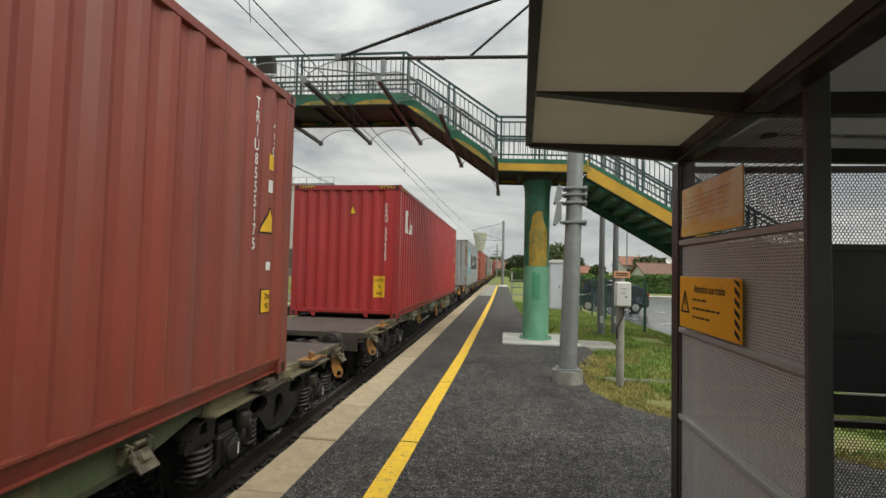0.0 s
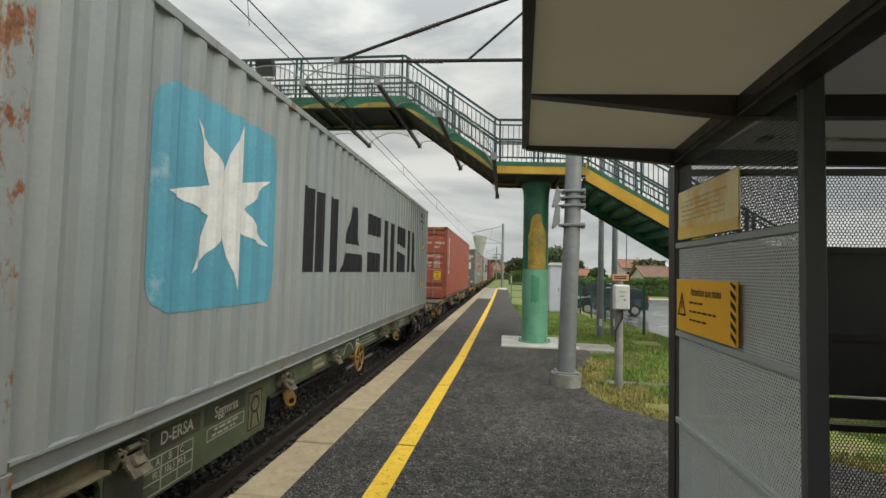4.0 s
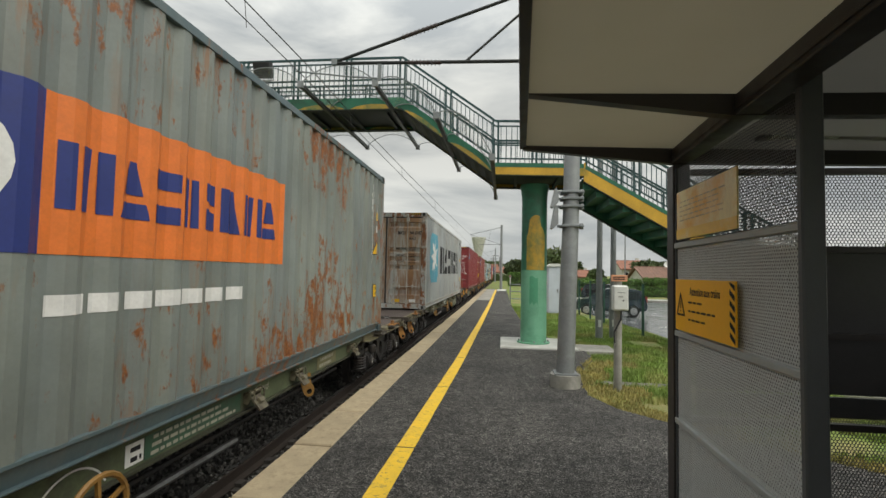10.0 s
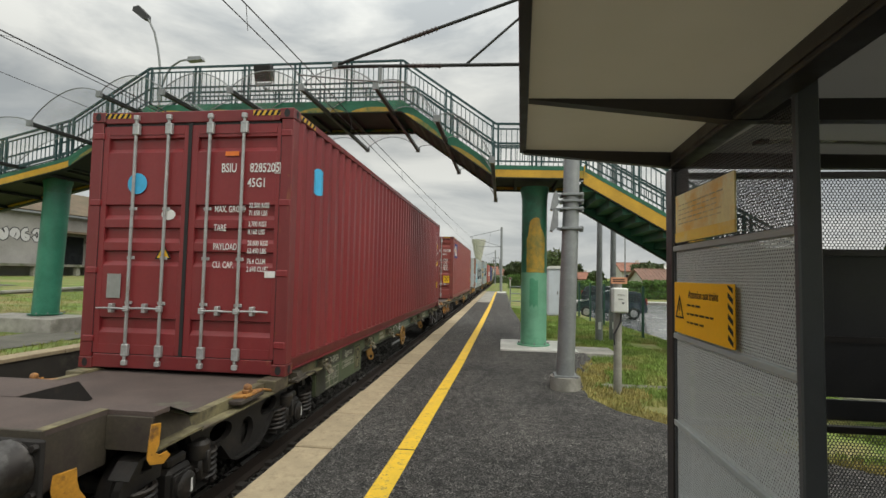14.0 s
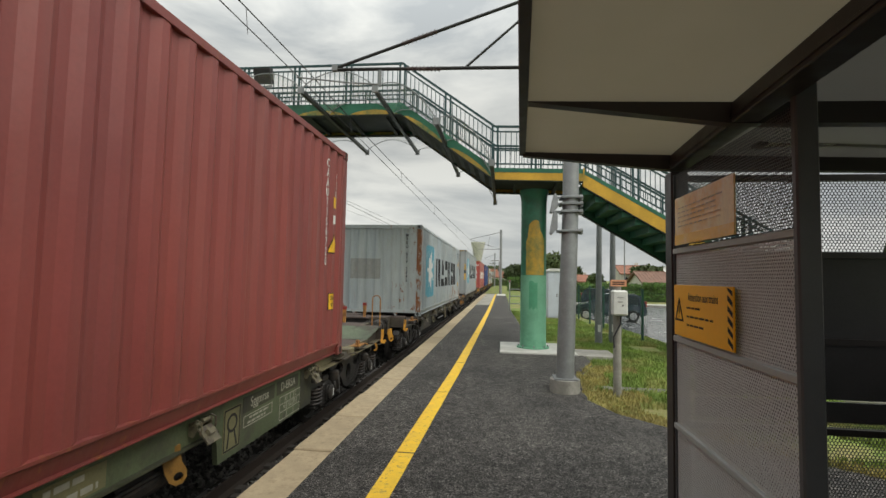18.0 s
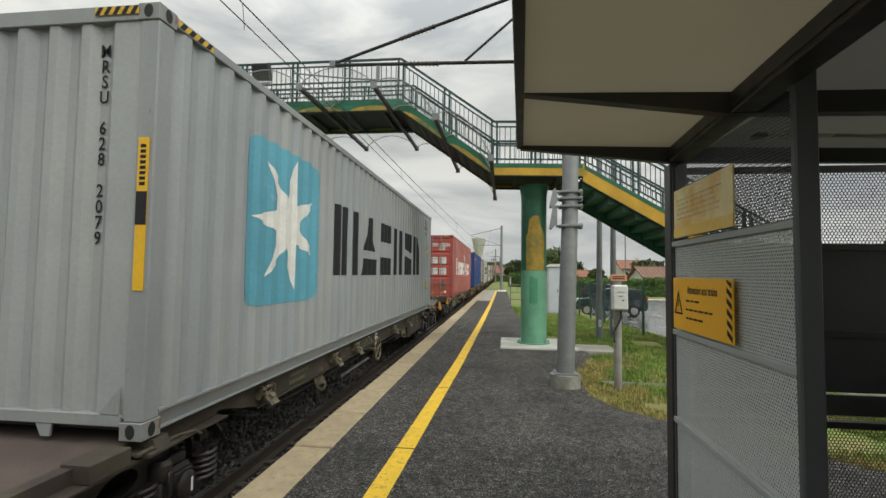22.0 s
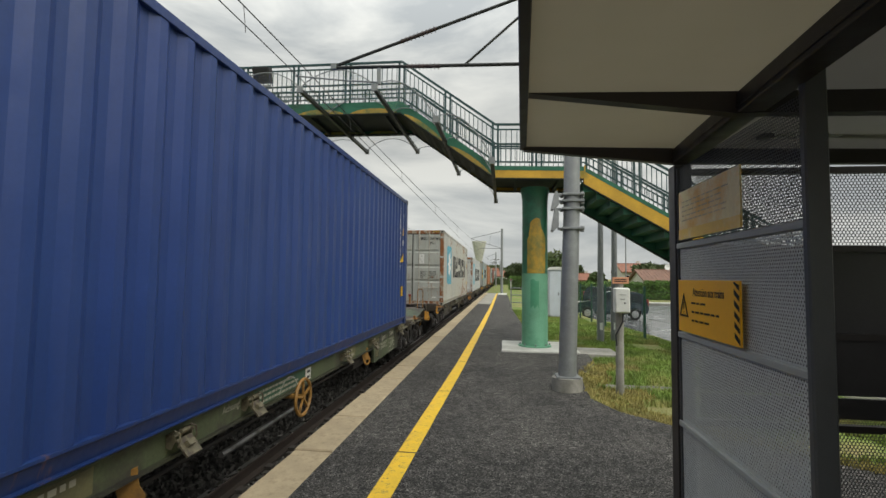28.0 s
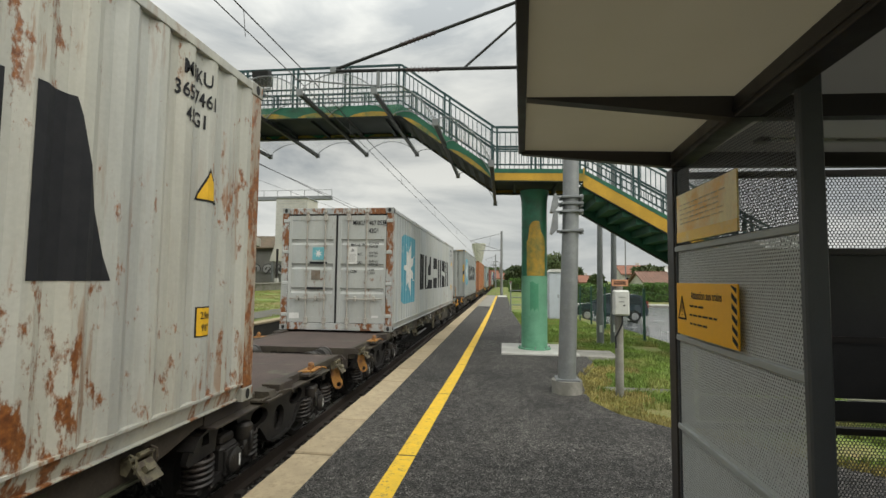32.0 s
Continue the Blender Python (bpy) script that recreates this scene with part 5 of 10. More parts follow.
def end_panel(h):
    """Folded bulkhead on the end that leads, seen from outside."""
    bm = B()
    p, d = 0.25, 0.045
    xs, k = [-W2 + 0.13], 0
    x = -W2 + 0.16
    pts = [(-W2 + 0.13, 0.0)]
    while x + p < W2 - 0.13:
        pts += [(x, 0.0), (x + 0.062, d), (x + 0.125, d), (x + 0.187, 0.0)]
        x += p
    pts.append((W2 - 0.13, 0.0))
    lo = [bm.verts.new((a, 0.02 + b, 0.14)) for a, b in pts]
    hi = [bm.verts.new((a, 0.02 + b, h - 0.11)) for a, b in pts]
    for i in range(len(pts) - 1):
        bm.faces.new((lo[i], lo[i + 1], hi[i + 1], hi[i]))
    return bm


def end_depth(x):
    t = (x + W2 - 0.16) % 0.25
    if t < 0.062:
        return 0.045 * t / 0.062
    if t < 0.125:
        return 0.045
    if t < 0.187:
        return 0.045 * (1 - (t - 0.125) / 0.062)
    return 0.0


def casting():
    bm = box(B(), (0, 0, 0), (0.162, 0.178, 0.118), 0.006)
    return bm


# pressed bands of the door leaves: height of each centre above the floor of the box, half its height
DOOR_BANDS = {"five": ((0.48, 1.23, 1.49, 1.75, 2.51), 0.085), "three": ((0.93, 1.50, 2.08), 0.062)}


def door_leaf(h, kind):
    """One door leaf with its pressed bands; origin at its hinge foot, width towards +x."""
    w, hh = 1.085, h - 0.33
    bm = box(B(), (0, 0.0, 0), (0.085, 0.05, hh), 0.004)
    box(bm, (w - 0.07, 0.0, 0), (w, 0.05, hh), 0.004)
    box(bm, (0.086, 0.0, 0), (w - 0.071, 0.05, 0.10))
    box(bm, (0.086, 0.0, hh - 0.10), (w - 0.071, 0.05, hh))
    z0, z1 = 0.10, hh - 0.10
    zs = [(z0, 0.0)]
    at, half = DOOR_BANDS[kind]
    for q in at:
        q = q * (h / 2.896) - 0.165
        zs += [(q - half, 0.0), (q - half + 0.05, 0.036), (q + half - 0.012, 0.036), (q + half, 0.0)]
    zs.append((z1, 0.0))
    a = [bm.verts.new((0.086, 0.006 + d, q)) for q, d in zs]
    b = [bm.verts.new((w - 0.071, 0.006 + d, q)) for q, d in zs]
    for i in range(len(zs) - 1):
        bm.faces.new((a[i], b[i], b[i + 1], a[i + 1]))
    return bm


def drape(polys, place, cuts):
    """Lays flat outlines on a folded face: cut at the fold lines, then each corner is put on the face."""
    bm = B()
    for poly in polys:
        try:
            bm.faces.new([bm.verts.new((p[0], p[1], 0)) for p in poly])
        except ValueError:
            pass
    return drape_bm(bm, place, cuts)


def drape_bm(bm, place, cuts):
    for c in cuts:
        bmesh.ops.bisect_plane(bm, geom=bm.verts[:] + bm.edges[:] + bm.faces[:], plane_co=(c, 0, 0), plane_no=(1, 0, 0), dist=1e-5)
    for v in bm.verts:
        v.co = place(v.co.x, v.co.y)
    return bm


def on_side(lift=0.004):
    return lambda u, z: (W2 - 0.012 - corr(u) + lift, u, z)


def on_front(lift=0.004):
    return lambda x, z: (x, 0.02 + end_depth(x) - lift, z)


def side_mark(name, polys, material, parent, label="", lift=0.004):
    us = [p[0] for q in polys for p in q]
    return part(name, drape(polys, on_side(lift), folds(min(us), max(us))), material, parent, label)


def front_folds(a, b):
    out = []
    x = -W2 + 0.16
    while x < b:
        out += [v for v in (x, x + 0.062, x + 0.125, x + 0.187) if a < v < b]
        x += 0.25
    return out


def front_mark(name, polys, material, parent, label=""):
    xs = [p[0] for q in polys for p in q]
    return part(name, drape(polys, on_front(), front_folds(min(xs), max(xs))), material, parent, label)


def side_words(body, size, u, z, material, parent, squeeze=0.8, upright=False, lift=0.006):
    """Words on the folded side; upright: letter under letter."""
    bm = B()
    if upright:
        for k, ch in enumerate(body):
            if ch == " ":
                continue
            me = text_mesh(ch, size, "CENTER", squeeze)
            me.transform(Matrix.Translation((u, z - k * size * 0.86, 0)))
            bm.from_mesh(me)
            bpy.data.meshes.remove(me)
    else:
        me = text_mesh(body, size, "CENTER", squeeze)
        me.transform(Matrix.Translation((u, z, 0)))
        bm.from_mesh(me)
        bpy.data.meshes.remove(me)
    us = [v.co.x for v in bm.verts]
    return part("lettering", drape_bm(bm, on_side(lift), folds(min(us), max(us))), material, parent)


def front_words(body, size, x, z, material, parent, squeeze=0.8, upright=False):
    bm = B()
    for k, ch in enumerate(body if upright else [body]):
        if ch == " ":
            continue
        me = text_mesh(ch, size, "CENTER", squeeze)
        me.transform(Matrix.Translation((x, z - k * size * 0.86, 0)))
        bm.from_mesh(me)
        bpy.data.meshes.remove(me)
    xs = [v.co.x for v in bm.verts]
    return part("lettering", drape_bm(bm, on_front(0.008), front_folds(min(xs), max(xs))), material, parent)


def rect(u0, z0, u1, z1):
    return [(u0, z0), (u1, z0), (u1, z1), (u0, z1)]


def blocks(u0, z0, h, widths, gap, slit):
    """Plain solid shapes in a row that stand for a maker's name."""
    out, u = [], u0
    for k, w in enumerate(widths):
        q = lambda *ps: out.append([(u + a * w, z0 + b * h) for a, b in ps])
        kind = k % 6
        if kind == 0:
            q((0, 0), (0.27, 0), (0.27, 1), (0, 1))
            q((0.38, 0), (0.56, 0), (0.62, 1), (0.38, 1))
            q((0.75, 0), (1, 0), (1, 1), (0.75, 1))
        elif kind == 1:
            q((0.04, 0), (0.96, 0), (0.84, 0.28), (0.16, 0.28))
            q((0.22, 0.42), (0.78, 0.42), (0.60, 1), (0.40, 1))
        elif kind == 2:
            q((0, 0), (0.92, 0), (0.92, 0.34), (0, 0.34))
            q((0, 0.64), (0.92, 0.64), (0.92, 1), (0, 1))
        elif kind == 3:
            q((0, 0), (0.34, 0), (0.34, 1), (0, 1))
            q((0.52, 0.0), (0.92, 0.0), (0.86, 1), (0.52, 1))
        elif kind == 4:
            q((0.05, 0), (0.95, 0), (0.95, 0.38), (0.05, 0.46))
            q((0.05, 0.62), (0.95, 0.54), (0.95, 1), (0.05, 1))
        else:
            q((0, 0), (0.36, 0), (0.36, 1), (0, 1))
            q((0.48, 0), (0.96, 0), (0.70, 1), (0.48, 1))
        u += w + gap
    return out


def rounded(x0, z0, x1, z1, r):
    """A rectangle with round corners."""
    out = []
    for cx, cz, a0 in ((x1 - r, z1 - r, 0), (x0 + r, z1 - r, 90), (x0 + r, z0 + r, 180), (x1 - r, z0 + r, 270)):
        out += [(cx + r * math.cos(math.radians(a0 + k * 22.5)), cz + r * math.sin(math.radians(a0 + k * 22.5))) for k in range(5)]
    return out


def star(cu, cz, r, n=7):
    out = []
    for k in range(n):
        a = math.pi + k * math.tau / n
        l, rr = a + math.pi / n, a - math.pi / n
        ri = r * 0.37
        out.append([(cu, cz), (cu + ri * math.cos(rr), cz + ri * math.sin(rr)), (cu + r * math.cos(a), cz + r * math.sin(a)), (cu + ri * math.cos(l), cz + ri * math.sin(l))])
    return out


HAZ_Y = mat("hazard_yellow", (0.62, 0.38, 0.03), 0.6, 0, 0.2, 6, 40, 0, 0)


def container(name, label, color, doors=True, tall=True, rust=0.2, grime=0.3, post_rust=0.0, ident="", code="45G1", ink="ink_white", decor=None, door_rust=None, boxed=False, hazard=True, fade=0.12, side_color=None, side_rust=0.6, frame_color=None, door_color=None, bands="five", rods=(0.242, 0.642), rod="rod", words=None):
    h = 2.896 if tall else 2.591
    c = thing(name, label, "container", (0, 0, ZC), "containers on the train")
    paint = box_paint("paint_" + name, color, rust, grime, fade)
    frame_paint = box_paint("frame_paint", shade(color, 0.85), max(rust, 0.25) + post_rust, grime, fade) if not post_rust else box_paint("rusty_frame_paint", frame_color or color, 0.70 + 0.40 * post_rust, 0.3)
    cast_paint = box_paint("casting_paint", shade(color, 0.7), 0.85, 0.4)
    side_paint = paint if side_color is None else box_paint("side_paint_" + name, side_color, side_rust, grime, 0.35)
    rail_paint = frame_paint if not post_rust else box_paint("worn_rail_paint", color, max(0.45, rust), grime)
    leaf_paint = paint if door_rust is None else box_paint("rusty_door_paint", door_color or color, door_rust, 0.5, soft=0.16 if door_rust > 0.5 else 0.0)
    k = "t" if tall else "s"
    me = cached("side_panel_" + k, lambda: side_panel(h))
    shared("side_panel", me, side_paint, c)
    shared("side_panel", me, side_paint, c, pose(0, L, 0, 0, 0, 180))
    shared("roof", cached("roof_" + k, lambda: roof_sheet(h)), paint, c)
    shared("floor", cached("floor", lambda: box(B(), (-W2 + 0.08, 0.06, 0.05), (W2 - 0.08, L - 0.06, 0.10))), M["wagon_dark"], c)
    for sx in (-1, 1):
        shared("bottom_rail", cached("bottom_rail%d" % sx, lambda: prism(B(), [(sx * (W2 - a), z) for a, z in ((0.08, 0.02), (0.035, 0.02), (0.035, 0.028), (0.062, 0.034), (0.024, 0.142), (0.006, 0.150), (0.006, 0.168), (0.08, 0.168))], "y", 0.16, L - 0.16)), rail_paint, c)
        shared("top_rail", cached("top_rail%d%s" % (sx, k), lambda: box(B(), (sx * (W2 - 0.06), 0.16, h - 0.085), (sx * (W2 - 0.004), L - 0.16, h - 0.012), 0.004)), rail_paint, c)
        for sy in (0, 1):
            y = 0.0 if sy == 0 else L - 0.178
            x = W2 - 0.162 if sx > 0 else -W2
            pm = cached("corner_post%d%d%s" % (sx, sy, k), lambda: box(B(), (x + (0.02 if sx > 0 else 0), y + (0.008 if sy == 0 else 0.02), 0.118), (x + (0.158 if sx > 0 else 0.142), y + (0.158 if sy == 0 else 0.17), h - 0.118), 0.008))
            shared("corner_post", pm, frame_paint, c)
            for z in (0.0, h - 0.118):
                cm = cached("corner_casting", casting)
                cs = shared("corner_casting", cm, cast_paint, c, pose(x, y, z))
                for face in (("front" if sy == 0 else "back"),) + (("side",) if sx > 0 else ()):
                    shared("casting_hole", cached("casting_hole_" + face, lambda: hole(face)), M["seal"], cs)
    # ends
    rear = cached("rear_panel_" + k, lambda: rear_end(h))
    shared("end_panel", rear, paint, c)
    if doors:
        # sill, header, leaves with rods, hinges and handles
        shared("door_header", cached("door_header" + k, lambda: box(B(), (-W2 + 0.163, 0.012, h - 0.135), (W2 - 0.163, 0.10, h - 0.006), 0.006)), frame_paint, c)
        shared("door_sill", cached("door_sill", lambda: box(B(), (-W2 + 0.163, 0.012, 0.01), (W2 - 0.163, 0.12, 0.155), 0.006)), frame_paint, c)
        leaf = cached("door_leaf_" + bands + k, lambda: door_leaf(h, bands))
        for sx in (-1, 1):
            dl = shared("door", leaf, leaf_paint, c, pose(-1.093 if sx < 0 else 0.008, 0.022, 0.165))
            shared("door_seal", cached("door_seal%d%s" % (sx, k), lambda: box(B(), (0.0 if sx < 0 else 1.062, -0.004, 0.0), (0.022 if sx < 0 else 1.084, 0.003, h - 0.33))), M["seal"], dl)
            for rx in rods:
                rr = shared("lock_rod", cached("lock_rod" + k, lambda: pipe(B(), [(0, -0.028, -0.11), (0, -0.028, h - 0.23)], 0.017, 8), True), M[rod], dl, pose(rx if sx > 0 else 1.085 - rx, 0, 0))
                for cn, cb, czs in ROD_FITTINGS:
                    for cz in czs(h):
                        shared(cn, cached(cn, cb), M[rod], rr, pose(0, 0, cz))
                shared("door_handle", cached("door_handle%d" % sx, lambda: handle_bar(sx)), M[rod], dl, pose(rx if sx > 0 else 1.085 - rx, 0, 0.50 + (0.0 if (rx < 0.5) == (sx > 0) else 0.006), 0, 0, 0))
            for q in range(4):
                z = 0.12 + q * (h - 0.60) / 3
                xh = -0.09 if sx < 0 else 1.075
                shared("hinge", cached("hinge", lambda: box(B(), (-0.01, -0.024, 0), (0.12, 0.012, 0.075), 0.010)), leaf_paint, dl, pose(xh, 0, z))
        shared("centre_seal", cached("centre_seal" + k, lambda: box(B(), (-0.02, 0.012, 0.16), (0.02, 0.024, h - 0.14))), M["seal"], c)
        for zs in (0.155, h - 0.1655):
            shared("door_seal", cached("cross_seal", lambda: box(B(), (-W2 + 0.164, 0.030, 0.0), (W2 - 0.164, 0.06, 0.030))), M["seal"], c, pose(0, 0, zs))
        d = lambda body, size, x, z, a, ink_, q: lettering(body, size, (x, 0.0155, z), (90, 0, 0), M[ink_], c, a, q)
        if ident:
            a, b, e = ident
            o = dict(WORDS[words or "plain"])
            zi = min(o["z"], h - 0.33)
            col = "ink_black" if boxed else ink
            if boxed:
                for x0, x1, z0 in ((o["a"] - 0.135, o["a"] + 0.125, zi - 0.075), (o["b"] - 0.185, o["b"] + 0.18, zi - 0.075), (1.0, 1.084, zi - 0.075), (o["b"] - 0.20, o["b"] + 0.055, zi - 0.24)):
                    part("label_plate", box(B(), (x0, 0.0162, z0), (x1, 0.0178, z0 + 0.15)), M["ink_white"], c)
            d(a, 0.14, o["a"], zi, "CENTER", col, 0.66)
            d(b, 0.14, o["b"], zi, "CENTER", col, 0.70)
            d(e, 0.14, 1.045, zi, "CENTER", col, 0.70)
            if not boxed:
                part("digit_frame", frame_bars(1.012, zi - 0.06, 1.078, zi + 0.06), M[col], c)
            d(code, 0.14, o["b"] - 0.06, zi - 0.165, "CENTER", col, 0.70)
            for x0, z0, x1, z1 in o.get("plates", ()):
                part("label_plate", box(B(), (x0, 0.0162, z0), (x1, 0.0178, z1)), M["ink_white"], c)
            for z, row in zip(o["rows"], o["text"]):
                d(row[0], o["size"], o["wx"], z, "LEFT", col, o["q"])
                for k2, n in enumerate(row[1:]):
                    up = (o["pair"] * (0.5 - k2)) if len(row) > 2 else 0.0
                    d(n, o["nsize"], o["nx"], z + up, "LEFT", col, o["q"])
        if hazard:
            for x0 in (-1.07, 0.74):
                stripes(c, x0, h - 0.075)
        if bands == "five" and not boxed and door_rust is None:
            part("plate", box(B(), (-0.93, 0.014, 0.78), (-0.76, 0.0165, 1.05)), M["decal_grey"], c)
    else:
        shared("front_panel", cached("front_panel_" + k, lambda: end_panel(h)), leaf_paint, c)
        shared("end_top_rail", cached("end_top_rail" + k, lambda: box(B(), (-W2 + 0.163, 0.006, h - 0.115), (W2 - 0.163, 0.09, h - 0.006), 0.005)), rail_paint, c)
        shared("end_bottom_rail", cached("end_bottom_rail", lambda: box(B(), (-W2 + 0.163, 0.006, 0.085), (W2 - 0.163, 0.09, 0.165), 0.005)), rail_paint, c)
        for x in (-0.70, 0.50):
            shared("gooseneck_tab", cached("gooseneck_tab", lambda: prism(B(), [(-0.06, 0.085), (0.06, 0.085), (0.045, 0.0), (-0.02, 0.0)], "y", 0.012, 0.03)), frame_paint, c, pose(x, 0, 0))
        for sx in (-1, 1):
            shared("corner_gusset", cached("corner_gusset%d" % sx, lambda: prism(B(), [(sx * (W2 - 0.164), 0.165), (sx * (W2 - 0.31), 0.165), (sx * (W2 - 0.164), 0.34)], "y", 0.002, 0.0055)), frame_paint, c)
        if ident:
            front_words(ident[0] + " " + ident[1] + ident[2], 0.125 if ink == "ink_black" else 0.122, 0.785 if ink == "ink_black" else 0.905, h - (0.30 if ink == "ink_black" else 0.46), M[ink], c, 0.85, True)
        if hazard:
            for x0 in (-1.07, 0.74):
                stripes(c, x0, h - 0.075, 0.0)
    # far end of the side: upright mark and small labels
    if ident:
        if ink == "ink_black":
            for k3, wd in enumerate((ident[0], ident[1] + ident[2], code)):
                side_words(wd, 0.155, L - 0.92, h - 0.27 - k3 * 0.17, M[ink], c, 0.78)
        else:
            side_words(ident[0] + ident[1].replace(" ", "") + ident[2], 0.15, L - 0.75, h - 0.32, M[ink], c, 0.75, True)
            side_words(code, 0.15, L - 0.42, h - 0.44, M[ink], c, 0.75, True)
    um, zt = (L - 0.7435, 1.68) if ink == "ink_black" else (L - 0.465, 1.40)
    side_mark("triangle_border", [[(um - 0.135, zt), (um + 0.135, zt), (um, zt + 0.27)]], M["ink_black"], c)
    side_mark("hazard_triangle", [[(um - 0.112, zt + 0.016), (um + 0.112, zt + 0.016), (um, zt + 0.238)]], M["decal_yellow"], c, "yellow warning triangle sticker", 0.007)
    side_mark("label_border", [rect(um - 0.080, 0.64, um + 0.080, 0.87)], M["ink_black"], c)
    cl = side_mark("caution_label", [rect(um - 0.070, 0.650, um + 0.070, 0.860)], M["decal_yellow"], c, "", 0.007)
    for k4, t4 in enumerate(("9'6\"", "2.9m")):
        side_words(t4, 0.075, um - 0.003, 0.705 + k4 * 0.095, M["ink_black"], cl, 0.62, lift=0.010)
    if ink != "ink_black":
        side_mark("small_label", [rect(L - 0.50, 2.02, L - 0.40, 2.17)], M["decal_yellow"], c)
        side_mark("small_label", [rect(L - 0.50, 1.80, L - 0.40, 1.92)], M["ink_white"], c)
    if hazard:
        rail_stripes(c, h)
    if decor:
        decor(c, h)
    return c


def roof_sheet(h):
    bm = B()
    n = 40
    lo = [bm.verts.new((-W2 + 0.05, 0.1 + (L - 0.2) * i / n, h - 0.02 - 0.015 * (i % 2))) for i in range(n + 1)]
    hi = [bm.verts.new((W2 - 0.05, 0.1 + (L - 0.2) * i / n, h - 0.02 - 0.015 * (i % 2))) for i in range(n + 1)]
    for i in range(n):
        bm.faces.new((lo[i], hi[i], hi[i + 1], lo[i + 1]))
    return bm


def rear_end(h):
    bm = box(B(), (-W2 + 0.16, L - 0.06, 0.1), (W2 - 0.16, L - 0.02, h - 0.05))
    box(bm, (-W2 + 0.163, L - 0.10, 0.02), (W2 - 0.163, L - 0.011, 0.15))
    box(bm, (-W2 + 0.163, L - 0.10, h - 0.12), (W2 - 0.163, L - 0.011, h - 0.01))
    return bm


def hole(face):
    """Dark oval lashing hole on one face of a corner casting."""
    o = {"front": (0.081, -0.0015, 0.06), "back": (0.081, 0.1795, 0.06), "side": (0.1635, 0.089, 0.06)}[face]
    bm = B()
    bm.faces.new([bm.verts.new((o[0] + (0 if face == "side" else p), o[1] + (p if face == "side" else 0), o[2] + q)) for p, q in ring_loop(0, 0, 0.034, 12, 1.4)])
    return bm


# brackets and cams of the lock rods
ROD_FITTINGS = (
    ("rod_bearing", lambda: box(B(), (-0.035, -0.05, 0), (0.045, -0.001, 0.13), 0.008), lambda h: (-0.02, h - 0.44)),
    ("rod_cam", lambda: box(B(), (-0.028, -0.05, 0), (0.028, -0.004, 0.055), 0.006), lambda h: (-0.12, h - 0.27)),
    ("rod_guide", lambda: box(B(), (-0.045, -0.018, 0), (0.045, -0.001, 0.035), 0.004), lambda h: (0.55, 1.05, 1.60)))


def handle_bar(sx):
    """Handle reaching from its rod towards the hinge side, with its catch half way."""
    bm = pipe(B(), [(-0.02 * sx, -0.045, 0.0), (0.18 * sx, -0.058, 0.006), (0.36 * sx, -0.045, 0.0)], 0.012, 6)
    box(bm, (-0.033, -0.055, -0.03), (0.033, -0.02, 0.03), 0.004)
    box(bm, (0.18 * sx - 0.022, -0.066, -0.045), (0.18 * sx + 0.022, -0.002, 0.055), 0.006)
    box(bm, (0.18 * sx - 0.042, -0.03, -0.012), (0.18 * sx + 0.042, -0.002, 0.012), 0.004)
    return bm


def stripes(c, x0, z, y=0.006):
    """A short yellow band with slanting black bars."""
    n, p, t = 5, 0.066, 0.056
    yy = y - 0.004 + 0.008 * (y > 0)
    st = part("hazard_stripes", quad(B(), [(x0, yy, z), (x0 + n * p, yy, z), (x0 + n * p, yy, z + t), (x0, yy, z + t)]), HAZ_Y, c, "black and yellow height stripes")
    bm = B()
    for k in range(n):
        quad(bm, [(x0 + k * p + a, yy - 0.0015, z + b) for a, b in ((0, 0), (0.034, 0), (0.064, t), (0.030, t))])
    part("dark_stripe", bm, M["ink_black"], st)


def rail_stripes(c, h):
    """The same band on the side's top rail."""
    x, z, t = W2 - 0.002, h - 0.074, 0.050
    st = part("hazard_stripes", quad(B(), [(x, 0.19, z), (x, 0.60, z), (x, 0.60, z + t), (x, 0.19, z + t)]), HAZ_Y, c, "black and yellow height stripes")
    bm = B()
    for k in range(4):
        quad(bm, [(x + 0.0015, 0.20 + k * 0.10 + a, z + b) for a, b in ((0, 0), (0.05, 0), (0.09, t), (0.04, t))])
    part("dark_stripe", bm, M["ink_black"], st)


def frame_bars(x0, z0, x1, z1, e=0.008):
    """A thin drawn frame round a digit."""
    bm = B()
    for a, b, p, q in ((x0, z0, x1, z0 + e), (x0, z1 - e, x1, z1), (x0, z0, x0 + e, z1), (x1 - e, z0, x1, z1)):
        quad(bm, [(a, 0.0150, b), (p, 0.0150, b), (p, 0.0150, q), (a, 0.0150, q)])
    return bm


KG = (("MAX. GROSS", "32.500 KGS", "71.650 LBS"), ("TARE", "3.700 KGS", "8.160 LBS"), ("PAYLOAD", "28.800 KGS", "63.490 LBS"), ("CU. CAP.", "76.4 CU.M", "2.698 CU.FT"))
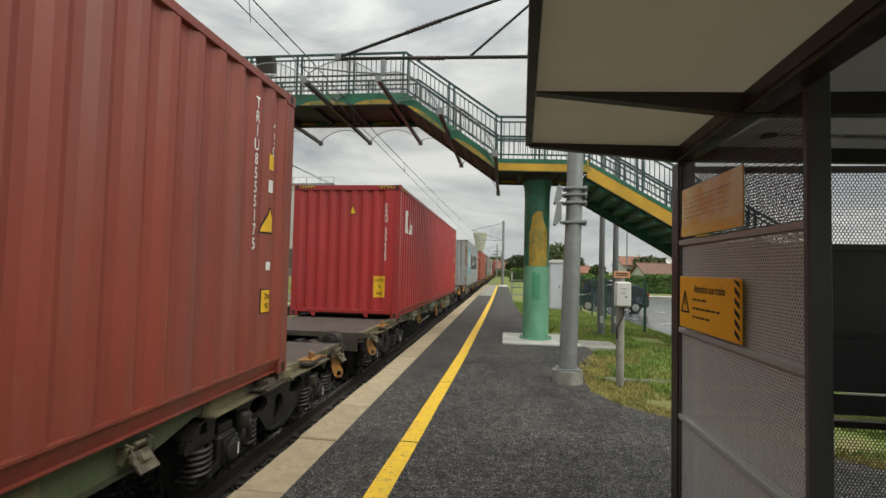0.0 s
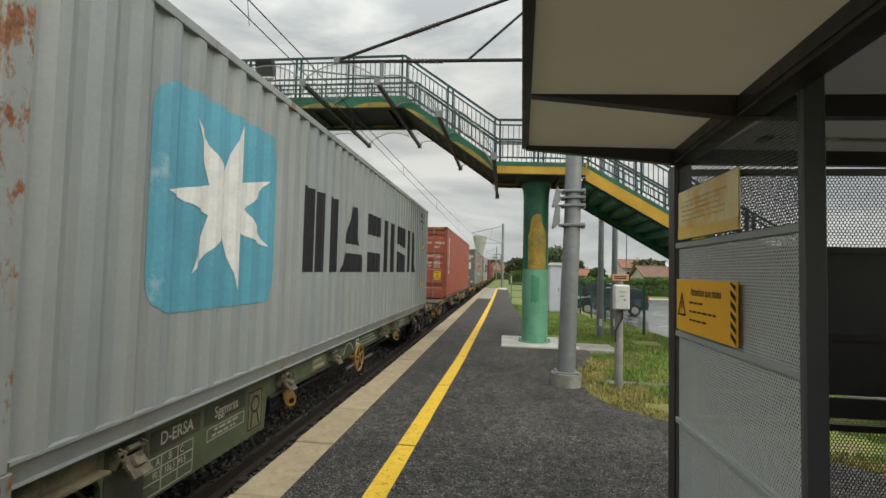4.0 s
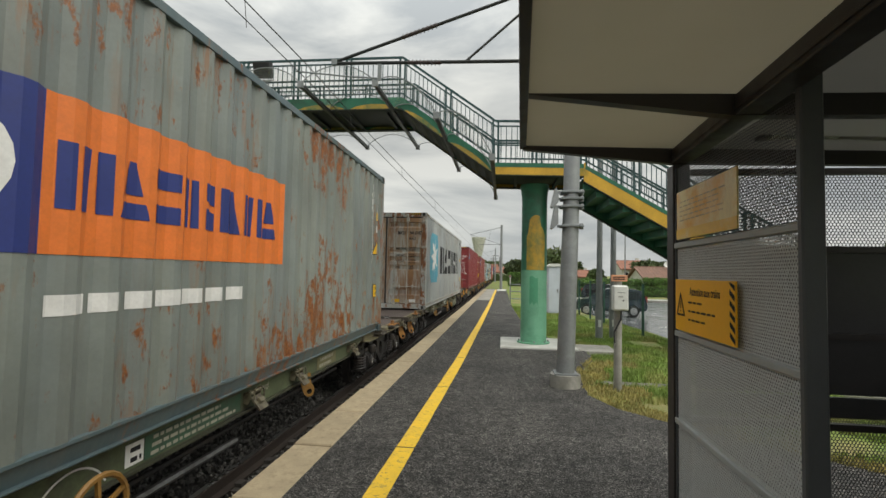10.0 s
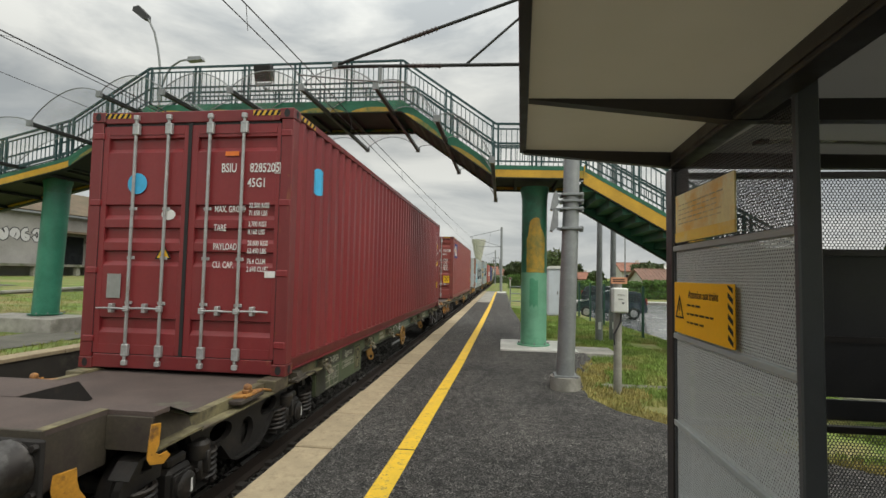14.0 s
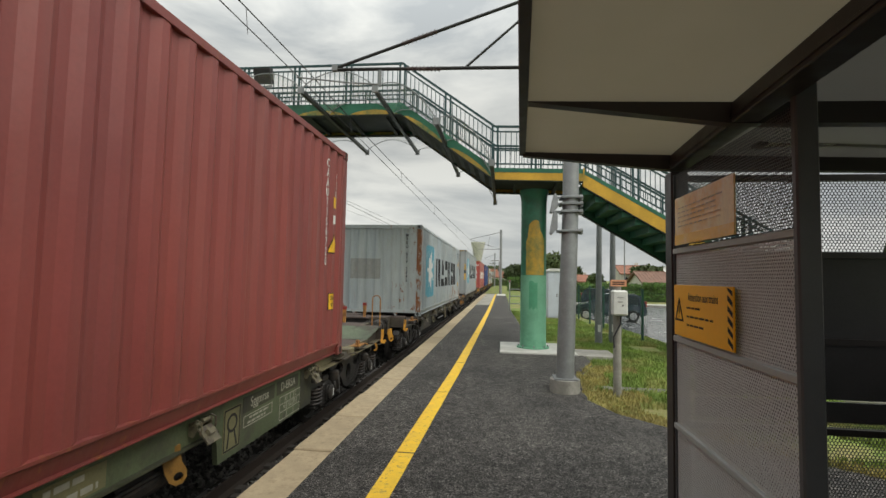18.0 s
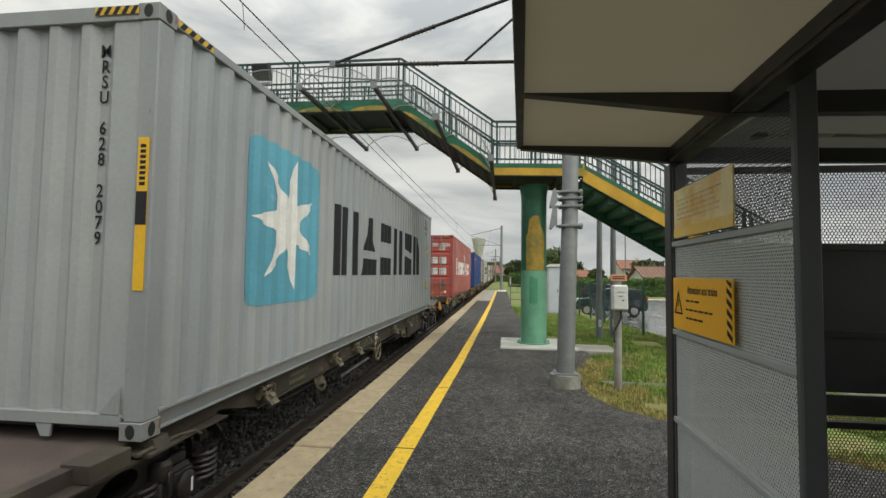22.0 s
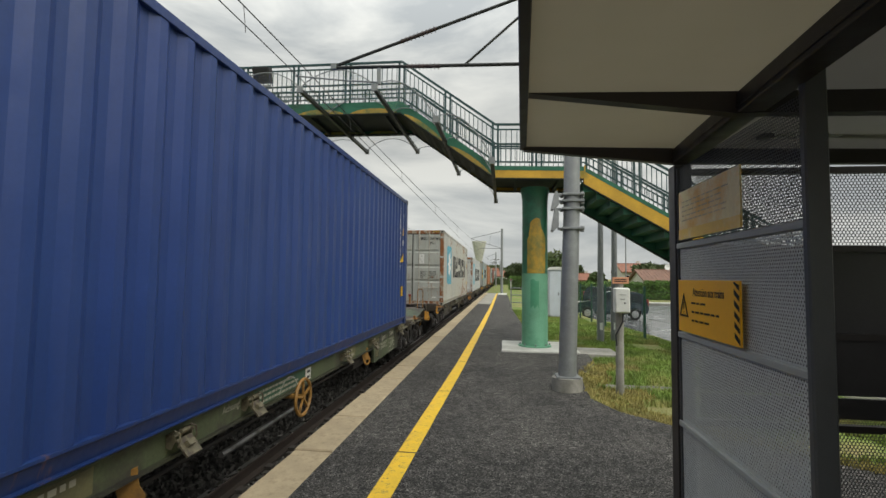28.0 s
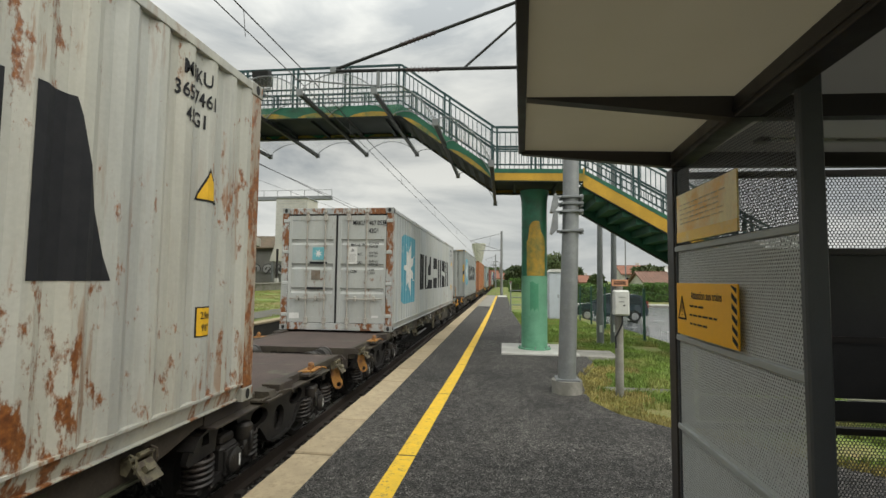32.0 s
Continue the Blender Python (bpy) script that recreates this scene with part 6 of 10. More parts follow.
# where the writing stands on the doors: letters a, digits b, height z; then the table of weights
WORDS = {
    "plain": dict(a=0.48, b=0.87, z=2.235, rows=(1.78, 1.574, 1.366, 1.168), wx=0.33, nx=0.73, size=0.10, nsize=0.078, q=0.62, pair=0.085, text=KG),
    "tight": dict(a=0.48, b=0.87, z=2.235, rows=(1.80, 1.655, 1.51, 1.37), wx=0.33, nx=0.73, size=0.095, nsize=0.072, q=0.62, pair=0.072, text=KG),
    "orange": dict(a=0.44, b=0.85, z=2.24, rows=(1.715, 1.57, 1.43, 1.29), wx=0.24, nx=0.69, size=0.115, nsize=0.072, q=0.66, pair=0.075, text=(("MAXGROSS", "32.500  KGS", "71.650  LBS"), ("TARE", "3.840  KGS", "8.470  LBS"), ("PAYLOAD", "28.660  KGS", "63.180  LBS"), ("CUB CAP.", "76.4  CUM", "2.700  CUFT"))),
    "navy": dict(a=0.385, b=0.80, z=2.316, rows=(1.79, 1.66, 1.53, 1.40), wx=0.15, nx=0.60, size=0.085, nsize=0.066, q=0.66, pair=0.065, plates=((0.12, 1.33, 0.46, 1.86), (0.57, 1.33, 0.88, 1.86)), text=(("MAX.GROSS", "32.500  kg", "71.650  lb"), ("TARE", "3.940  kg", "8.690  lb"), ("PAYLOAD", "28.560  kg", "62.960  lb"), ("CUBE", "76.2 cu.m", "2.690 cu.ft"))),
    "rusty": dict(a=0.47, b=0.86, z=2.27, rows=(1.80, 1.60, 1.42, 1.24), wx=0.31, nx=0.70, size=0.085, nsize=0.066, q=0.66, pair=0.066, text=(("MAX GROSS", "32,500 KGS", "71,650 LBS"), ("TARE WT.", "3,810 KGS", "8,400 LBS"), ("PAYLOAD", "28,690 KGS", "63,250 LBS"), ("CUBE", "76.4 M", "2,700FT"))),
    "coral": dict(a=0.39, b=0.78, z=2.44, rows=(1.79, 1.64, 1.29, 1.14), wx=0.225, nx=0.62, size=0.075, nsize=0.07, q=0.68, pair=0.07, plates=((0.21, 1.57, 0.505, 1.87), (0.59, 1.57, 0.905, 1.87), (0.21, 1.06, 0.505, 1.37), (0.59, 1.06, 0.905, 1.37)), text=(("MAX. GROSS", "32.500  kg", "71.650  lbs"), ("TARE", "3.860  kg", "8.510  lbs"), ("MAX.PAYLOAD", "28.640  kg", "63.140  lbs"), ("CUBE", "76.4  m", "2.700 cu.ft"))),
    "white": dict(a=0.44, b=0.84, z=2.555, rows=(1.275, 1.203, 1.131, 1.06), wx=0.31, nx=0.60, size=0.068, nsize=0.068, q=0.66, pair=0.0, text=(("GROSS WT.", "71,650LB. 32,500"), ("PAYLOAD", "63,100LB. 28,620"), ("TARE WT.", "8,550LB.  3,880"), ("CUBE", "2,700FT   76.4")))}


# lettering blocks and pictures of each box
def decor_star(patch=False, yellow_edge=(), right=2.71, name=(3.34, 10.35), low=1.06):
    """Light blue square with a star, its right edge at u=right, and a row of black blocks from name[0] to name[1]."""
    def go(c, h):
        zc = low + 0.51
        side_mark("blue_square", [rounded(right - 1.72, zc - 0.80, right, zc + 0.83, 0.24)], M["decal_blue"], c, "light blue square painted on the side")
        side_mark("white_star", star(right - 0.85, zc + 0.05, 0.74), M["ink_white"], c, "white seven-pointed star", 0.008)
        k = (name[1] - name[0]) / 7.01
        for shape in blocks(name[0], low, 1.0, [w * k for w in (1.12, 1.17, 0.92, 0.98, 0.94, 1.08)], 0.16 * k, 0.2):
            side_mark("name_block", [shape], M["ink_black"], c, "black painted name block")
        for s in yellow_edge:
            x = -W2 + 0.045 if s < 0 else W2 - 0.075
            hl = part("height_label", box(B(), (x - 0.038, 0.001, h - 1.93), (x + 0.038, 0.0075, h - 0.92)), M["decal_yellow"], c, "yellow height sticker on the corner post")
            part("dark_band", box(B(), (x - 0.039, -0.001, h - 1.50), (x + 0.039, 0.0005, h - 1.28)), M["ink_black"], hl)
            for k in range(8):
                z0 = h - 1.24 + k * 0.036
                part("text_bar", box(B(), (x - 0.02, -0.001, z0), (x + 0.02, 0.0005, z0 + 0.022)), M["ink_black"], hl)
        if patch:
            front_mark("grey_patch", [rect(-0.86, h - 1.56, 0.02, h - 0.98)], M["decal_grey"], c, "grey overpainted patch")
    return go


def decor_doorstar(inner, top=1.96, note=(0.25, 1.60), tags=False):
    """Star label on one leaf, a paper notice at note, and small plates."""
    def go(c, h):
        inner(c, h)
        part("blue_label", box(B(), (-0.53, 0.0142, top - 0.27), (-0.27, 0.0160, top)), M["decal_faded_cyan"], c)
        for poly in star(-0.40, top - 0.135, 0.10):
            part("label_star", quad(B(), [(x, 0.0135, z) for x, z in poly]), M["ink_white"], c)
        part("name_bar", box(B(), (-0.59, 0.0142, top - 0.355), (-0.21, 0.0158, top - 0.305)), M["ink_black"], c)
        x, z = note
        nt_ = part("notice", box(B(), (x, 0.0142, z), (x + 0.20, 0.0158, z + 0.36)), M["ink_white"], c, "white paper notice")
        part("tree_mark", prism(B(), [(x + 0.06, z + 0.26), (x + 0.14, z + 0.26), (x + 0.125, z + 0.30), (x + 0.10, z + 0.335), (x + 0.075, z + 0.30)], "y", 0.0132, 0.0141), M["decal_grey"], nt_)
        for k in range(4):
            part("text_bar", box(B(), (x + 0.025, 0.0132, z + 0.18 - k * 0.042), (x + 0.175 - 0.02 * (k % 2), 0.0141, z + 0.192 - k * 0.042)), M["decal_grey"], nt_)
        if tags:
            part("round_mark", prism(B(), ring_loop(-0.80, 0.88, 0.05, 12, 1.3), "y", 0.0142, 0.0158), M["ink_white"], c)
            for xa, w, mm in ((-1.0, 0.20, "ink_white"), (-0.62, 0.26, "ink_white"), (0.20, 0.24, "decal_yellow"), (0.72, 0.20, "ink_white")):
                part("small_notice", box(B(), (xa, 0.0142, 0.20), (xa + w, 0.0158, 0.29)), M[mm], c)
        else:
            part("brown_plate", box(B(), (-0.55, 0.0142, 1.06), (-0.35, 0.0165, 1.26)), M["rod_dull"], c, "small dull brown plate")
            part("name_bar", box(B(), (-0.66, 0.0142, 0.86), (-0.28, 0.0158, 0.905)), M["ink_black"], c)
            part("notice", box(B(), (0.78, 0.0142, 0.28), (0.92, 0.0158, 0.325)), M["ink_white"], c)
            part("white_patch", box(B(), (-1.02, 0.0142, 0.24), (-0.80, 0.0158, 0.36)), M["ink_white"], c)
    return go


def caution(c, x, z, lines, s=0.062, w=0.30, hgt=None):
    hgt = hgt or 0.085 * len(lines) + 0.03
    part("caution_label", box(B(), (x - w / 2, 0.0142, z - hgt / 2), (x + w / 2, 0.0158, z + hgt / 2)), M["decal_yellow"], c, "yellow height warning label")
    for k, t in enumerate(lines):
        lettering(t, s, (x, 0.0128, z + hgt / 2 - 0.055 - k * 0.083), (90, 0, 0), M["ink_black"], c, "CENTER", 0.72)


def door_triangle(c, x, z):
    part("hazard_triangle", prism(B(), [(x - 0.10, z), (x + 0.10, z), (x, z + 0.18)], "y", 0.0142, 0.0158), M["ink_black"], c)
    part("hazard_triangle", prism(B(), [(x - 0.075, z + 0.015), (x + 0.075, z + 0.015), (x, z + 0.15)], "y", 0.0128, 0.0141), M["decal_yellow"], c)


def decor_plain(c, h):
    side_mark("white_sticker", [rect(L - 0.50, 1.05, L - 0.42, 1.13)], M["ink_white"], c)


def decor_red(c, h):
    side_mark("name_block", [rect(0.74, 1.90, 0.84, 2.43), rect(0.84, 2.31, 1.02, 2.43), rect(0.84, 1.90, 1.02, 2.02), [(1.08, 1.90), (1.20, 1.90), (1.34, 2.43), (1.22, 2.43)], rect(1.30, 1.90, 1.40, 2.14), rect(1.47, 1.90, 1.60, 2.43)], M["ink_white"], c, "white painted name blocks")
    front_mark("triangle_border", [[(0.055, 2.25), (0.235, 2.25), (0.145, 2.46)]], M["ink_black"], c)
    part("hazard_triangle", drape([[(0.075, 2.265), (0.215, 2.265), (0.145, 2.43)]], on_front(0.007), front_folds(0.075, 0.215)), M["decal_yellow"], c, "yellow warning triangle sticker")
    front_mark("caution_label", [rect(0.66, 0.44, 0.91, 0.90)], M["decal_yellow"], c, "yellow height warning label")
    for k, t in enumerate(("CAUTION", "9'6", "HIGH")):
        front_words(t, 0.10, 0.785, 0.81 - k * 0.145, M["ink_black"], c, 0.5)


def decor_orange(c, h):
    side_mark("name_block", [r for k in range(6) for z in (2.28 - k * 0.256,) for r in (rect(0.72, z, 0.82, z + 0.20), rect(0.82, z, 1.03, z + 0.07) if k % 2 else rect(0.82, z + 0.13, 1.03, z + 0.20))], M["ink_white"], c, "white painted name blocks, one under another")
    part("name_bar", box(B(), (-0.93, 0.0142, 2.225), (-0.58, 0.0158, 2.265)), M["ink_white"], c)
    part("name_bar", box(B(), (-0.93, 0.0142, 2.195), (-0.58, 0.0158, 2.206)), M["ink_white"], c)
    part("blue_label", box(B(), (-0.40, 0.0142, 2.17), (-0.28, 0.0158, 2.28)), M["decal_cyan"], c)
    door_triangle(c, -0.34, 0.85)
    caution(c, 0.82, 0.925, ("CAUTION", "9'6", "HIGH", "CONTAINER"), 0.075, 0.29, 0.36)
    part("small_notice", box(B(), (0.045, 0.0142, 1.27), (0.14, 0.0158, 1.34)), M["ink_white"], c)
    part("small_notice", box(B(), (-0.03, 0.0082, 1.07), (0.01, 0.0115, 1.12)), M["ink_white"], c)
    side_mark("small_sticker", [rect(0.55, 0.50, 0.66, 0.58)], M["decal_cyan"], c)


def decor_bluegrey(c, h):
    side_mark("navy_panel", [rect(4.05, 1.16, 5.44, 2.00)], M["ink_navy"], c, "navy painted panel")
    side_mark("orange_panel", [rect(5.44, 1.16, 8.06, 2.00)], M["ink_orange"], c, "orange painted panel")
    side_mark("name_block", [rect(4.20, 1.32, 4.32, 1.86), rect(4.32, 1.58, 4.50, 1.86), rect(4.58, 1.32, 4.78, 1.52), rect(4.60, 1.60, 4.76, 1.86), ring_loop(5.06, 1.59, 0.22, 20, 1.2)], M["ink_white"], c, "", 0.008)
    side_mark("navy_disc", [ring_loop(5.06, 1.59, 0.11, 16, 1.5)], M["ink_navy"], c, "", 0.011)
    for shape in blocks(5.51, 1.40, 0.36, (0.34, 0.26, 0.26, 0.17, 0.17, 0.30, 0.30, 0.24), 0.045, 0.2):
        side_mark("name_block", [shape], M["ink_navy"], c, "", 0.008)
    for k in range(7):
        side_mark("name_bar", [rect(5.49 + k * 0.262, 0.84, 5.68 + k * 0.262 + 0.04 * (k % 3 == 0), 0.95)], M["ink_white"], c)
    bl = part("blue_label", box(B(), (-0.96, 0.0142, 2.02), (-0.68, 0.0158, 2.19)), M["ink_navy"], c)
    part("name_bar", box(B(), (-0.94, 0.0132, 2.125), (-0.70, 0.0141, 2.165)), M["ink_white"], bl)
    part("notice", box(B(), (-0.44, 0.0142, 2.02), (-0.28, 0.0158, 2.19)), M["ink_white"], c)
    part("notice", box(B(), (-0.52, 0.0142, 0.50), (-0.26, 0.0158, 0.60)), M["ink_white"], c)
    part("notice", box(B(), (0.92, 0.0142, 0.27), (1.06, 0.0158, 0.35)), M["ink_white"], c)


def decor_maroon(c, h):
    part("round_label", prism(B(), ring_loop(-0.62, 2.07, 0.12, 20), "y", 0.0142, 0.0158), M["decal_cyan"], c, "round blue company label")
    side_mark("round_label", [ring_loop(0.81, 2.23, 0.17, 18)], M["decal_cyan"], c, "round blue company label")
    part("round_mark", prism(B(), ring_loop(-0.22, 1.72, 0.085, 16, 0.7), "y", 0.0142, 0.0158), M["ink_white"], c)
    door_triangle(c, -0.26, 1.22)
    part("orange_tag", box(B(), (0.43, 0.0142, 2.375), (0.59, 0.0158, 2.425)), M["ink_orange"], c)
    part("notice", box(B(), (0.94, 0.0142, 1.04), (1.06, 0.0158, 1.11)), M["ink_white"], c)


def decor_brown(c, h):
    u, z = 0.75, h - 0.95
    side_mark("navy_panel", [rect(u, z, u + 1.20, z + 0.68)], M["ink_navy"], c, "navy painted panel")
    side_mark("name_block", [ring_loop(u + 0.27, z + 0.34, 0.24, 24, 1.08), [(u + 0.54, z + 0.10), (u + 0.94, z + 0.10), (u + 0.79, z + 0.58), (u + 0.69, z + 0.58)], rect(u + 1.0, z + 0.10, u + 1.13, z + 0.58)], M["ink_white"], c, "white disc, wedge and bar", 0.008)
    side_mark("navy_disc", [ring_loop(u + 0.29, z + 0.34, 0.14, 18, 1.1)], M["ink_navy"], c, "", 0.011)
    side_mark("amber_disc", [ring_loop(u + 0.30, z + 0.34, 0.065, 12)], M["ink_amber"], c, "", 0.014)
    side_mark("amber_stripe", [[(u + 0.40, z + 0.33 + k * 0.04), (u + 0.92, z + 0.13 + k * 0.055), (u + 0.92, z + 0.15 + k * 0.055), (u + 0.40, z + 0.345 + k * 0.04)] for k in range(4)], M["ink_amber"], c, "", 0.011)
    part("navy_label", box(B(), (-1.02, 0.0142, h - 0.90), (-0.66, 0.0158, h - 0.72)), M["ink_navy"], c)
    part("name_bar", box(B(), (-0.98, 0.0128, h - 0.86), (-0.72, 0.0141, h - 0.76)), M["ink_white"], c)
    part("round_mark", prism(B(), ring_loop(-0.78, 1.33, 0.06, 14), "y", 0.0142, 0.0158), M["ink_white"], c)
    door_triangle(c, -0.50, 1.25)
    caution(c, 0.895, 0.895, ("CAUTION", "9'6\"", "HIGH"), 0.09, 0.29, 0.33)
    part("notice", box(B(), (-0.98, 0.0142, 0.85), (-0.82, 0.0158, 1.15)), M["ink_black"], c)


def decor_coral(c, h):
    side_mark("name_block", [rect(1.88, 1.04, 2.04, 1.88), rect(2.32, 1.04, 2.47, 1.88), rect(2.10, 1.42, 2.26, 1.52)], M["ink_white"], c, "tall white painted bars")
    for u0, u1, kind in ((2.56, 3.10, 1), (3.27, 3.87, 0), (4.08, 4.50, 4), (4.62, 5.16, 3), (5.26, 5.85, 5), (5.95, 6.55, 2), (8.56, 9.10, 4), (9.28, 9.86, 3), (9.98, 10.56, 2)):
        row = blocks(u0, 1.06, 0.68, [0.0] * kind + [u1 - u0], 0.0, 0.12)
        for shape in row:
            if max(p[0] for p in shape) - min(p[0] for p in shape) > 0.01:
                side_mark("name_block", [shape], M["ink_white"], c, "white painted name block")
    side_mark("bird_mark", [[(6.85, 0.80), (7.05, 1.12), (7.45, 1.30), (7.75, 1.30), (8.1, 1.10), (8.9, 0.86), (8.0, 1.25), (7.75, 1.52), (7.5, 1.50), (7.0, 1.20)], [(6.36, 2.16), (6.75, 2.18), (7.2, 1.92), (7.5, 1.62), (7.95, 1.66), (7.75, 1.45), (7.4, 1.50), (6.9, 1.90)], [(6.36, 2.16), (6.42, 2.10), (6.75, 1.40), (6.85, 0.85), (6.70, 1.40)]], M["ink_white"], c, "white bird-shaped emblem")
    side_mark("dark_patch", [rounded(0.42, 0.62, 0.60, 0.90, 0.05)], M["rusty_patch"], c, "dark worn patch")
    part("bird_label", prism(B(), [(-0.98, 2.40), (-0.66, 2.30), (-0.36, 2.38), (-0.48, 2.26), (-0.36, 2.10), (-0.68, 2.18), (-0.92, 2.06), (-0.84, 2.22)], "y", 0.0142, 0.0158), M["ink_white"], c)
    door_triangle(c, -0.78, 1.62)
    part("blue_label", box(B(), (-0.44, 0.0142, 1.64), (-0.31, 0.0158, 1.80)), M["decal_cyan"], c)
    part("red_patch", box(B(), (-0.92, 0.0142, 1.08), (-0.74, 0.0158, 1.30)), M["red_paint"], c)
    caution(c, -0.82, 0.40, ("CAUTION", "HIGH TRAILER"), 0.06, 0.32)
    part("grey_patch", box(B(), (0.64, 0.0142, 0.38), (0.85, 0.0158, 0.78)), M["rusty_patch"], c, "dull grey-brown plate")
    part("round_mark", prism(B(), ring_loop(0.86, 0.27, 0.055, 14), "y", 0.0142, 0.0158), M["ink_white"], c)
    for x in (0.25, 0.64):
        part("yellow_tick", box(B(), (x, 0.0142, 0.225), (x + 0.12, 0.0158, 0.25)), M["decal_yellow"], c)


def decor_blue(c, h):
    for k, w in enumerate((0.20, 0.26, 0.16, 0.24, 0.22)):
        u = 0.82 + k * 0.28
        side_mark("name_block", [rounded(u, 2.20 + 0.02 * (k % 2), u + w, 2.50 - 0.03 * (k % 3), 0.06)], M["ink_amber"], c, "amber painted name block")


FLEET = []


def fleet():
    grey, white = (0.28, 0.302, 0.302), (0.45, 0.45, 0.41)
    lg = (0.42, 0.43, 0.425)
    add = lambda y, **k: FLEET.append((y, container(**k)))
    add(-8.11, name="container_oxide", label="red-brown corrugated steel container on a flat wagon", color=(0.25, 0.054, 0.038), ident=("TRIU", "855517", "5"), decor=decor_plain, rust=0.12)
    add(9.35, name="container_red", label="bright red corrugated container with white marks", color=(0.36, 0.026, 0.028), doors=False, ident=("CAAU", "539638", "3"), decor=decor_red, rust=0.06, grime=0.12)
    add(28.65, name="container_grey", label="grey container with blue star square and rusty corners", color=grey, doors=False, ident=("MRKU", "645 473", "0"), ink="ink_black", decor=decor_star(yellow_edge=(-1,), right=2.71), rust=0.06, post_rust=0.16)
    add(45.92, name="container_orange_brown", label="orange-brown container with locked double doors", color=(0.32, 0.080, 0.048), ident=("TCNU", "430365", "4"), decor=decor_orange, rust=0.08, grime=0.2, rod="rod_dull", words="orange")
    add(64.78, name="container_blue_grey", label="blue-grey weathered container with navy and orange panels", color=(0.095, 0.138, 0.155), ident=("PONU", "823284", "1"), decor=decor_bluegrey, rust=0.14, grime=0.45, post_rust=0.35, boxed=True, side_color=(0.20, 0.225, 0.212), side_rust=0.66, frame_color=(0.19, 0.195, 0.18), rods=(0.165, 0.60), rod="rod_rusty", words="navy")
    # side grey set below the door grey to carry the dimmer light there
    add(82.10, name="container_rusty_doors", label="grey container with heavily rusted doors and star square", color=lg, ident=("MRSU", "344 818", "7"), ink="ink_black", decor=decor_doorstar(decor_star(right=2.78), 2.25, (-0.55, 0.70), True), rust=0.48, grime=0.3, post_rust=0.4, door_rust=0.95, side_color=(0.32, 0.335, 0.337), side_rust=0.36, rod="rod_rusty", words="rusty")
    add(100.45, name="container_maroon", label="dark maroon container with white door lettering", color=(0.195, 0.022, 0.026), ident=("BSIU", "828520", "5"), decor=decor_maroon, rust=0.02, grime=0.1)
    add(117.62, name="container_brown", label="brown-red container with a navy and white panel", color=(0.235, 0.054, 0.048), ident=("CAAU", "715672", "0"), decor=decor_brown, rust=0.04, grime=0.15, words="tight")
    # side_color is the front grey darkened, for weaker light along the side
    add(136.42, name="container_pale_grey", label="pale grey low container with rusty corner posts", color=(0.40, 0.45, 0.47), doors=False, tall=False, ident=("MRKU", "059 294", "2"), ink="ink_black", decor=decor_star(patch=True, right=2.71, name=(3.26, 10.16), low=0.77), rust=0.36, post_rust=0.6, hazard=False, side_color=(0.325, 0.37, 0.39), side_rust=0.5)
    add(153.50, name="container_clean_grey", label="clean light grey container with star square", color=(0.30, 0.325, 0.34), doors=False, ident=("MRSU", "628 207", "9"), ink="ink_black", decor=decor_star(yellow_edge=(-1, 1), right=2.90, name=(3.42, 10.27)), rust=0.08, grime=0.12)
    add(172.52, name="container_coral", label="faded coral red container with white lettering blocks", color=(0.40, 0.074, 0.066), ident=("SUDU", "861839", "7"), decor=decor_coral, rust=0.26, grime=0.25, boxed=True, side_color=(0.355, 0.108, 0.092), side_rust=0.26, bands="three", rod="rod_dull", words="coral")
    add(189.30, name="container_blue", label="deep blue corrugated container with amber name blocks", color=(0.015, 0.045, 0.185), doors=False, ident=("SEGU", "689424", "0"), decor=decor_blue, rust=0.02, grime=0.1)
    add(208.52, name="container_dirty_white", label="dirty white container with rust streaks and star square", color=white, ident=("MRKU", "365 746", "1"), ink="ink_black", decor=decor_doorstar(decor_star(right=3.02, name=(3.62, 10.60), low=1.07)), rust=0.60, grime=0.4, door_rust=0.30, post_rust=0.60, frame_color=(0.36, 0.31, 0.25), door_color=(0.37, 0.388, 0.38), bands="three", rod="rod_rusty", words="white")
    add(226.20, name="container_silver_grey", label="silver-grey low container with star square and closed doors", color=(0.44, 0.46, 0.46), tall=False, ident=("MRKU", "467 053", "4"), code="42G1", ink="ink_black", decor=decor_doorstar(decor_star(low=0.80), 1.75, (0.25, 1.40)), rust=0.22, grime=0.25, post_rust=0.4, hazard=False, bands="three", rod="rod_rusty", words="rusty")
    add(245.10, name="container_pale_grey", label="pale grey corrugated container with star square", color=grey, doors=False, ident=("MSKU", "112 806", "3"), ink="ink_black", decor=decor_star(yellow_edge=(-1, 1)), rust=0.2)
    add(262.40, name="container_tan", label="tan-orange corrugated steel container", color=(0.36, 0.14, 0.06), decor=decor_plain, rust=0.1)
    add(281.40, name="container_grey", label="grey corrugated container with star square", color=grey, decor=decor_star(), rust=0.2)
    add(298.70, name="container_oxide", label="red-brown corrugated steel container", color=(0.22, 0.045, 0.03), decor=decor_plain, rust=0.1)
    add(317.70, name="container_pale_grey", label="pale grey corrugated container", color=lg, decor=decor_star(), rust=0.2)
    add(335.00, name="container_blue", label="blue corrugated container far down the train", color=(0.02, 0.05, 0.16), decor=decor_plain, rust=0.1)


fleet()


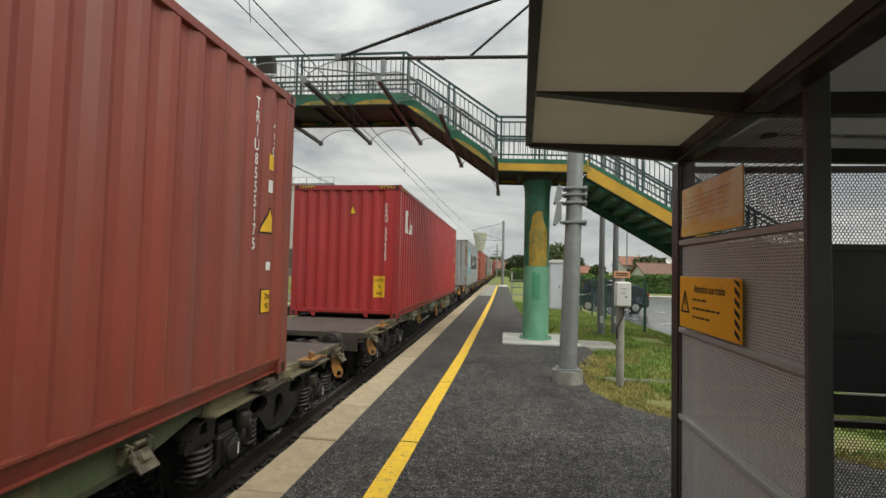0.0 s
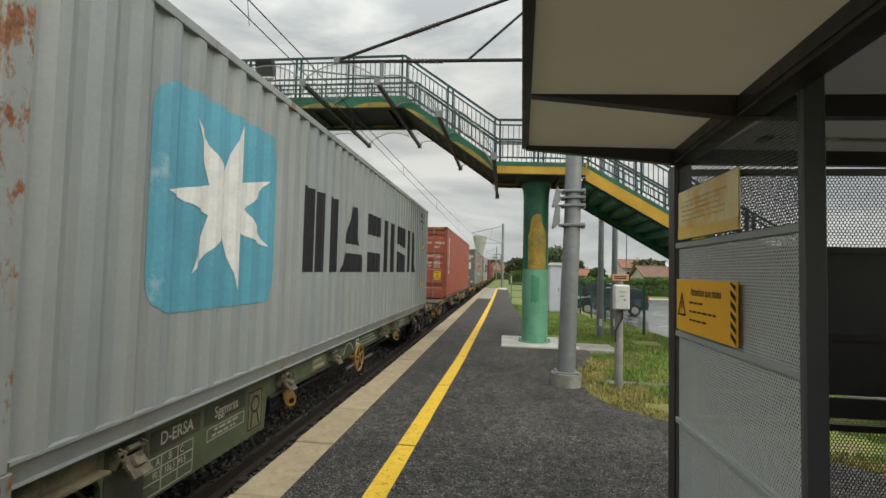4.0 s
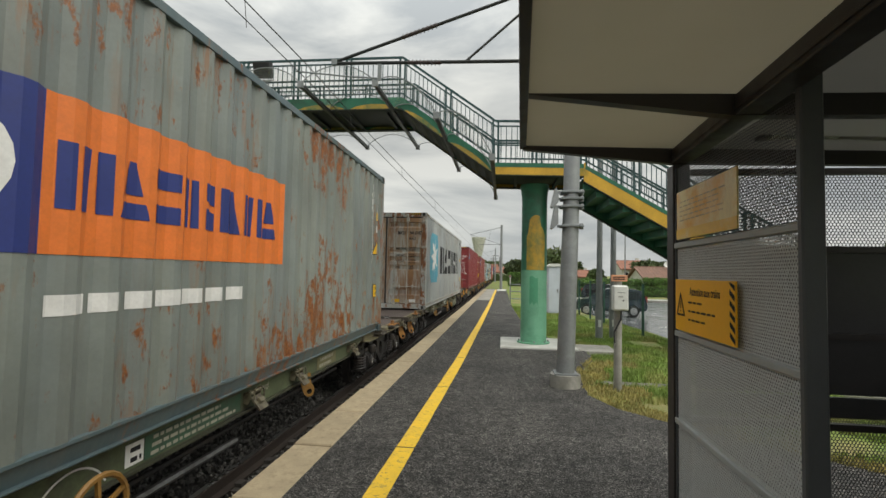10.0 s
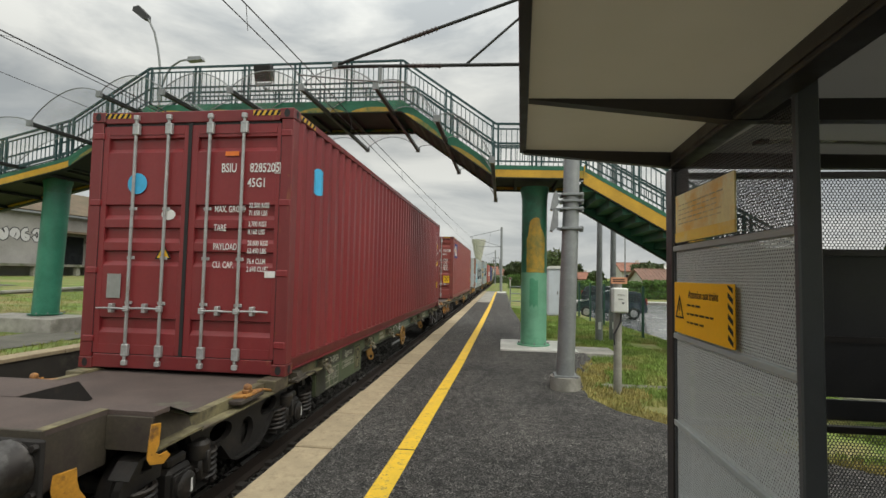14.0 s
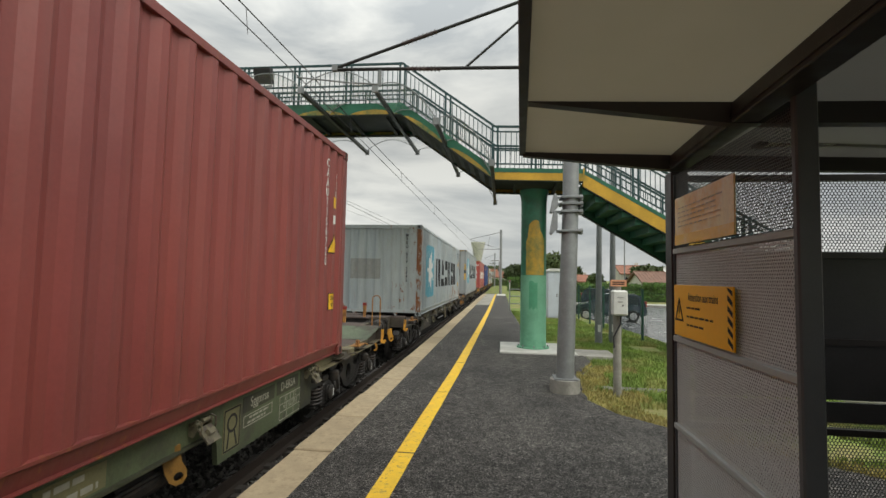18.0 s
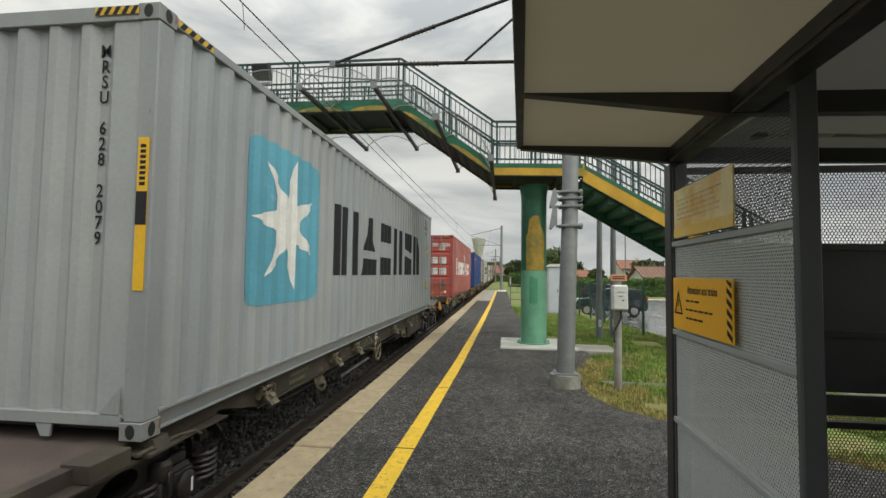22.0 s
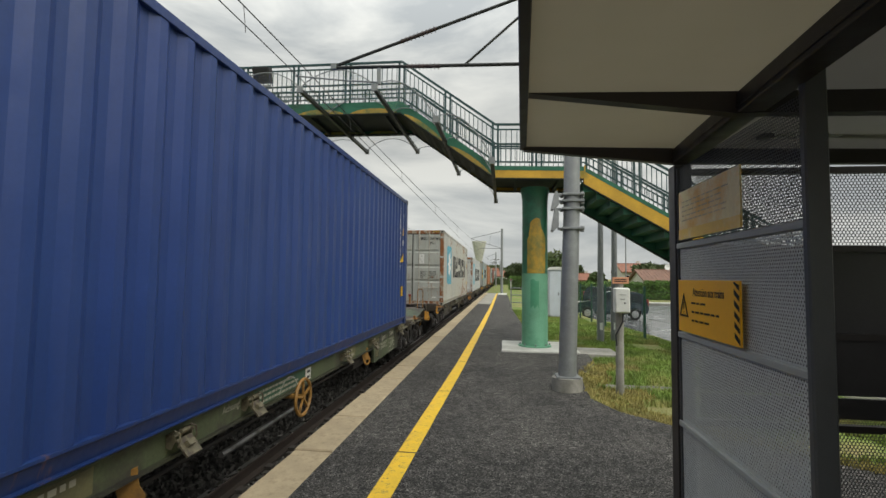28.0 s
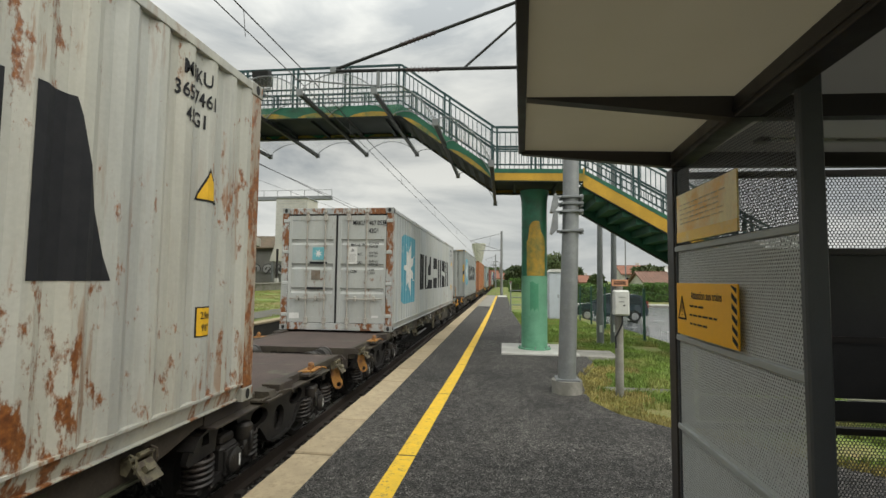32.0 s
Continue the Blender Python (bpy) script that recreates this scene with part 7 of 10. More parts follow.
# ---- flat wagons ----
def spring_mesh():
    """Coil spring standing on its seat, with a thin one inside it."""
    bm = B()
    for r, wire, turns, seg in ((0.108, 0.019, 5.2, 12), (0.052, 0.012, 6.5, 8)):
        n = int(turns * seg)
        pts = [(r * math.cos(i * math.tau / seg), r * math.sin(i * math.tau / seg), 0.012 + 0.236 * i / n) for i in range(n + 1)]
        pipe(bm, pts, wire, 6)
    return bm


def arc(cy, cz, r, a0, a1, n):
    return [(cy + r * math.cos(radians(a0 + (a1 - a0) * k / n)), cz + r * math.sin(radians(a0 + (a1 - a0) * k / n))) for k in range(n + 1)]


def frame_half():
    """Lower edge of the bogie side from its middle to its end, then the top edge back: (y, z)."""
    low = [(0.0, 0.545), (0.20, 0.555), (0.32, 0.61), (0.42, 0.72), (0.48, 0.785), (0.78, 0.79), (0.82, 0.88)] + arc(1.00, 0.88, 0.165, 170, 10, 7) + [(1.18, 0.79), (1.53, 0.775)]
    top = [(1.56, 0.81), (1.52, 0.89), (1.44, 0.985), (1.28, 1.035), (1.02, 1.045), (0.78, 1.03), (0.48, 1.0), (0.0, 0.995)]
    return low, top


def frame_plate():
    """Bogie side: a fish-bellied plate with pockets over the axles and three openings, in its y-z plane."""
    low, top = frame_half()
    out = low + top + [(-y, z) for y, z in top[-2::-1]] + [(-y, z) for y, z in low[:0:-1]]
    slant = lambda s: [(s * (0.43 + 0.170 * math.cos(a) + 0.03 * math.sin(a)), 0.872 + 0.086 * math.sin(a)) for a in [k * math.tau / 14 for k in range(14)]]
    slot = lambda s: [(s * y, z) for y, z in ((1.27, 0.88), (1.38, 0.88), (1.35, 0.965), (1.28, 0.975))]
    return plate([out, slant(1), slant(-1), ring_loop(0, 0.745, 0.120, 16, 1.1), slot(1), slot(-1)], 0.055, Matrix())


def frame_rim():
    """Flanges welded along the top and the belly of the bogie side."""
    low, top = frame_half()
    bm = B()
    for s in (-1, 1):
        for pts in (top[1:], low[:6]):
            for (ya, za), (yb, zb) in zip(pts, pts[1:]):
                bar(bm, (0.0, s * ya, za), (0.0, s * yb, zb), 0.15, 0.022, (0.02, 0, 1) if abs(ya - yb) > 0.02 else (0, 1, 0))
    return bm


def axle_box():
    """Cast box between the springs with a wing under each of them and a sloped saddle."""
    bm = box(B(), (-0.10, -0.135, 0.515), (0.075, 0.135, 0.80), 0.03)
    for e in (-1, 1):
        prism(bm, [(e * 0.13, 0.60), (e * 0.13, 0.53), (e * 0.44, 0.522), (e * 0.47, 0.545), (e * 0.44, 0.565)], "x", -0.10, 0.075)
    box(bm, (-0.05, -0.10, 0.80), (0.05, 0.10, 0.88), 0.02)
    box(bm, (0.075, -0.115, 0.545), (0.095, 0.115, 0.775), 0.02)
    return bm


def axle_cover():
    bm = lathe(B(), [(0.105, 0.0), (0.105, 0.03), (0.085, 0.045), (0.04, 0.05)], 18, pose(0.095, 0, 0.655, 0, 90, 0))
    for k in range(3):
        a = k * math.tau / 3 + 0.5
        pipe(bm, [(0.12, 0.078 * math.cos(a), 0.655 + 0.078 * math.sin(a)), (0.142, 0.078 * math.cos(a), 0.655 + 0.078 * math.sin(a))], 0.013, 6)
    return bm


def damper():
    """Friction damper: a barrel-headed block with its link and pin."""
    bm = box(B(), (-0.05, -0.06, 0.60), (0.09, 0.06, 0.80), 0.02)
    lathe(bm, [(0.075, -0.02), (0.085, 0.0), (0.085, 0.10), (0.06, 0.13)], 14, pose(0.03, 0, 0.79))
    box(bm, (0.085, -0.02, 0.66), (0.125, 0.03, 0.84), 0.008)
    pipe(bm, [(0.06, -0.09, 0.70), (0.06, 0.09, 0.70)], 0.018, 8)
    return bm


def wheelset_mesh():
    bm = B()
    lathe(bm, [(0.385, 0.70), (0.385, 0.80), (0.33, 0.82), (0.30, 0.79), (0.15, 0.78), (0.11, 0.84), (0.07, 0.84), (0.07, 1.0)], 24, pose(0, 0, 0, 0, 90, 0))
    lathe(bm, [(0.41, -0.70), (0.41, -0.725), (0.385, -0.73), (0.385, -0.80), (0.33, -0.82), (0.30, -0.79), (0.15, -0.78), (0.11, -0.84), (0.07, -0.84), (0.07, -1.0)], 24, pose(0, 0, 0, 0, 90, 0))
    pipe(bm, [(-1.0, 0, 0), (1.0, 0, 0)], 0.075, 12)
    for sx in (-1, 1):
        for k in range(3):
            a = k * math.tau / 3
            pipe(bm, [(sx * 0.80, 0.23 * math.cos(a), 0.23 * math.sin(a)), (sx * 0.825, 0.23 * math.cos(a), 0.23 * math.sin(a))], 0.03, 6)
    return bm


def bogie(parent, y, made):
    """A two-axle bogie under the wagon at y; wheelsets are parts that turn."""
    b = part("bogie", box(B(), (-0.95, -0.22, 0.52), (0.95, 0.22, 0.78), 0.02), M["bogie"], parent)
    b.matrix_basis = pose(0, y, 0)
    side = CACHE.setdefault("bogie_side", frame_plate())
    for sx in (-1, 1):
        turn = 0 if sx > 0 else 180
        shared("side_frame", side, M["bogie"], b, pose(sx * 1.01, 0, 0, 90, 0, 90))
        shared("frame_flange", cached("frame_flange", frame_rim), M["bogie"], b, pose(sx * 1.0, 0, 0))
        for ay in (-1.0, 1.0):
            shared("axle_box", cached("axle_box", axle_box), M["bogie"], b, pose(sx * 1.0, ay, 0, 0, 0, turn))
            c = shared("axle_cover", cached("axle_cover", axle_cover, True), M["bogie_worn"], b, pose(sx * 1.0, ay, 0, 0, 0, turn))
            if sx > 0:
                shared("paint_mark", cached("paint_mark", lambda: box(B(), (0.1425, 0.02, 0.60), (0.146, 0.042, 0.70))), M["ink_white"], c)
            for oy in (-0.35, 0.35):
                shared("coil_spring", cached("coil_spring", spring_mesh, True), M["spring"], b, pose(sx * 1.0, ay + oy, 0.535))
            shared("damper", cached("damper", damper, True), M["bogie_worn"], b, pose(sx * 1.03, ay - math.copysign(0.225, ay), 0, 0, 0, turn))
    for ay in (-1.0, 1.0):
        made.append(shared("wheelset", cached("wheelset", wheelset_mesh, True), M["bogie"], b, pose(0, ay, 0.385 + ZR)))
    return b


def hoop(bm, x, y, z, w, h, r=0.0125, along="x"):
    pts = [(0, 0), (0, h - w / 2)] + [(w / 2 - w / 2 * math.cos(a), h - w / 2 + w / 2 * math.sin(a)) for a in (0.5, 1.05, 1.57, 2.1, 2.64)] + [(w, h - w / 2), (w, 0)]
    return pipe(bm, [(x + (p if along == "x" else 0), y + (p if along == "y" else 0), z + q) for p, q in pts], r, 7)


def lock_bracket():
    """Container lock under a corner: a shelf, its cone base and a bent lever."""
    bm = box(B(), (-0.06, -0.15, -0.045), (0.13, 0.15, -0.02), 0.004)
    prism(bm, [(-0.06, -0.02), (0.11, -0.02), (0.085, 0.045), (-0.06, 0.045)], "y", -0.07, 0.07)
    pipe(bm, [(0.09, -0.22, -0.005), (0.09, 0.18, -0.005)], 0.014, 7)
    pipe(bm, [(0.10, 0.17, 0.0), (0.165, 0.24, 0.01), (0.17, 0.31, -0.03), (0.13, 0.36, -0.06)], 0.011, 6)
    return bm


def lock_flap():
    """Container lock folded down: bent wire loops, a hinge bar and a hanging plate with its block."""
    bm = B()
    for y in (-0.135, 0.123):
        prism(bm, [(-0.03, -0.10), (0.03, -0.12), (0.075, -0.03), (0.07, 0.03), (0.03, 0.055), (-0.03, 0.03)], "y", y, y + 0.012)
        pipe(bm, [(0.0, y, 0.02), (0.07, y - 0.01, 0.075), (0.115, y + 0.005, 0.05), (0.12, y + 0.01, -0.03), (0.10, y + 0.01, -0.09)], 0.010, 6)
    pipe(bm, [(0.06, -0.15, 0.02), (0.06, 0.15, 0.02)], 0.019, 8)
    pipe(bm, [(0.075, -0.06, 0.045), (0.075, 0.07, 0.045)], 0.024, 8)
    prism(bm, [(0.05, -0.03), (0.072, -0.022), (0.205, -0.180), (0.190, -0.194)], "y", -0.115, 0.115)
    for y0, y1 in ((-0.06, -0.035), (0.03, 0.055)):
        prism(bm, [(0.105, -0.066), (0.150, -0.036), (0.185, -0.082), (0.145, -0.114)], "y", y0, y1)
    prism(bm, [(0.138, -0.046), (0.152, -0.036), (0.187, -0.082), (0.175, -0.094)], "y", -0.036, 0.031)
    return bm


def lock_pin():
    """Upright container spigot on a sliding plate with bent levers."""
    bm = prism(B(), [(-0.09, -0.20), (0.07, -0.09), (0.07, 0.10), (-0.09, 0.13)], "z", 0.0, 0.014)
    box(bm, (-0.032, -0.045, 0.015), (0.032, 0.045, 0.05), 0.008)
    lathe(bm, [(0.036, 0.05), (0.038, 0.07), (0.032, 0.088), (0.012, 0.10)], 12)
    pipe(bm, [(0.05, -0.14, 0.012), (0.06, 0.16, 0.012)], 0.016, 7)
    pipe(bm, [(0.0, 0.09, 0.015), (0.075, 0.15, 0.02), (0.10, 0.23, -0.005), (0.08, 0.30, -0.03)], 0.011, 6)
    return bm


def lift_eye():
    """Hanging lifting plate with one round hole, in its x-y plane; its top edge at 0."""
    out = [(-0.075, 0.01), (0.055, 0.03), (0.06, -0.05), (0.075, -0.12), (0.115, -0.19), (0.12, -0.26), (0.085, -0.31), (0.03, -0.32), (-0.02, -0.285), (-0.06, -0.20), (-0.085, -0.09)]
    return plate([out, ring_loop(0.052, -0.245, 0.040, 14)], 0.028, Matrix())


def outer_end(w, outer_front, my, px, o0):
    """Raised end with buffers: narrow nose, wide step, ramp and pocket block."""
    e = -1 if outer_front else 1
    q = my(o0)
    n0, n1, r1 = o0 + 0.47, o0 + 0.62, -1.50
    bx = lambda a, b, bev=0.0: box(B(), (a[0], my(a[1]), a[2]), (b[0], my(b[1]), b[2]), bev)
    top = [(-0.85, o0), (0.85, o0), (0.85, n0), (1.19, n0), (1.19, n1), (-1.19, n1), (-1.19, n0), (-0.85, n0)]
    part("end_platform", prism(B(), [(x, my(y)) for x, y in top], "z", 1.305, 1.335), M["wagon_deck"], w, "raised brown end platform")
    # ramp down to the deck, narrowing to the sills
    bm = B()
    rows = [(n1, 1.19, 1.335), (n1 + 0.20, 1.15, 1.25), (n1 + 0.36, 1.10, 1.185), (r1 + 0.02, 1.085, 1.148)]
    for (ya, xa, za), (yb, xb, zb) in zip(rows, rows[1:]):
        for t in (0.0, -0.02):
            quad(bm, [(-xa, my(ya), za + t), (xa, my(ya), za + t), (xb, my(yb), zb + t), (-xb, my(yb), zb + t)])
    part("ramp", bm, M["wagon_ramp"], w, "worn pale green ramp between platform and deck")
    # block sides near black: their shadow is coloured in, the lid keeps deck brown
    bm = prism(B(), [(my(y), z) for y, z in ((n1 + 0.001, 1.15), (n1 + 0.001, 1.333), (r1 + 0.05, 1.333), (r1 + 0.20, 1.15))], "x", -1.0, -0.04)
    rb = part("pocket_block", bm, M["wagon_dark"], w, "dark pocket block behind the end platform")
    part("block_lid", bx((-1.0, n1 + 0.002, 1.334), (-0.04, r1 + 0.045, 1.338)), M["wagon_deck"], rb)
    for sx in (-1, 1):
        part("nose_side", bx((sx * 0.815, o0 + 0.004, 0.975), (sx * 0.85, n0, 1.304)), M["wagon_end"], w, "olive side plate of the nose")
        part("nose_edge", bx((sx * 0.78, o0 + 0.002, 1.3352), (sx * 0.853, n0, 1.340)), M["wagon_sill"], w)
        part("corner_plate", bx((sx * 0.46, o0 - 0.004, 0.965), (sx * 0.852, o0 + 0.024, 1.34), 0.004), M["wagon_end"], w, "browned olive buffer plate")
        part("step_plate", bx((sx * 0.851, n0 - 0.014, 1.075), (sx * 1.19, n0 + 0.014, 1.303), 0.004), M["wagon_end"], w)
        sd = part("step_side", prism(B(), [(my(y), z) for y, z in ((n0 + 0.015, 1.075), (n0 + 0.015, 1.304), (n1, 1.304), (n1 + 0.36, 1.165), (n1 + 0.40, 1.06))], "x", sx * 1.065, sx * 1.09), M["wagon_end"], w)
        part("step_lip", bx((sx * 1.091, n0 + 0.015, 1.06), (sx * 1.19, n1 + 0.40, 1.078)), M["wagon_sill"], sd)
        # hooked bracket at the step
        hook = [(0.0, 0.24), (0.055, 0.24), (0.05, 0.10), (0.03, 0.05), (0.06, 0.03), (0.10, 0.045), (0.12, 0.02), (0.08, -0.03), (0.0, -0.02), (-0.02, 0.02)]
        part("hook_bracket", plate([hook], 0.022, pose(sx * 1.19, my(n0 - 0.02), 1.02, 90, 0, 90 - 38 * sx)), M["hook_orange"], w, "worn orange hook bracket")
        b = part("buffer", lathe(B(), [(0.16, 0.0), (0.17, 0.05), (0.15, 0.08), (0.15, 0.36), (0.165, 0.365), (0.165, 0.42), (0.13, 0.425), (0.13, 0.58), (0.17, 0.685)], 20, pose(sx * 0.87 - sx * 0.17, q, 1.13, 90 if e < 0 else -90, 0, 0)), M["buffer_steel"], w, "smooth grey steel buffer barrel", True)
        part("buffer_plate", bm_plate(sx * 0.70, q + e * 0.685, 1.13, e), M["buffer_steel"], b)
        base = part("buffer_base", box(B(), (sx * 0.70 - 0.20, q + e * 0.005, 0.955), (sx * 0.70 + 0.20, q + e * 0.035, 1.30), 0.012), M["wagon_dark"], b)
        bm = B()
        for dx in (-0.16, 0.16):
            for dz in (-0.13, 0.13):
                pipe(bm, [(sx * 0.70 + dx, q + e * 0.03, 1.13 + dz), (sx * 0.70 + dx, q + e * 0.065, 1.13 + dz)], 0.022, 6)
        part("base_bolts", bm, M["buffer_steel"], base)
        part("lifting_eye", eye_at(sx * 0.93, my(o0 + 0.10), 1.06, sx, outer_front), M["hook_orange"], w, "orange lifting eye")
        if outer_front:
            part("shunter_bar", pipe(B(), [(sx * 0.80, q, 0.96), (sx * 0.80, q - 0.05, 0.80), (sx * 0.74, q - 0.07, 0.74), (sx * 0.42, q - 0.07, 0.74), (sx * 0.34, q - 0.05, 0.80)], 0.012, 7), M["yellow_paint"], w, "thin yellow bar under the buffer")
        else:
            part("step_strap", bar(bar(B(), (sx * 0.86, q + 0.01, 0.98), (sx * 0.90, q + 0.06, 0.56), 0.02, 0.06, (0, 1, 0)), (sx * 0.60, q + 0.01, 0.98), (sx * 0.62, q + 0.06, 0.56), 0.02, 0.06, (0, 1, 0)), M["wagon_dark"], w)
            tread = part("step_tread", box(B(), (sx * 0.60, q - 0.02, 0.55), (sx * 0.92, q + 0.14, 0.565)), M["wagon_dark"], w, "open grating step")
            part("step_edge", box(B(), (sx * 0.60, q + 0.141, 0.545), (sx * 0.92, q + 0.155, 0.585)), M["yellow_paint"], tread, "yellow step edge")
            part("grab_rail", hoop(B(), sx * 1.00 - 0.08, q - 0.16, 1.10, 0.16, 0.80), M["orange_paint"], w, "orange painted grab rail")
            part("rail_foot", box(B(), (sx * 0.86, q - 0.20, 1.08), (sx * 1.12, q - 0.12, 1.13), 0.01), M["wagon_end"], w)
        lx = sx * 0.32
        li = part("lamp_iron", prism(B(), [(lx - 0.028, 1.335), (lx + 0.028, 1.335), (lx + 0.040, 1.60), (lx - 0.040, 1.60)], "y", my(o0 + 0.07), my(o0 + 0.10)), M["orange_paint"] if sx > 0 else M["wagon_dark"], w, "upright lamp iron")
        part("lamp_iron_tip", box(B(), (lx - 0.045, my(o0 + 0.06), 1.601), (lx + 0.045, my(o0 + 0.11), 1.665), 0.004), M["red_paint"], li)
    part("nose_beam", bx((-0.455, o0 + 0.05, 1.17), (0.455, o0 + 0.09, 1.303)), M["wagon_dark"], w)
    part("nose_web", bx((-0.40, o0 + 0.16, 0.90), (0.40, o0 + 0.20, 1.30)), M["wagon_dark"], w)


def eye_at(x, y, z, sx, front):
    me = lift_eye().copy()
    me.transform(pose(x, y, z, 90, 0, (52 if front else 40) if sx > 0 else (128 if front else 140)) @ Matrix.Scale(0.86, 4))
    return me


def text_lines(a, b, z0, z1, rows, x, seed):
    """Rows of short bars that stand for small writing on a panel facing along x."""
    rnd = random.Random(seed)
    bm = B()
    step = (z1 - z0) / rows
    for k in range(rows):
        y, end = a + 0.03 + 0.1 * rnd.random() * (b - a), b - (0.05 + 0.3 * rnd.random()) * (b - a)
        while y < end:
            n = rnd.uniform(0.03, 0.10)
            box(bm, (x, y, z0 + step * (k + 0.25)), (x + math.copysign(0.002, x), min(end, y + n), z0 + step * (k + 0.72)))
            y += n + 0.02
    return bm


def plate_marks(w, my, bx):
    """Owner, type, load table and a framed emblem on the deep part of the sill."""
    f, turn = 1.0795, (90, 0, 90)
    words = lambda body, size, y, z, q, parent: lettering(body, size, (f, my(y), z), turn, M["ink_dusty"], parent, "CENTER", q)
    a = part("data_panel", bx((1.0755, 1.36, 0.965), (1.078, 1.90, 1.115)), M["wagon_mid"], w, "dark green panel with the owner's mark")
    words("D-ERSA", 0.13, 1.63, 1.04, 0.85, a)
    b = part("data_panel", bx((1.0755, 1.96, 0.965), (1.078, 2.58, 1.115)), M["wagon_mid"], w, "dark green panel with the wagon type")
    words("Sggmrss", 0.13, 2.27, 1.04, 0.85, b)
    # the load table and a framed notice, drawn in thin lines
    for y0, y1, z0, z1, cols, rows in ((1.30, 1.82, 0.68, 0.93, 3, 3), (2.0, 2.56, 0.83, 0.93, 1, 1)):
        bm = B()
        for k in range(cols + 1):
            y = my(y0 + (y1 - y0) * k / cols)
            box(bm, (1.0756, y - 0.004, z0), (1.0775, y + 0.004, z1))
        for k in range(rows + 1):
            z = z0 + (z1 - z0) * k / rows
            box(bm, (1.0757, my(y0), z - 0.004), (1.0774, my(y1), z + 0.004))
        g = part("load_table" if cols > 1 else "drawn_frame", bm, M["ink_dusty"], w)
        if cols > 1:
            words("A     B     C", 0.075, 1.56, 0.89, 0.85, g)
            words("90.5  106.5  99.5", 0.07, 1.56, 0.805, 0.75, g)
    tagged(part("writing", text_lines(*sorted((my(2.02), my(2.54))), 0.84, 0.925, 2, f, 3), M["ink_dusty"], w), kind="stuff")
    p = part("emblem_plate", bx((1.0755, 2.62, 0.70), (1.079, 2.90, 1.08)), M["wagon_olive"], w, "framed plate with a drawn emblem")
    c = my(2.76)
    bm = plate([ring_loop(0, 0.06, 0.085, 18), ring_loop(0, 0.06, 0.060, 18)], 0.001, pose(1.0798, c, 0.88, *turn))
    part("emblem_ring", bm, M["wagon_dark"], p)
    bm = plate([[(-0.13, -0.18), (0.13, -0.18), (0.13, 0.19), (-0.13, 0.19)], [(-0.115, -0.165), (0.115, -0.165), (0.115, 0.175), (-0.115, 0.175)]], 0.001, pose(1.0796, c, 0.885, *turn))
    part("emblem_frame", bm, M["wagon_dark"], p)
    part("emblem_legs", bar(bar(B(), (1.0797, c - 0.05, 0.88), (1.0797, c - 0.07, 0.73), 0.002, 0.02), (1.0797, c + 0.03, 0.88), (1.0797, c + 0.08, 0.73), 0.002, 0.02), M["wagon_dark"], p)


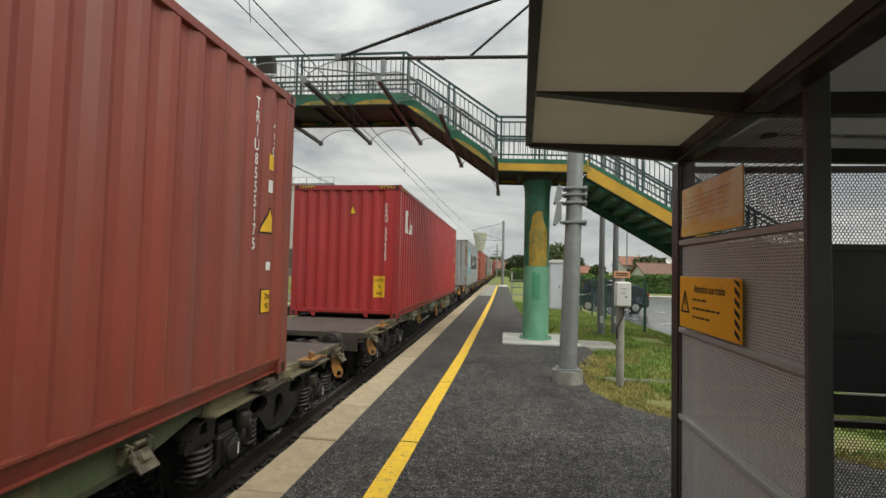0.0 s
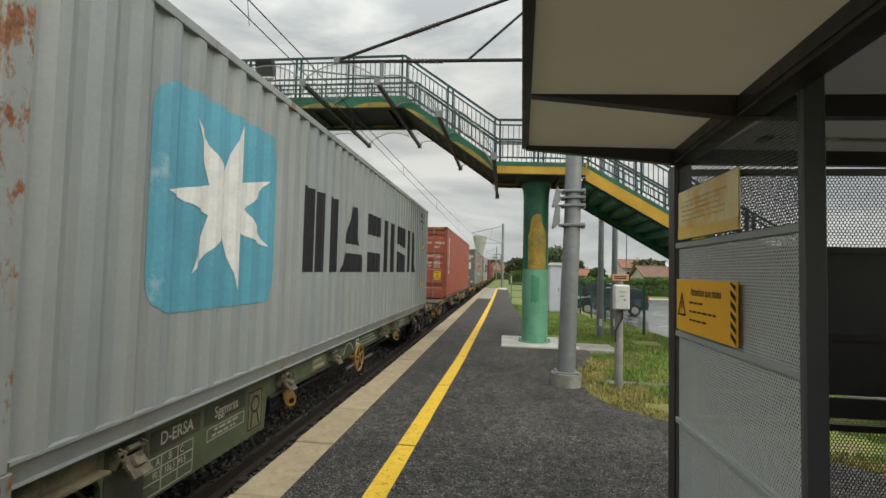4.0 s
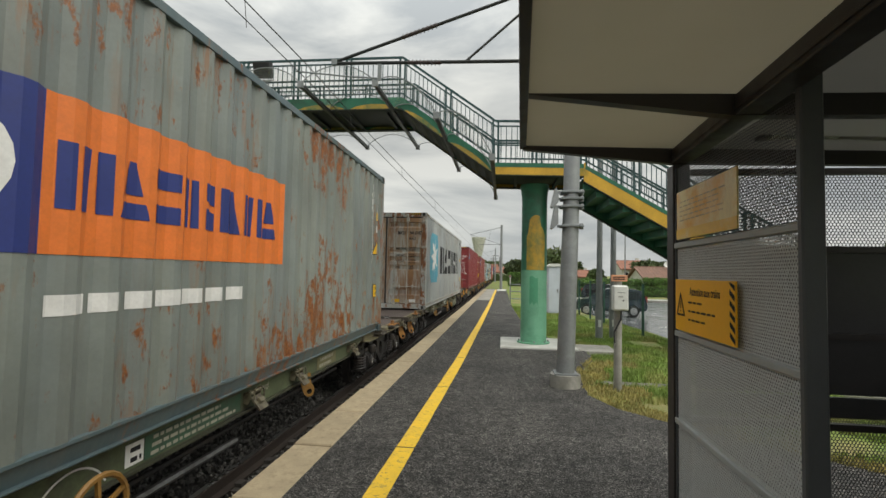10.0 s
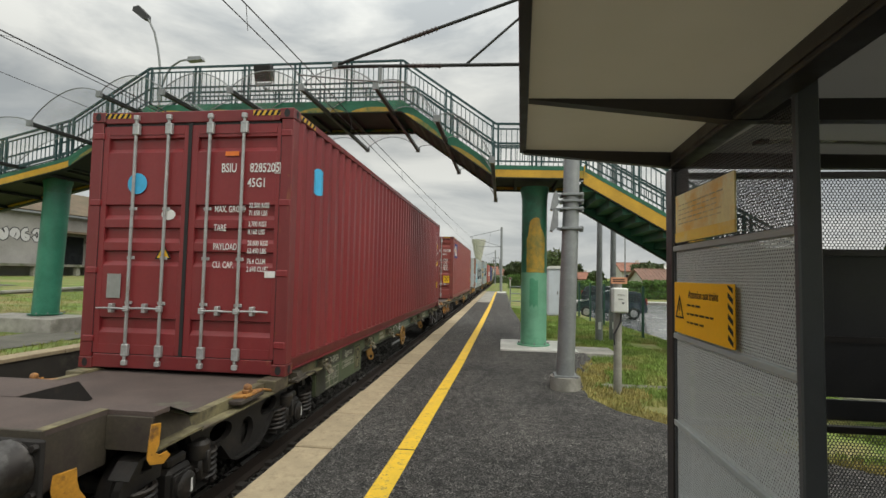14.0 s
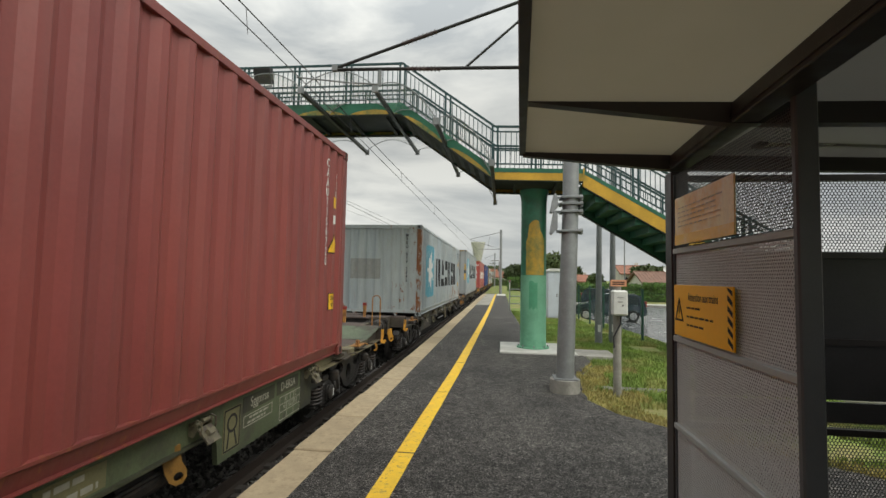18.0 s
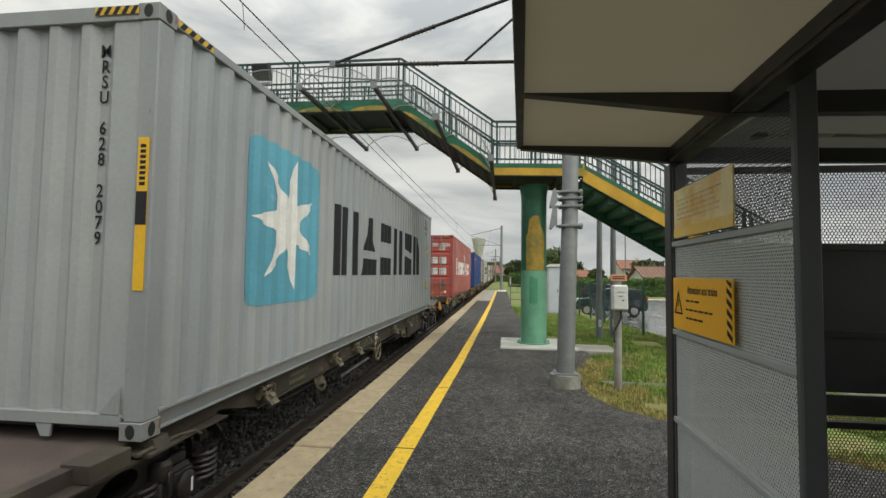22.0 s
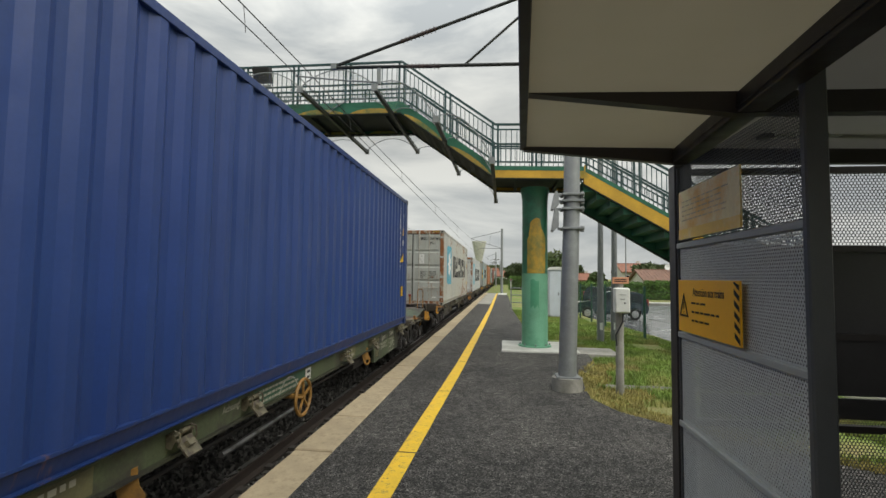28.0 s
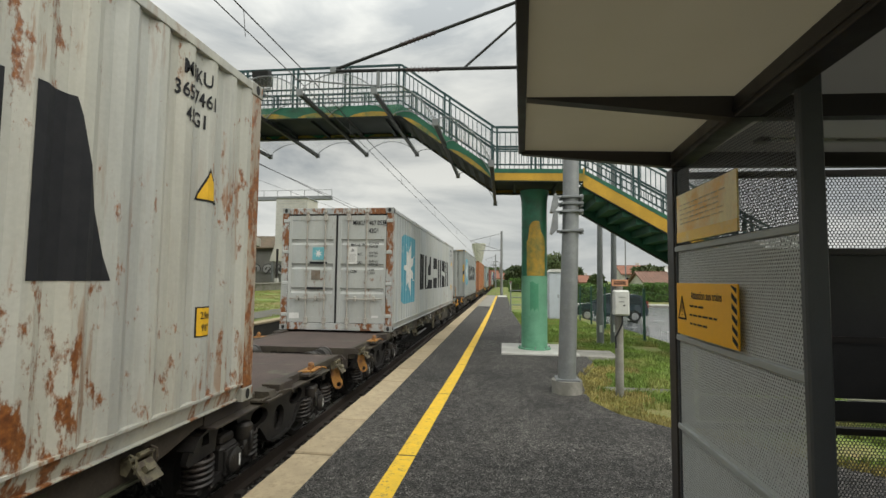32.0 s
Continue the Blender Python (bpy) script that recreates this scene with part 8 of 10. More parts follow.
def wagon(outer_front, wheelsets):
    """One unit of a permanently coupled pair; the outer end has buffers, the inner end a bar."""
    w = thing("flat_wagon", "olive and brown container flat wagon with bogies and buffers" if outer_front else "olive and brown container flat wagon coupled by a bar", "wagon", (0, 0, 0), "wagons of the train")
    my = (lambda y: y) if outer_front else (lambda y: L - y)
    bx = lambda a, b, bev=0.0: box(B(), (a[0], my(a[1]), a[2]), (b[0], my(b[1]), b[2]), bev)
    px = lambda prof, x0, x1: prism(B(), [(my(y), z) for y, z in prof], "x", x0, x1)
    DZ = 1.145
    ob, ib = -0.66, L + 0.47
    o0, i1 = -2.60, L + 2.25
    outer_end(w, outer_front, my, px, o0)
    # deck
    part("deck_plate", bx((-1.0, -1.52, DZ - 0.03), (1.0, i1 - 0.03, DZ - 0.003)), M["wagon_deck"], w, "brown anti-slip deck plate")
    part("centre_sill", bx((-0.28, o0 + 0.3, 0.70), (0.28, i1 - 0.2, DZ - 0.032)), M["wagon_dark"], w)
    bm = B()
    for y in (2.6, 4.4, 6.1, 7.8, 9.6):
        box(bm, (-1.02, my(y - 0.06), 0.85), (1.02, my(y + 0.06), DZ - 0.033))
    part("cross_members", bm, M["wagon_dark"], w)
    for sx in (-1, 1):
        for y0, y1 in ((-1.60, 0.90), (L - 0.95, i1 - 0.03)):
            s = part("side_sill", bx((sx * 1.045, y0, 1.058), (sx * 1.085, y1, DZ - 0.001)), M["wagon_sill"], w, "faded olive side sill")
            part("edge_strip", bx((sx * 1.001, y0, DZ - 0.03), (sx * 1.086, y1, DZ + 0.003)), M["wagon_sill"], s, "pale dusty edge of the deck")
            shelf = (y0, y1 - 0.62) if y0 > 1 else (y0, y1)
            part("shelf", bx((sx * 1.03, shelf[0], 1.043), (sx * 1.19, shelf[1], 1.057)), M["wagon_sill"], s)
            for ya in ((-0.28,) if y0 < 0 else (L + 0.28,)):
                part("lock_seat", bx((sx * 1.0, ya - 0.15, 1.058), (sx * 1.20, ya + 0.15, 1.172), 0.006), M["wagon_sill"], s, "worn olive seat block")
        # arch over the bogie, deep plate behind it, shallow sill from there on
        prof = [(0.66, DZ), (0.66, 1.09), (0.80, 1.07), (0.90, 1.02), (0.95, 0.93), (0.96, 0.66), (2.96, 0.64), (3.0, 0.94), (L - 1.60, 0.95), (L - 1.35, 1.00), (L - 1.05, 1.075), (L - 0.70, 1.085), (L - 0.70, DZ)]
        s = part("middle_sill", px(prof, sx * 1.03, sx * 1.075), M["wagon_green"], w, "olive green middle sill")
        part("sill_flange", bx((sx * 1.0, 3.01, 0.928), (sx * 1.11, L - 1.62, 0.949)), M["wagon_mid"], s)
        part("sill_seam", bx((sx * 1.076, 0.97, 0.66), (sx * 1.082, 1.30, DZ - 0.01)), M["wagon_mid"], s)
        # container spigots and locks
        for y in (-0.84, L + 1.11):
            shared("lock_pin", cached("lock_pin", lock_pin), M["orange_paint"], w, pose(sx * 1.13, my(y), 1.135, 0, 0, 0 if sx > 0 else 180))
            part("pin_shelf", bx((sx * 1.0865, y - 0.24, 1.10), (sx * 1.21, y + 0.16, 1.132), 0.004), M["wagon_end"], w)
        for y in (0.09, L - 0.09):
            shared("lock_bracket", cached("lock_bracket", lock_bracket), M["wagon_end"], w, pose(sx * 1.14, my(y), 1.12, 0, 0, 0 if sx > 0 else 180))
        for y in (1.10, 3.28, 4.80, L - 4.7, L - 3.7, L - 1.7, i1 - 0.30)[0 if sx > 0 else 6:]:
            shared("lock_flap", cached("lock_flap", lock_flap), M["lock_olive"], w, pose(sx * (1.10 if y < L else 1.13), my(y), 1.09, 0, 0, 0 if sx > 0 else 180) @ Matrix.Scale(0.72, 4))
        for y in (i1 - 0.30, 3.52, 8.9):
            part("lifting_eye", eye_at(sx * (1.15 if y > L else 1.06), my(y), 0.99 if y > L else 0.97, sx, y < L - 4), M["orange_paint"] if y > L else M["wheel_yellow"], w, "orange lifting eye")
        part("corner_gusset", px([(i1 - 0.70, 1.055), (i1 - 0.03, 1.055), (i1 - 0.03, 0.98), (i1 - 0.40, 0.92), (i1 - 0.55, 0.98)], sx * 1.0, sx * 1.03), M["wagon_end"], w)
        # handbrake wheel and its arrow
        wheel = B()
        n = 22
        cy, cz, r = 5.6, 0.90, 0.20
        pipe(wheel, [(sx * 1.25, cy + r * math.cos(k * math.tau / n), cz + r * math.sin(k * math.tau / n)) for k in range(n + 1)], 0.019, 6, False)
        for k in range(5):
            a = k * math.tau / 5 + 0.4
            bar(wheel, (sx * 1.25, cy, cz), (sx * 1.25, cy + r * math.cos(a), cz + r * math.sin(a)), 0.022, 0.022, (1, 0, 0))
        pipe(wheel, [(sx * 1.0, cy, cz), (sx * 1.27, cy, cz)], 0.03, 8)
        part("handbrake_wheel", wheel, M["wheel_yellow"], w, "worn yellow handbrake wheel")
        if sx > 0:
            bm = B()
            pts = arc(cy, 0.86, 0.255, 25, 155, 12)
            for (ya, za), (yb, zb) in zip(pts, pts[1:]):
                bar(bm, (sx * 1.0765, ya, za), (sx * 1.0765, yb, zb), 0.003, 0.012, (0, 0, 1))
            part("turning_arrow", bm, M["ink_white"], w)
            # markings on the sill
            for p0, p1, z0, pm, rows in ((4.15, 4.62, 0.965, "wagon_olive", 2), (6.15, 7.35, 0.965, "panel_green", 3), (9.2, 9.9, 0.965, "wagon_olive", 2)):
                pan = part("data_panel", bx((sx * 1.0755, p0, z0), (sx * 1.078, p1, DZ - 0.02)), M[pm], w, "painted data panel with pale markings")
                ya, yb = sorted((my(p0), my(p1)))
                tagged(part("writing", text_lines(ya, yb, z0, DZ - 0.02, rows, sx * 1.0785, int(p0 * 100)), M["ink_dusty"], pan), kind="stuff")
            plate_marks(w, my, bx)
            pl = part("plate", bx((sx * 1.0755, 5.98, 0.975), (sx * 1.079, 6.12 + 0.02, 1.12)), M["ink_white"], w)
            part("writing", text_lines(*sorted((my(5.99), my(6.13))), 0.98, 1.11, 2, sx * 1.0795, 4), M["ink_black"], pl)
            words = lettering("Achtung!", 0.085, (sx * 1.0795, my(7.75), 1.085), (90, 0, 90 if sx > 0 else -90), M["ink_dusty"], w, "CENTER", 0.9)
        part("air_pipe", pipe(B(), [(sx * 0.98, my(3.3), 0.80), (sx * 0.98, my(L - 2.0), 0.80)], 0.02, 6), M["wagon_dark"], w)
        # inner buffers
        part("inner_buffer", lathe(B(), [(0.15, 0.0), (0.15, 0.03), (0.13, 0.035), (0.13, 0.20), (0.14, 0.205), (0.14, 0.225), (0.09, 0.23), (0.09, 0.26)], 20, pose(sx * 0.60, my(i1), 1.02, -90 if outer_front else 90, 0, 0)), M["buffer_steel"], w, "short inner buffer barrel", True)
    # inner end beam: wide chamfered lip above, narrower plate below, slot in the middle
    bm = B()
    for poly in ([(-1.0, 0.83), (-0.30, 0.83), (-0.30, 1.06), (-1.17, 1.06), (-1.0, 1.055)], [(0.30, 0.83), (1.0, 0.83), (1.0, 1.055), (1.17, 1.06), (0.30, 1.06)], [(-1.17, 1.0605), (1.17, 1.0605), (1.19, 1.09), (1.13, DZ + 0.002), (-1.13, DZ + 0.002), (-1.19, 1.09)]):
        prism(bm, poly, "y", my(i1 - 0.03), my(i1))
    part("inner_headstock", bm, M["wagon_end"], w, "browned end beam with chamfered corners")
    part("slot_back", bx((-0.30, i1 - 0.30, 0.83), (0.30, i1 - 0.27, 1.06)), M["wagon_dark"], w)
    # draw gear
    e = -1 if outer_front else 1
    q = my(o0)
    d = part("coupling", pipe(pipe(B(), [(-0.05, q - e * 0.2, 1.06), (-0.05, q + e * 0.60, 1.00)], 0.035, 8), [(0.06, q - e * 0.2, 1.06), (0.06, q + e * 0.60, 1.00)], 0.035, 8), M["steel_worn"], w, "greased screw coupling")
    part("coupling_nut", box(B(), (-0.12, q + e * 0.22, 0.97), (0.12, q + e * 0.36, 1.08), 0.02), M["wagon_dark"], d)
    part("brake_hose", pipe(B(), [(0.35, q, 1.0), (0.36, q + e * 0.25, 0.75), (0.33, q + e * 0.5, 0.70), (0.30, q + e * 0.60, 0.85)], 0.03, 8), M["cable"], w)
    part("coupling_bar", pipe(B(), [(0, my(i1 - 0.28), 0.95), (0, my(i1 + 0.22), 0.95)], 0.07, 10), M["wagon_dark"], w)
    for y in (ob, ib):
        bogie(w, my(y), wheelsets)
    part("brake_cylinder", pipe(B(), [(0.86, my(3.25), 0.76), (0.86, my(3.95), 0.76)], 0.13, 14), M["wagon_dark"], w)
    part("air_tank", pipe(B(), [(0.50, my(4.9), 0.66), (0.50, my(5.35), 0.66)], 0.17, 14), M["wagon_dark"], w, "", True)
    part("brake_rod", pipe(B(), [(0.9, my(6.0), 0.62), (0.9, my(7.6), 0.60)], 0.03, 6), M["steel_worn"], w)
    return w


def bm_plate(x, y, z, e):
    loop = [(0.24 * math.copysign(abs(math.cos(a)) ** 0.45, math.cos(a)), 0.17 * math.copysign(abs(math.sin(a)) ** 0.45, math.sin(a))) for a in [k * math.tau / 24 for k in range(24)]]
    return prism(B(), [(x + p, z + q) for p, q in loop], "y", y, y + e * 0.04)


WAGONS, WHEELS = [], []
BROWNED = {"faded_olive_wagon_paint": "wagon_end", "dull_green_wagon_paint": "wagon_brown", "dusty_olive_panel": "wagon_mid", "dusty_pale_stencil": "ink_sooty", "yellow_safety_paint": "lock_olive", "worn_yellow_wheel_paint": "lock_olive", "sea_green_data_panel": "wagon_mid"}
# how far each wagon stands ahead of or behind its load
SLIP = {0: -0.25, 1: 0.13, 2: -0.11, 3: 0.08, 4: 0.22, 5: 0.06, 6: 0.26, 7: 0.21, 8: 0.07, 9: 0.08, 10: 0.14, 11: 0.70, 12: 0.45, 13: 0.1}


def rake():
    wa, wb = [], []
    first = {True: wagon(True, wa), False: wagon(False, wb)}
    used = set()
    for k, (y, c) in enumerate(FLEET):
        outer = k % 2 == 0
        if outer not in used:
            used.add(outer)
            o = first[outer]
        else:
            o = copy_thing(first[outer], pose(0, 0, 0))
        if k in (8, 9) or k > 11:
            for p in o.children_recursive:
                swap = BROWNED.get(p.data.materials[0].name)
                if swap:
                    p.material_slots[0].link = "OBJECT"
                    p.material_slots[0].material = M[swap]
        WAGONS.append((y + SLIP.get(k, 0.1), o))
        WHEELS.extend([p for p in o.children_recursive if p.name.startswith("wheelset")])


rake()


# ---- overhead line ----
def catenary_mast(x, y, z, top, reach, r=0.135, near=False):
    t = thing("catenary_mast", "grey galvanised overhead line mast with a cantilever", "mast", (x, y, z), "overhead line masts")
    pole = part("pole", pipe(B(), [(0, 0, 0.16 if near else 0), (0.07 if near else 0, 0, 2.6), (0.13 if near else 0, 0, top - z)], r, 24, True, r * 0.82), M["galv"], t, "", True)
    if near:
        part("foot", pipe(B(), [(0, 0, -0.12), (0, 0, 0.19)], 0.225, 28), M["concrete"], t, "round concrete foot", True)
        part("base_plate", box(B(), (-0.17, -0.17, 0.192), (0.17, 0.17, 0.215)), M["galv_dark"], t)
    ins = lambda bm, p, q: [lathe(bm, [(0.02, -0.012), (0.048, -0.004), (0.048, 0.004), (0.02, 0.012)], 10, Matrix.Translation(Vector(p).lerp(Vector(q), (k + 0.5) / 9)) @ (Vector(q) - Vector(p)).to_track_quat("Z", "Y").to_matrix().to_4x4()) for k in range(9)]
    dz = lambda v: v - z
    if near:
        a0, a1 = (0.66 - x, 0, dz(5.73)), (0, 0, dz(5.64))
        part("lower_tube", pipe(B(), [a0, a1], 0.03, 8), M["dark_arm"], t)
        b0, b1 = (0.70 - x, 0, dz(5.76)), (0, 0, dz(6.98))
        part("upper_tube", pipe(B(), [b0, b1], 0.027, 8), M["dark_arm"], t)
        part("strut", pipe(B(), [(2.84 - x, 0, dz(5.67)), (0, 0, dz(7.06))], 0.02, 6), M["dark_arm"], t)
        for p, q in (((1.9 - x, 0, dz(5.70)), (2.46 - x, 0, dz(5.68))), ((1.80 - x, 0, dz(6.12)), (2.39 - x, 0, dz(6.31)))):
            bm = pipe(B(), [p, q], 0.032, 8)
            ins(bm, p, q)
            part("insulator", bm, M["insulator"], t, "ribbed brown insulator")
        part("drop_bracket", box(B(), (1.42 - x, -0.02, dz(5.42)), (1.47 - x, 0.02, dz(5.70))), M["galv_dark"], t)
        part("steady_arm", pipe(B(), [(1.46 - x, 0, dz(5.45)), (0.9 - x, 0, dz(5.50)), (0.0 - x, 0, dz(5.62))], 0.014, 6), M["galv_dark"], t)
        part("wire_clamp", box(B(), (0.62 - x, -0.03, dz(5.70)), (0.72 - x, 0.03, dz(5.80)), 0.006), M["galv_dark"], t)
    else:
        part("upper_tube", pipe(B(), [(-reach, 0, dz(6.48)), (0, 0, dz(7.3))], 0.03, 6), M["galv_dark"], t)
        part("lower_tube", pipe(B(), [(-reach + 1.0, 0, dz(5.42)), (0, 0, dz(5.42))], 0.03, 6), M["galv_dark"], t)
        part("strut", pipe(B(), [(-reach, 0, dz(6.48)), (0, 0, dz(5.42))], 0.025, 6), M["galv_dark"], t)
        part("drop_wire", pipe(B(), [(-reach * 0.35, 0, dz(7.0)), (-reach * 0.42, 0, dz(5.42))], 0.012, 5), M["galv_dark"], t)
    return t


mast = catenary_mast(4.45, 6.78, ZP, 7.6, 4.4, 0.135, True)


def mast_fittings():
    """Loudspeakers and clamps on the near mast."""
    f = thing("mast_loudspeaker", "grey loudspeaker horns clamped to the overhead line mast", "loudspeaker", (4.53, 6.78, 3.05))
    for k, z in enumerate((0.50, 0.40, 0.28, -0.02)):
        bm = box(B(), (-0.165, -0.15, z - 0.018), (0.165, 0.15, z + 0.018), 0.006)
        c = part("clamp", bm, M["galv_dark"], f)
        part("clamp_bolt", box(B(), (0.12, -0.06, z - 0.045), (0.175, 0.02, z + 0.045), 0.008), M["galv"], c)
        part("clamp_arm", box(B(), (-0.22, -0.04, z - 0.02), (-0.165, 0.0, z + 0.02)), M["galv_dark"], c)
    for za, zb in ((0.26, 0.56), (-0.07, 0.30)):
        part("horn", prism(B(), [(-0.21, za + 0.08), (-0.21, zb - 0.08), (-0.24, zb), (-0.265, zb - 0.02), (-0.32, za + 0.02), (-0.29, za)], "y", -0.12, 0.06), M["galv"], f)


mast_fittings()
catenary_mast(3.36, 51.0, 0.5, 7.55, 3.4, 0.15)
catenary_mast(2.0, 100.0, 0.5, 7.6, 2.2, 0.15)
catenary_mast(2.6, 150.0, 0.5, 7.6, 2.6, 0.15)
catenary_mast(-6.6, 62.0, 0.6, 7.6, -3.0, 0.15)


def wires():
    def wire(name, label, pts, r):
        tagged(part(name, pipe(B(), pts, r, 5), M["cable"], None), label, "wire", "overhead wires")
    wire("contact_wire", "straight copper contact wire over the track", [(-0.10, -12, 5.60), (0.05, 6.78, 5.61), (-0.12, 51, 5.45), (0.1, 100, 5.45), (0, 200, 5.45)], 0.008)
    wire("messenger_wire", "dark messenger wire above the contact wire", [(-0.25, -20, 6.55), (-0.17, 2, 6.02), (-0.05, 7.3, 5.97), (-0.11, 11.2, 5.97), (-0.11, 18, 6.0), (-0.05, 30, 6.1), (0, 51, 6.45), (0, 75, 6.1), (0, 100, 6.45), (0, 200, 6.4)], 0.010)
    for y in (5.3, 9.9, 15.6, 24.0, 36.0):
        zt = float(np.interp(y, (2, 7.3, 11.2, 18, 30, 51), (6.02, 5.97, 5.97, 6.0, 6.1, 6.45)))
        zb = float(np.interp(y, (-12, 6.78, 51), (5.60, 5.61, 5.45)))
        wire("dropper_wire", "thin dropper between the overhead wires", [(-0.09, y, zt), (-0.06, y + 0.02, zb)], 0.005)
    wire("contact_wire", "contact wire over the second track", [(-3.50, -10, 5.62), (-3.58, 10, 5.60), (-3.7, 62, 5.5), (-3.6, 200, 5.5)], 0.011)
    wire("messenger_wire", "messenger wire over the second track", [(-3.80, -10, 5.66), (-3.86, 10, 5.66), (-3.7, 62, 6.4), (-3.6, 200, 6.3)], 0.008)
    wire("feeder_wire", "thin feeder wire beyond the tracks", [(-5.2, -10, 5.65), (-5.05, 10, 5.6), (-5.4, 62, 6.8), (-5, 200, 7)], 0.006)
    for y in (5.2, 9.6, 17.0):
        wire("dropper_wire", "thin dropper over the second track", [(-3.85, y, 5.67), (-3.56, y, 5.60)], 0.004)


wires()


# ---- beside the platform ----
def box_post():
    p = thing("meter_post", "round post with a white meter box and orange plate", "post", (5.28, 7.05, 0.5))
    part("post", pipe(B(), [(0, 0, 0), (0, 0, 1.80)], 0.062, 16), M["concrete"], p, "", True)
    part("cable", pipe(B(), [(-0.06, -0.06, 0.75), (-0.066, -0.06, 0.92), (0.03, -0.085, 1.12), (0.035, -0.085, 1.26)], 0.014, 6), M["cable"], p)
    b = part("meter_box", box(B(), (-0.115, -0.20, 1.255), (0.115, -0.065, 1.64), 0.02), M["white_plastic"], p, "white plastic meter box")
    part("box_lid", box(B(), (-0.10, -0.212, 1.275), (0.10, -0.199, 1.625), 0.005), M["white_plastic"], b)
    part("vent_slot", box(B(), (-0.05, -0.2165, 1.53), (0.05, -0.2125, 1.54)), M["decal_grey"], b)
    part("lock", box(B(), (0.02, -0.2165, 1.40), (0.045, -0.2125, 1.42)), M["ink_black"], b)
    part("name_plate", box(B(), (-0.04, -0.2165, 1.46), (0.03, -0.2125, 1.475)), M["decal_grey"], b)
    o = part("orange_plate", box(B(), (-0.12, -0.085, 1.70), (0.125, -0.075, 1.80), 0.003), M["faded_orange"], p, "faded orange plate with small dark writing")
    for z in (1.735, 1.765):
        part("text_bar", box(B(), (-0.09, -0.0875, z - 0.008), (0.09, -0.0855, z + 0.008)), M["ink_black"], o)


box_post()


def light_pole(x, y, label, top, arm):
    p = thing("street_lamp", label, "street lamp", (x, y, 0.5), "station lamp posts")
    part("pole", pipe(B(), [(0, 0, 0), (0, 0, 0.9)], 0.10, 14), M["galv_dark"], p, "", True)
    part("upper_pole", pipe(B(), [(0, 0, 0.9), (0.05, 0, top)], 0.085, 14, True, 0.05), M["galv_dark"], p, "", True)
    part("base_plate", box(B(), (-0.16, -0.16, -0.02), (0.16, 0.16, 0.02)), M["galv_dark"], p)
    part("hatch", box(B(), (-0.04, -0.105, 0.35), (0.04, -0.098, 0.55)), M["white_plastic"], p)
    part("arm", pipe(B(), [(0.05, 0, top), (0.1, 0, top + 0.25), (arm, 0, top + 0.4)], 0.04, 8), M["galv_dark"], p)
    part("lantern", prism(B(), [(arm, top + 0.34), (arm + 0.55, top + 0.42), (arm + 0.5, top + 0.52), (arm, top + 0.46)], "y", -0.13, 0.13), M["galv_dark"], p)


light_pole(6.20, 13.2, "tall grey lamp post beside the stairs", 8.2, 0.9)
light_pole(6.62, 13.4, "slender grey lamp post behind the meter post", 8.6, -0.9)


def yard_lamp():
    p = thing("street_lamp", "tall grey column with two curved lamp arms", "street lamp", (-11.42, 17.9, gz(-11.42, 17.9)), "station lamp posts")
    bm = B()
    box(bm, (-0.11, -0.10, 0), (-0.09, 0.10, 7.0))
    box(bm, (0.09, -0.10, 0), (0.11, 0.10, 7.0))
    box(bm, (-0.089, -0.012, 0), (0.089, 0.012, 7.0))
    part("column", bm, M["galv"], p, "open steel column")
    part("upper_column", pipe(B(), [(0, 0, 6.9), (0.0, 0, 9.3)], 0.06, 10), M["galv_dark"], p, "", True)
    part("arm", pipe(B(), [(0, 0, 9.2), (-0.02, 0, 10.0), (-0.09, 0, 10.7), (-0.22, 0, 11.4), (-0.42, 0, 12.1), (-0.78, 0, 12.72)], 0.045, 8), M["galv_dark"], p)
    part("lantern", prism(B(), [(-0.72, 12.60), (-0.98, 12.68), (-1.42, 13.02), (-1.40, 13.20), (-1.15, 13.26), (-0.74, 12.86)], "y", -0.14, 0.14), M["cable"], p, "dark lamp head")
    part("arm", pipe(B(), [(0, 0, 9.1), (0.08, 0, 9.6), (0.25, 0, 10.1), (0.52, 0, 10.5), (0.88, 0, 10.72), (1.32, 0, 10.78)], 0.04, 8), M["galv_dark"], p)
    part("lantern", prism(B(), [(1.28, 10.66), (1.98, 10.70), (1.92, 10.84), (1.34, 10.84)], "y", -0.14, 0.14), M["galv"], p, "pale grey lamp head")


yard_lamp()


def cabinet():
    c = thing("utility_cabinet", "pale blue-grey metal utility cabinet", "cabinet", (5.55, 21.2, 0.5))
    part("body", box(B(), (0, 0, 0.06), (0.95, 0.8, 2.15), 0.02), M["white_metal"], c)
    part("plinth", box(B(), (-0.03, -0.03, 0), (0.98, 0.83, 0.06)), M["concrete"], c)
    part("roof", prism(B(), [(-0.06, 2.15), (1.01, 2.15), (0.9, 2.28), (0.1, 2.28)], "y", -0.06, 0.86), M["white_plastic"], c)
    for x in (0.02, 0.49):
        d = part("door", box(B(), (x, -0.015, 0.12), (x + 0.44, -0.001, 2.08), 0.004), M["white_metal"], c)
        part("handle", box(B(), (x + 0.36, -0.04, 1.0), (x + 0.40, -0.016, 1.15)), M["galv_dark"], d)


cabinet()


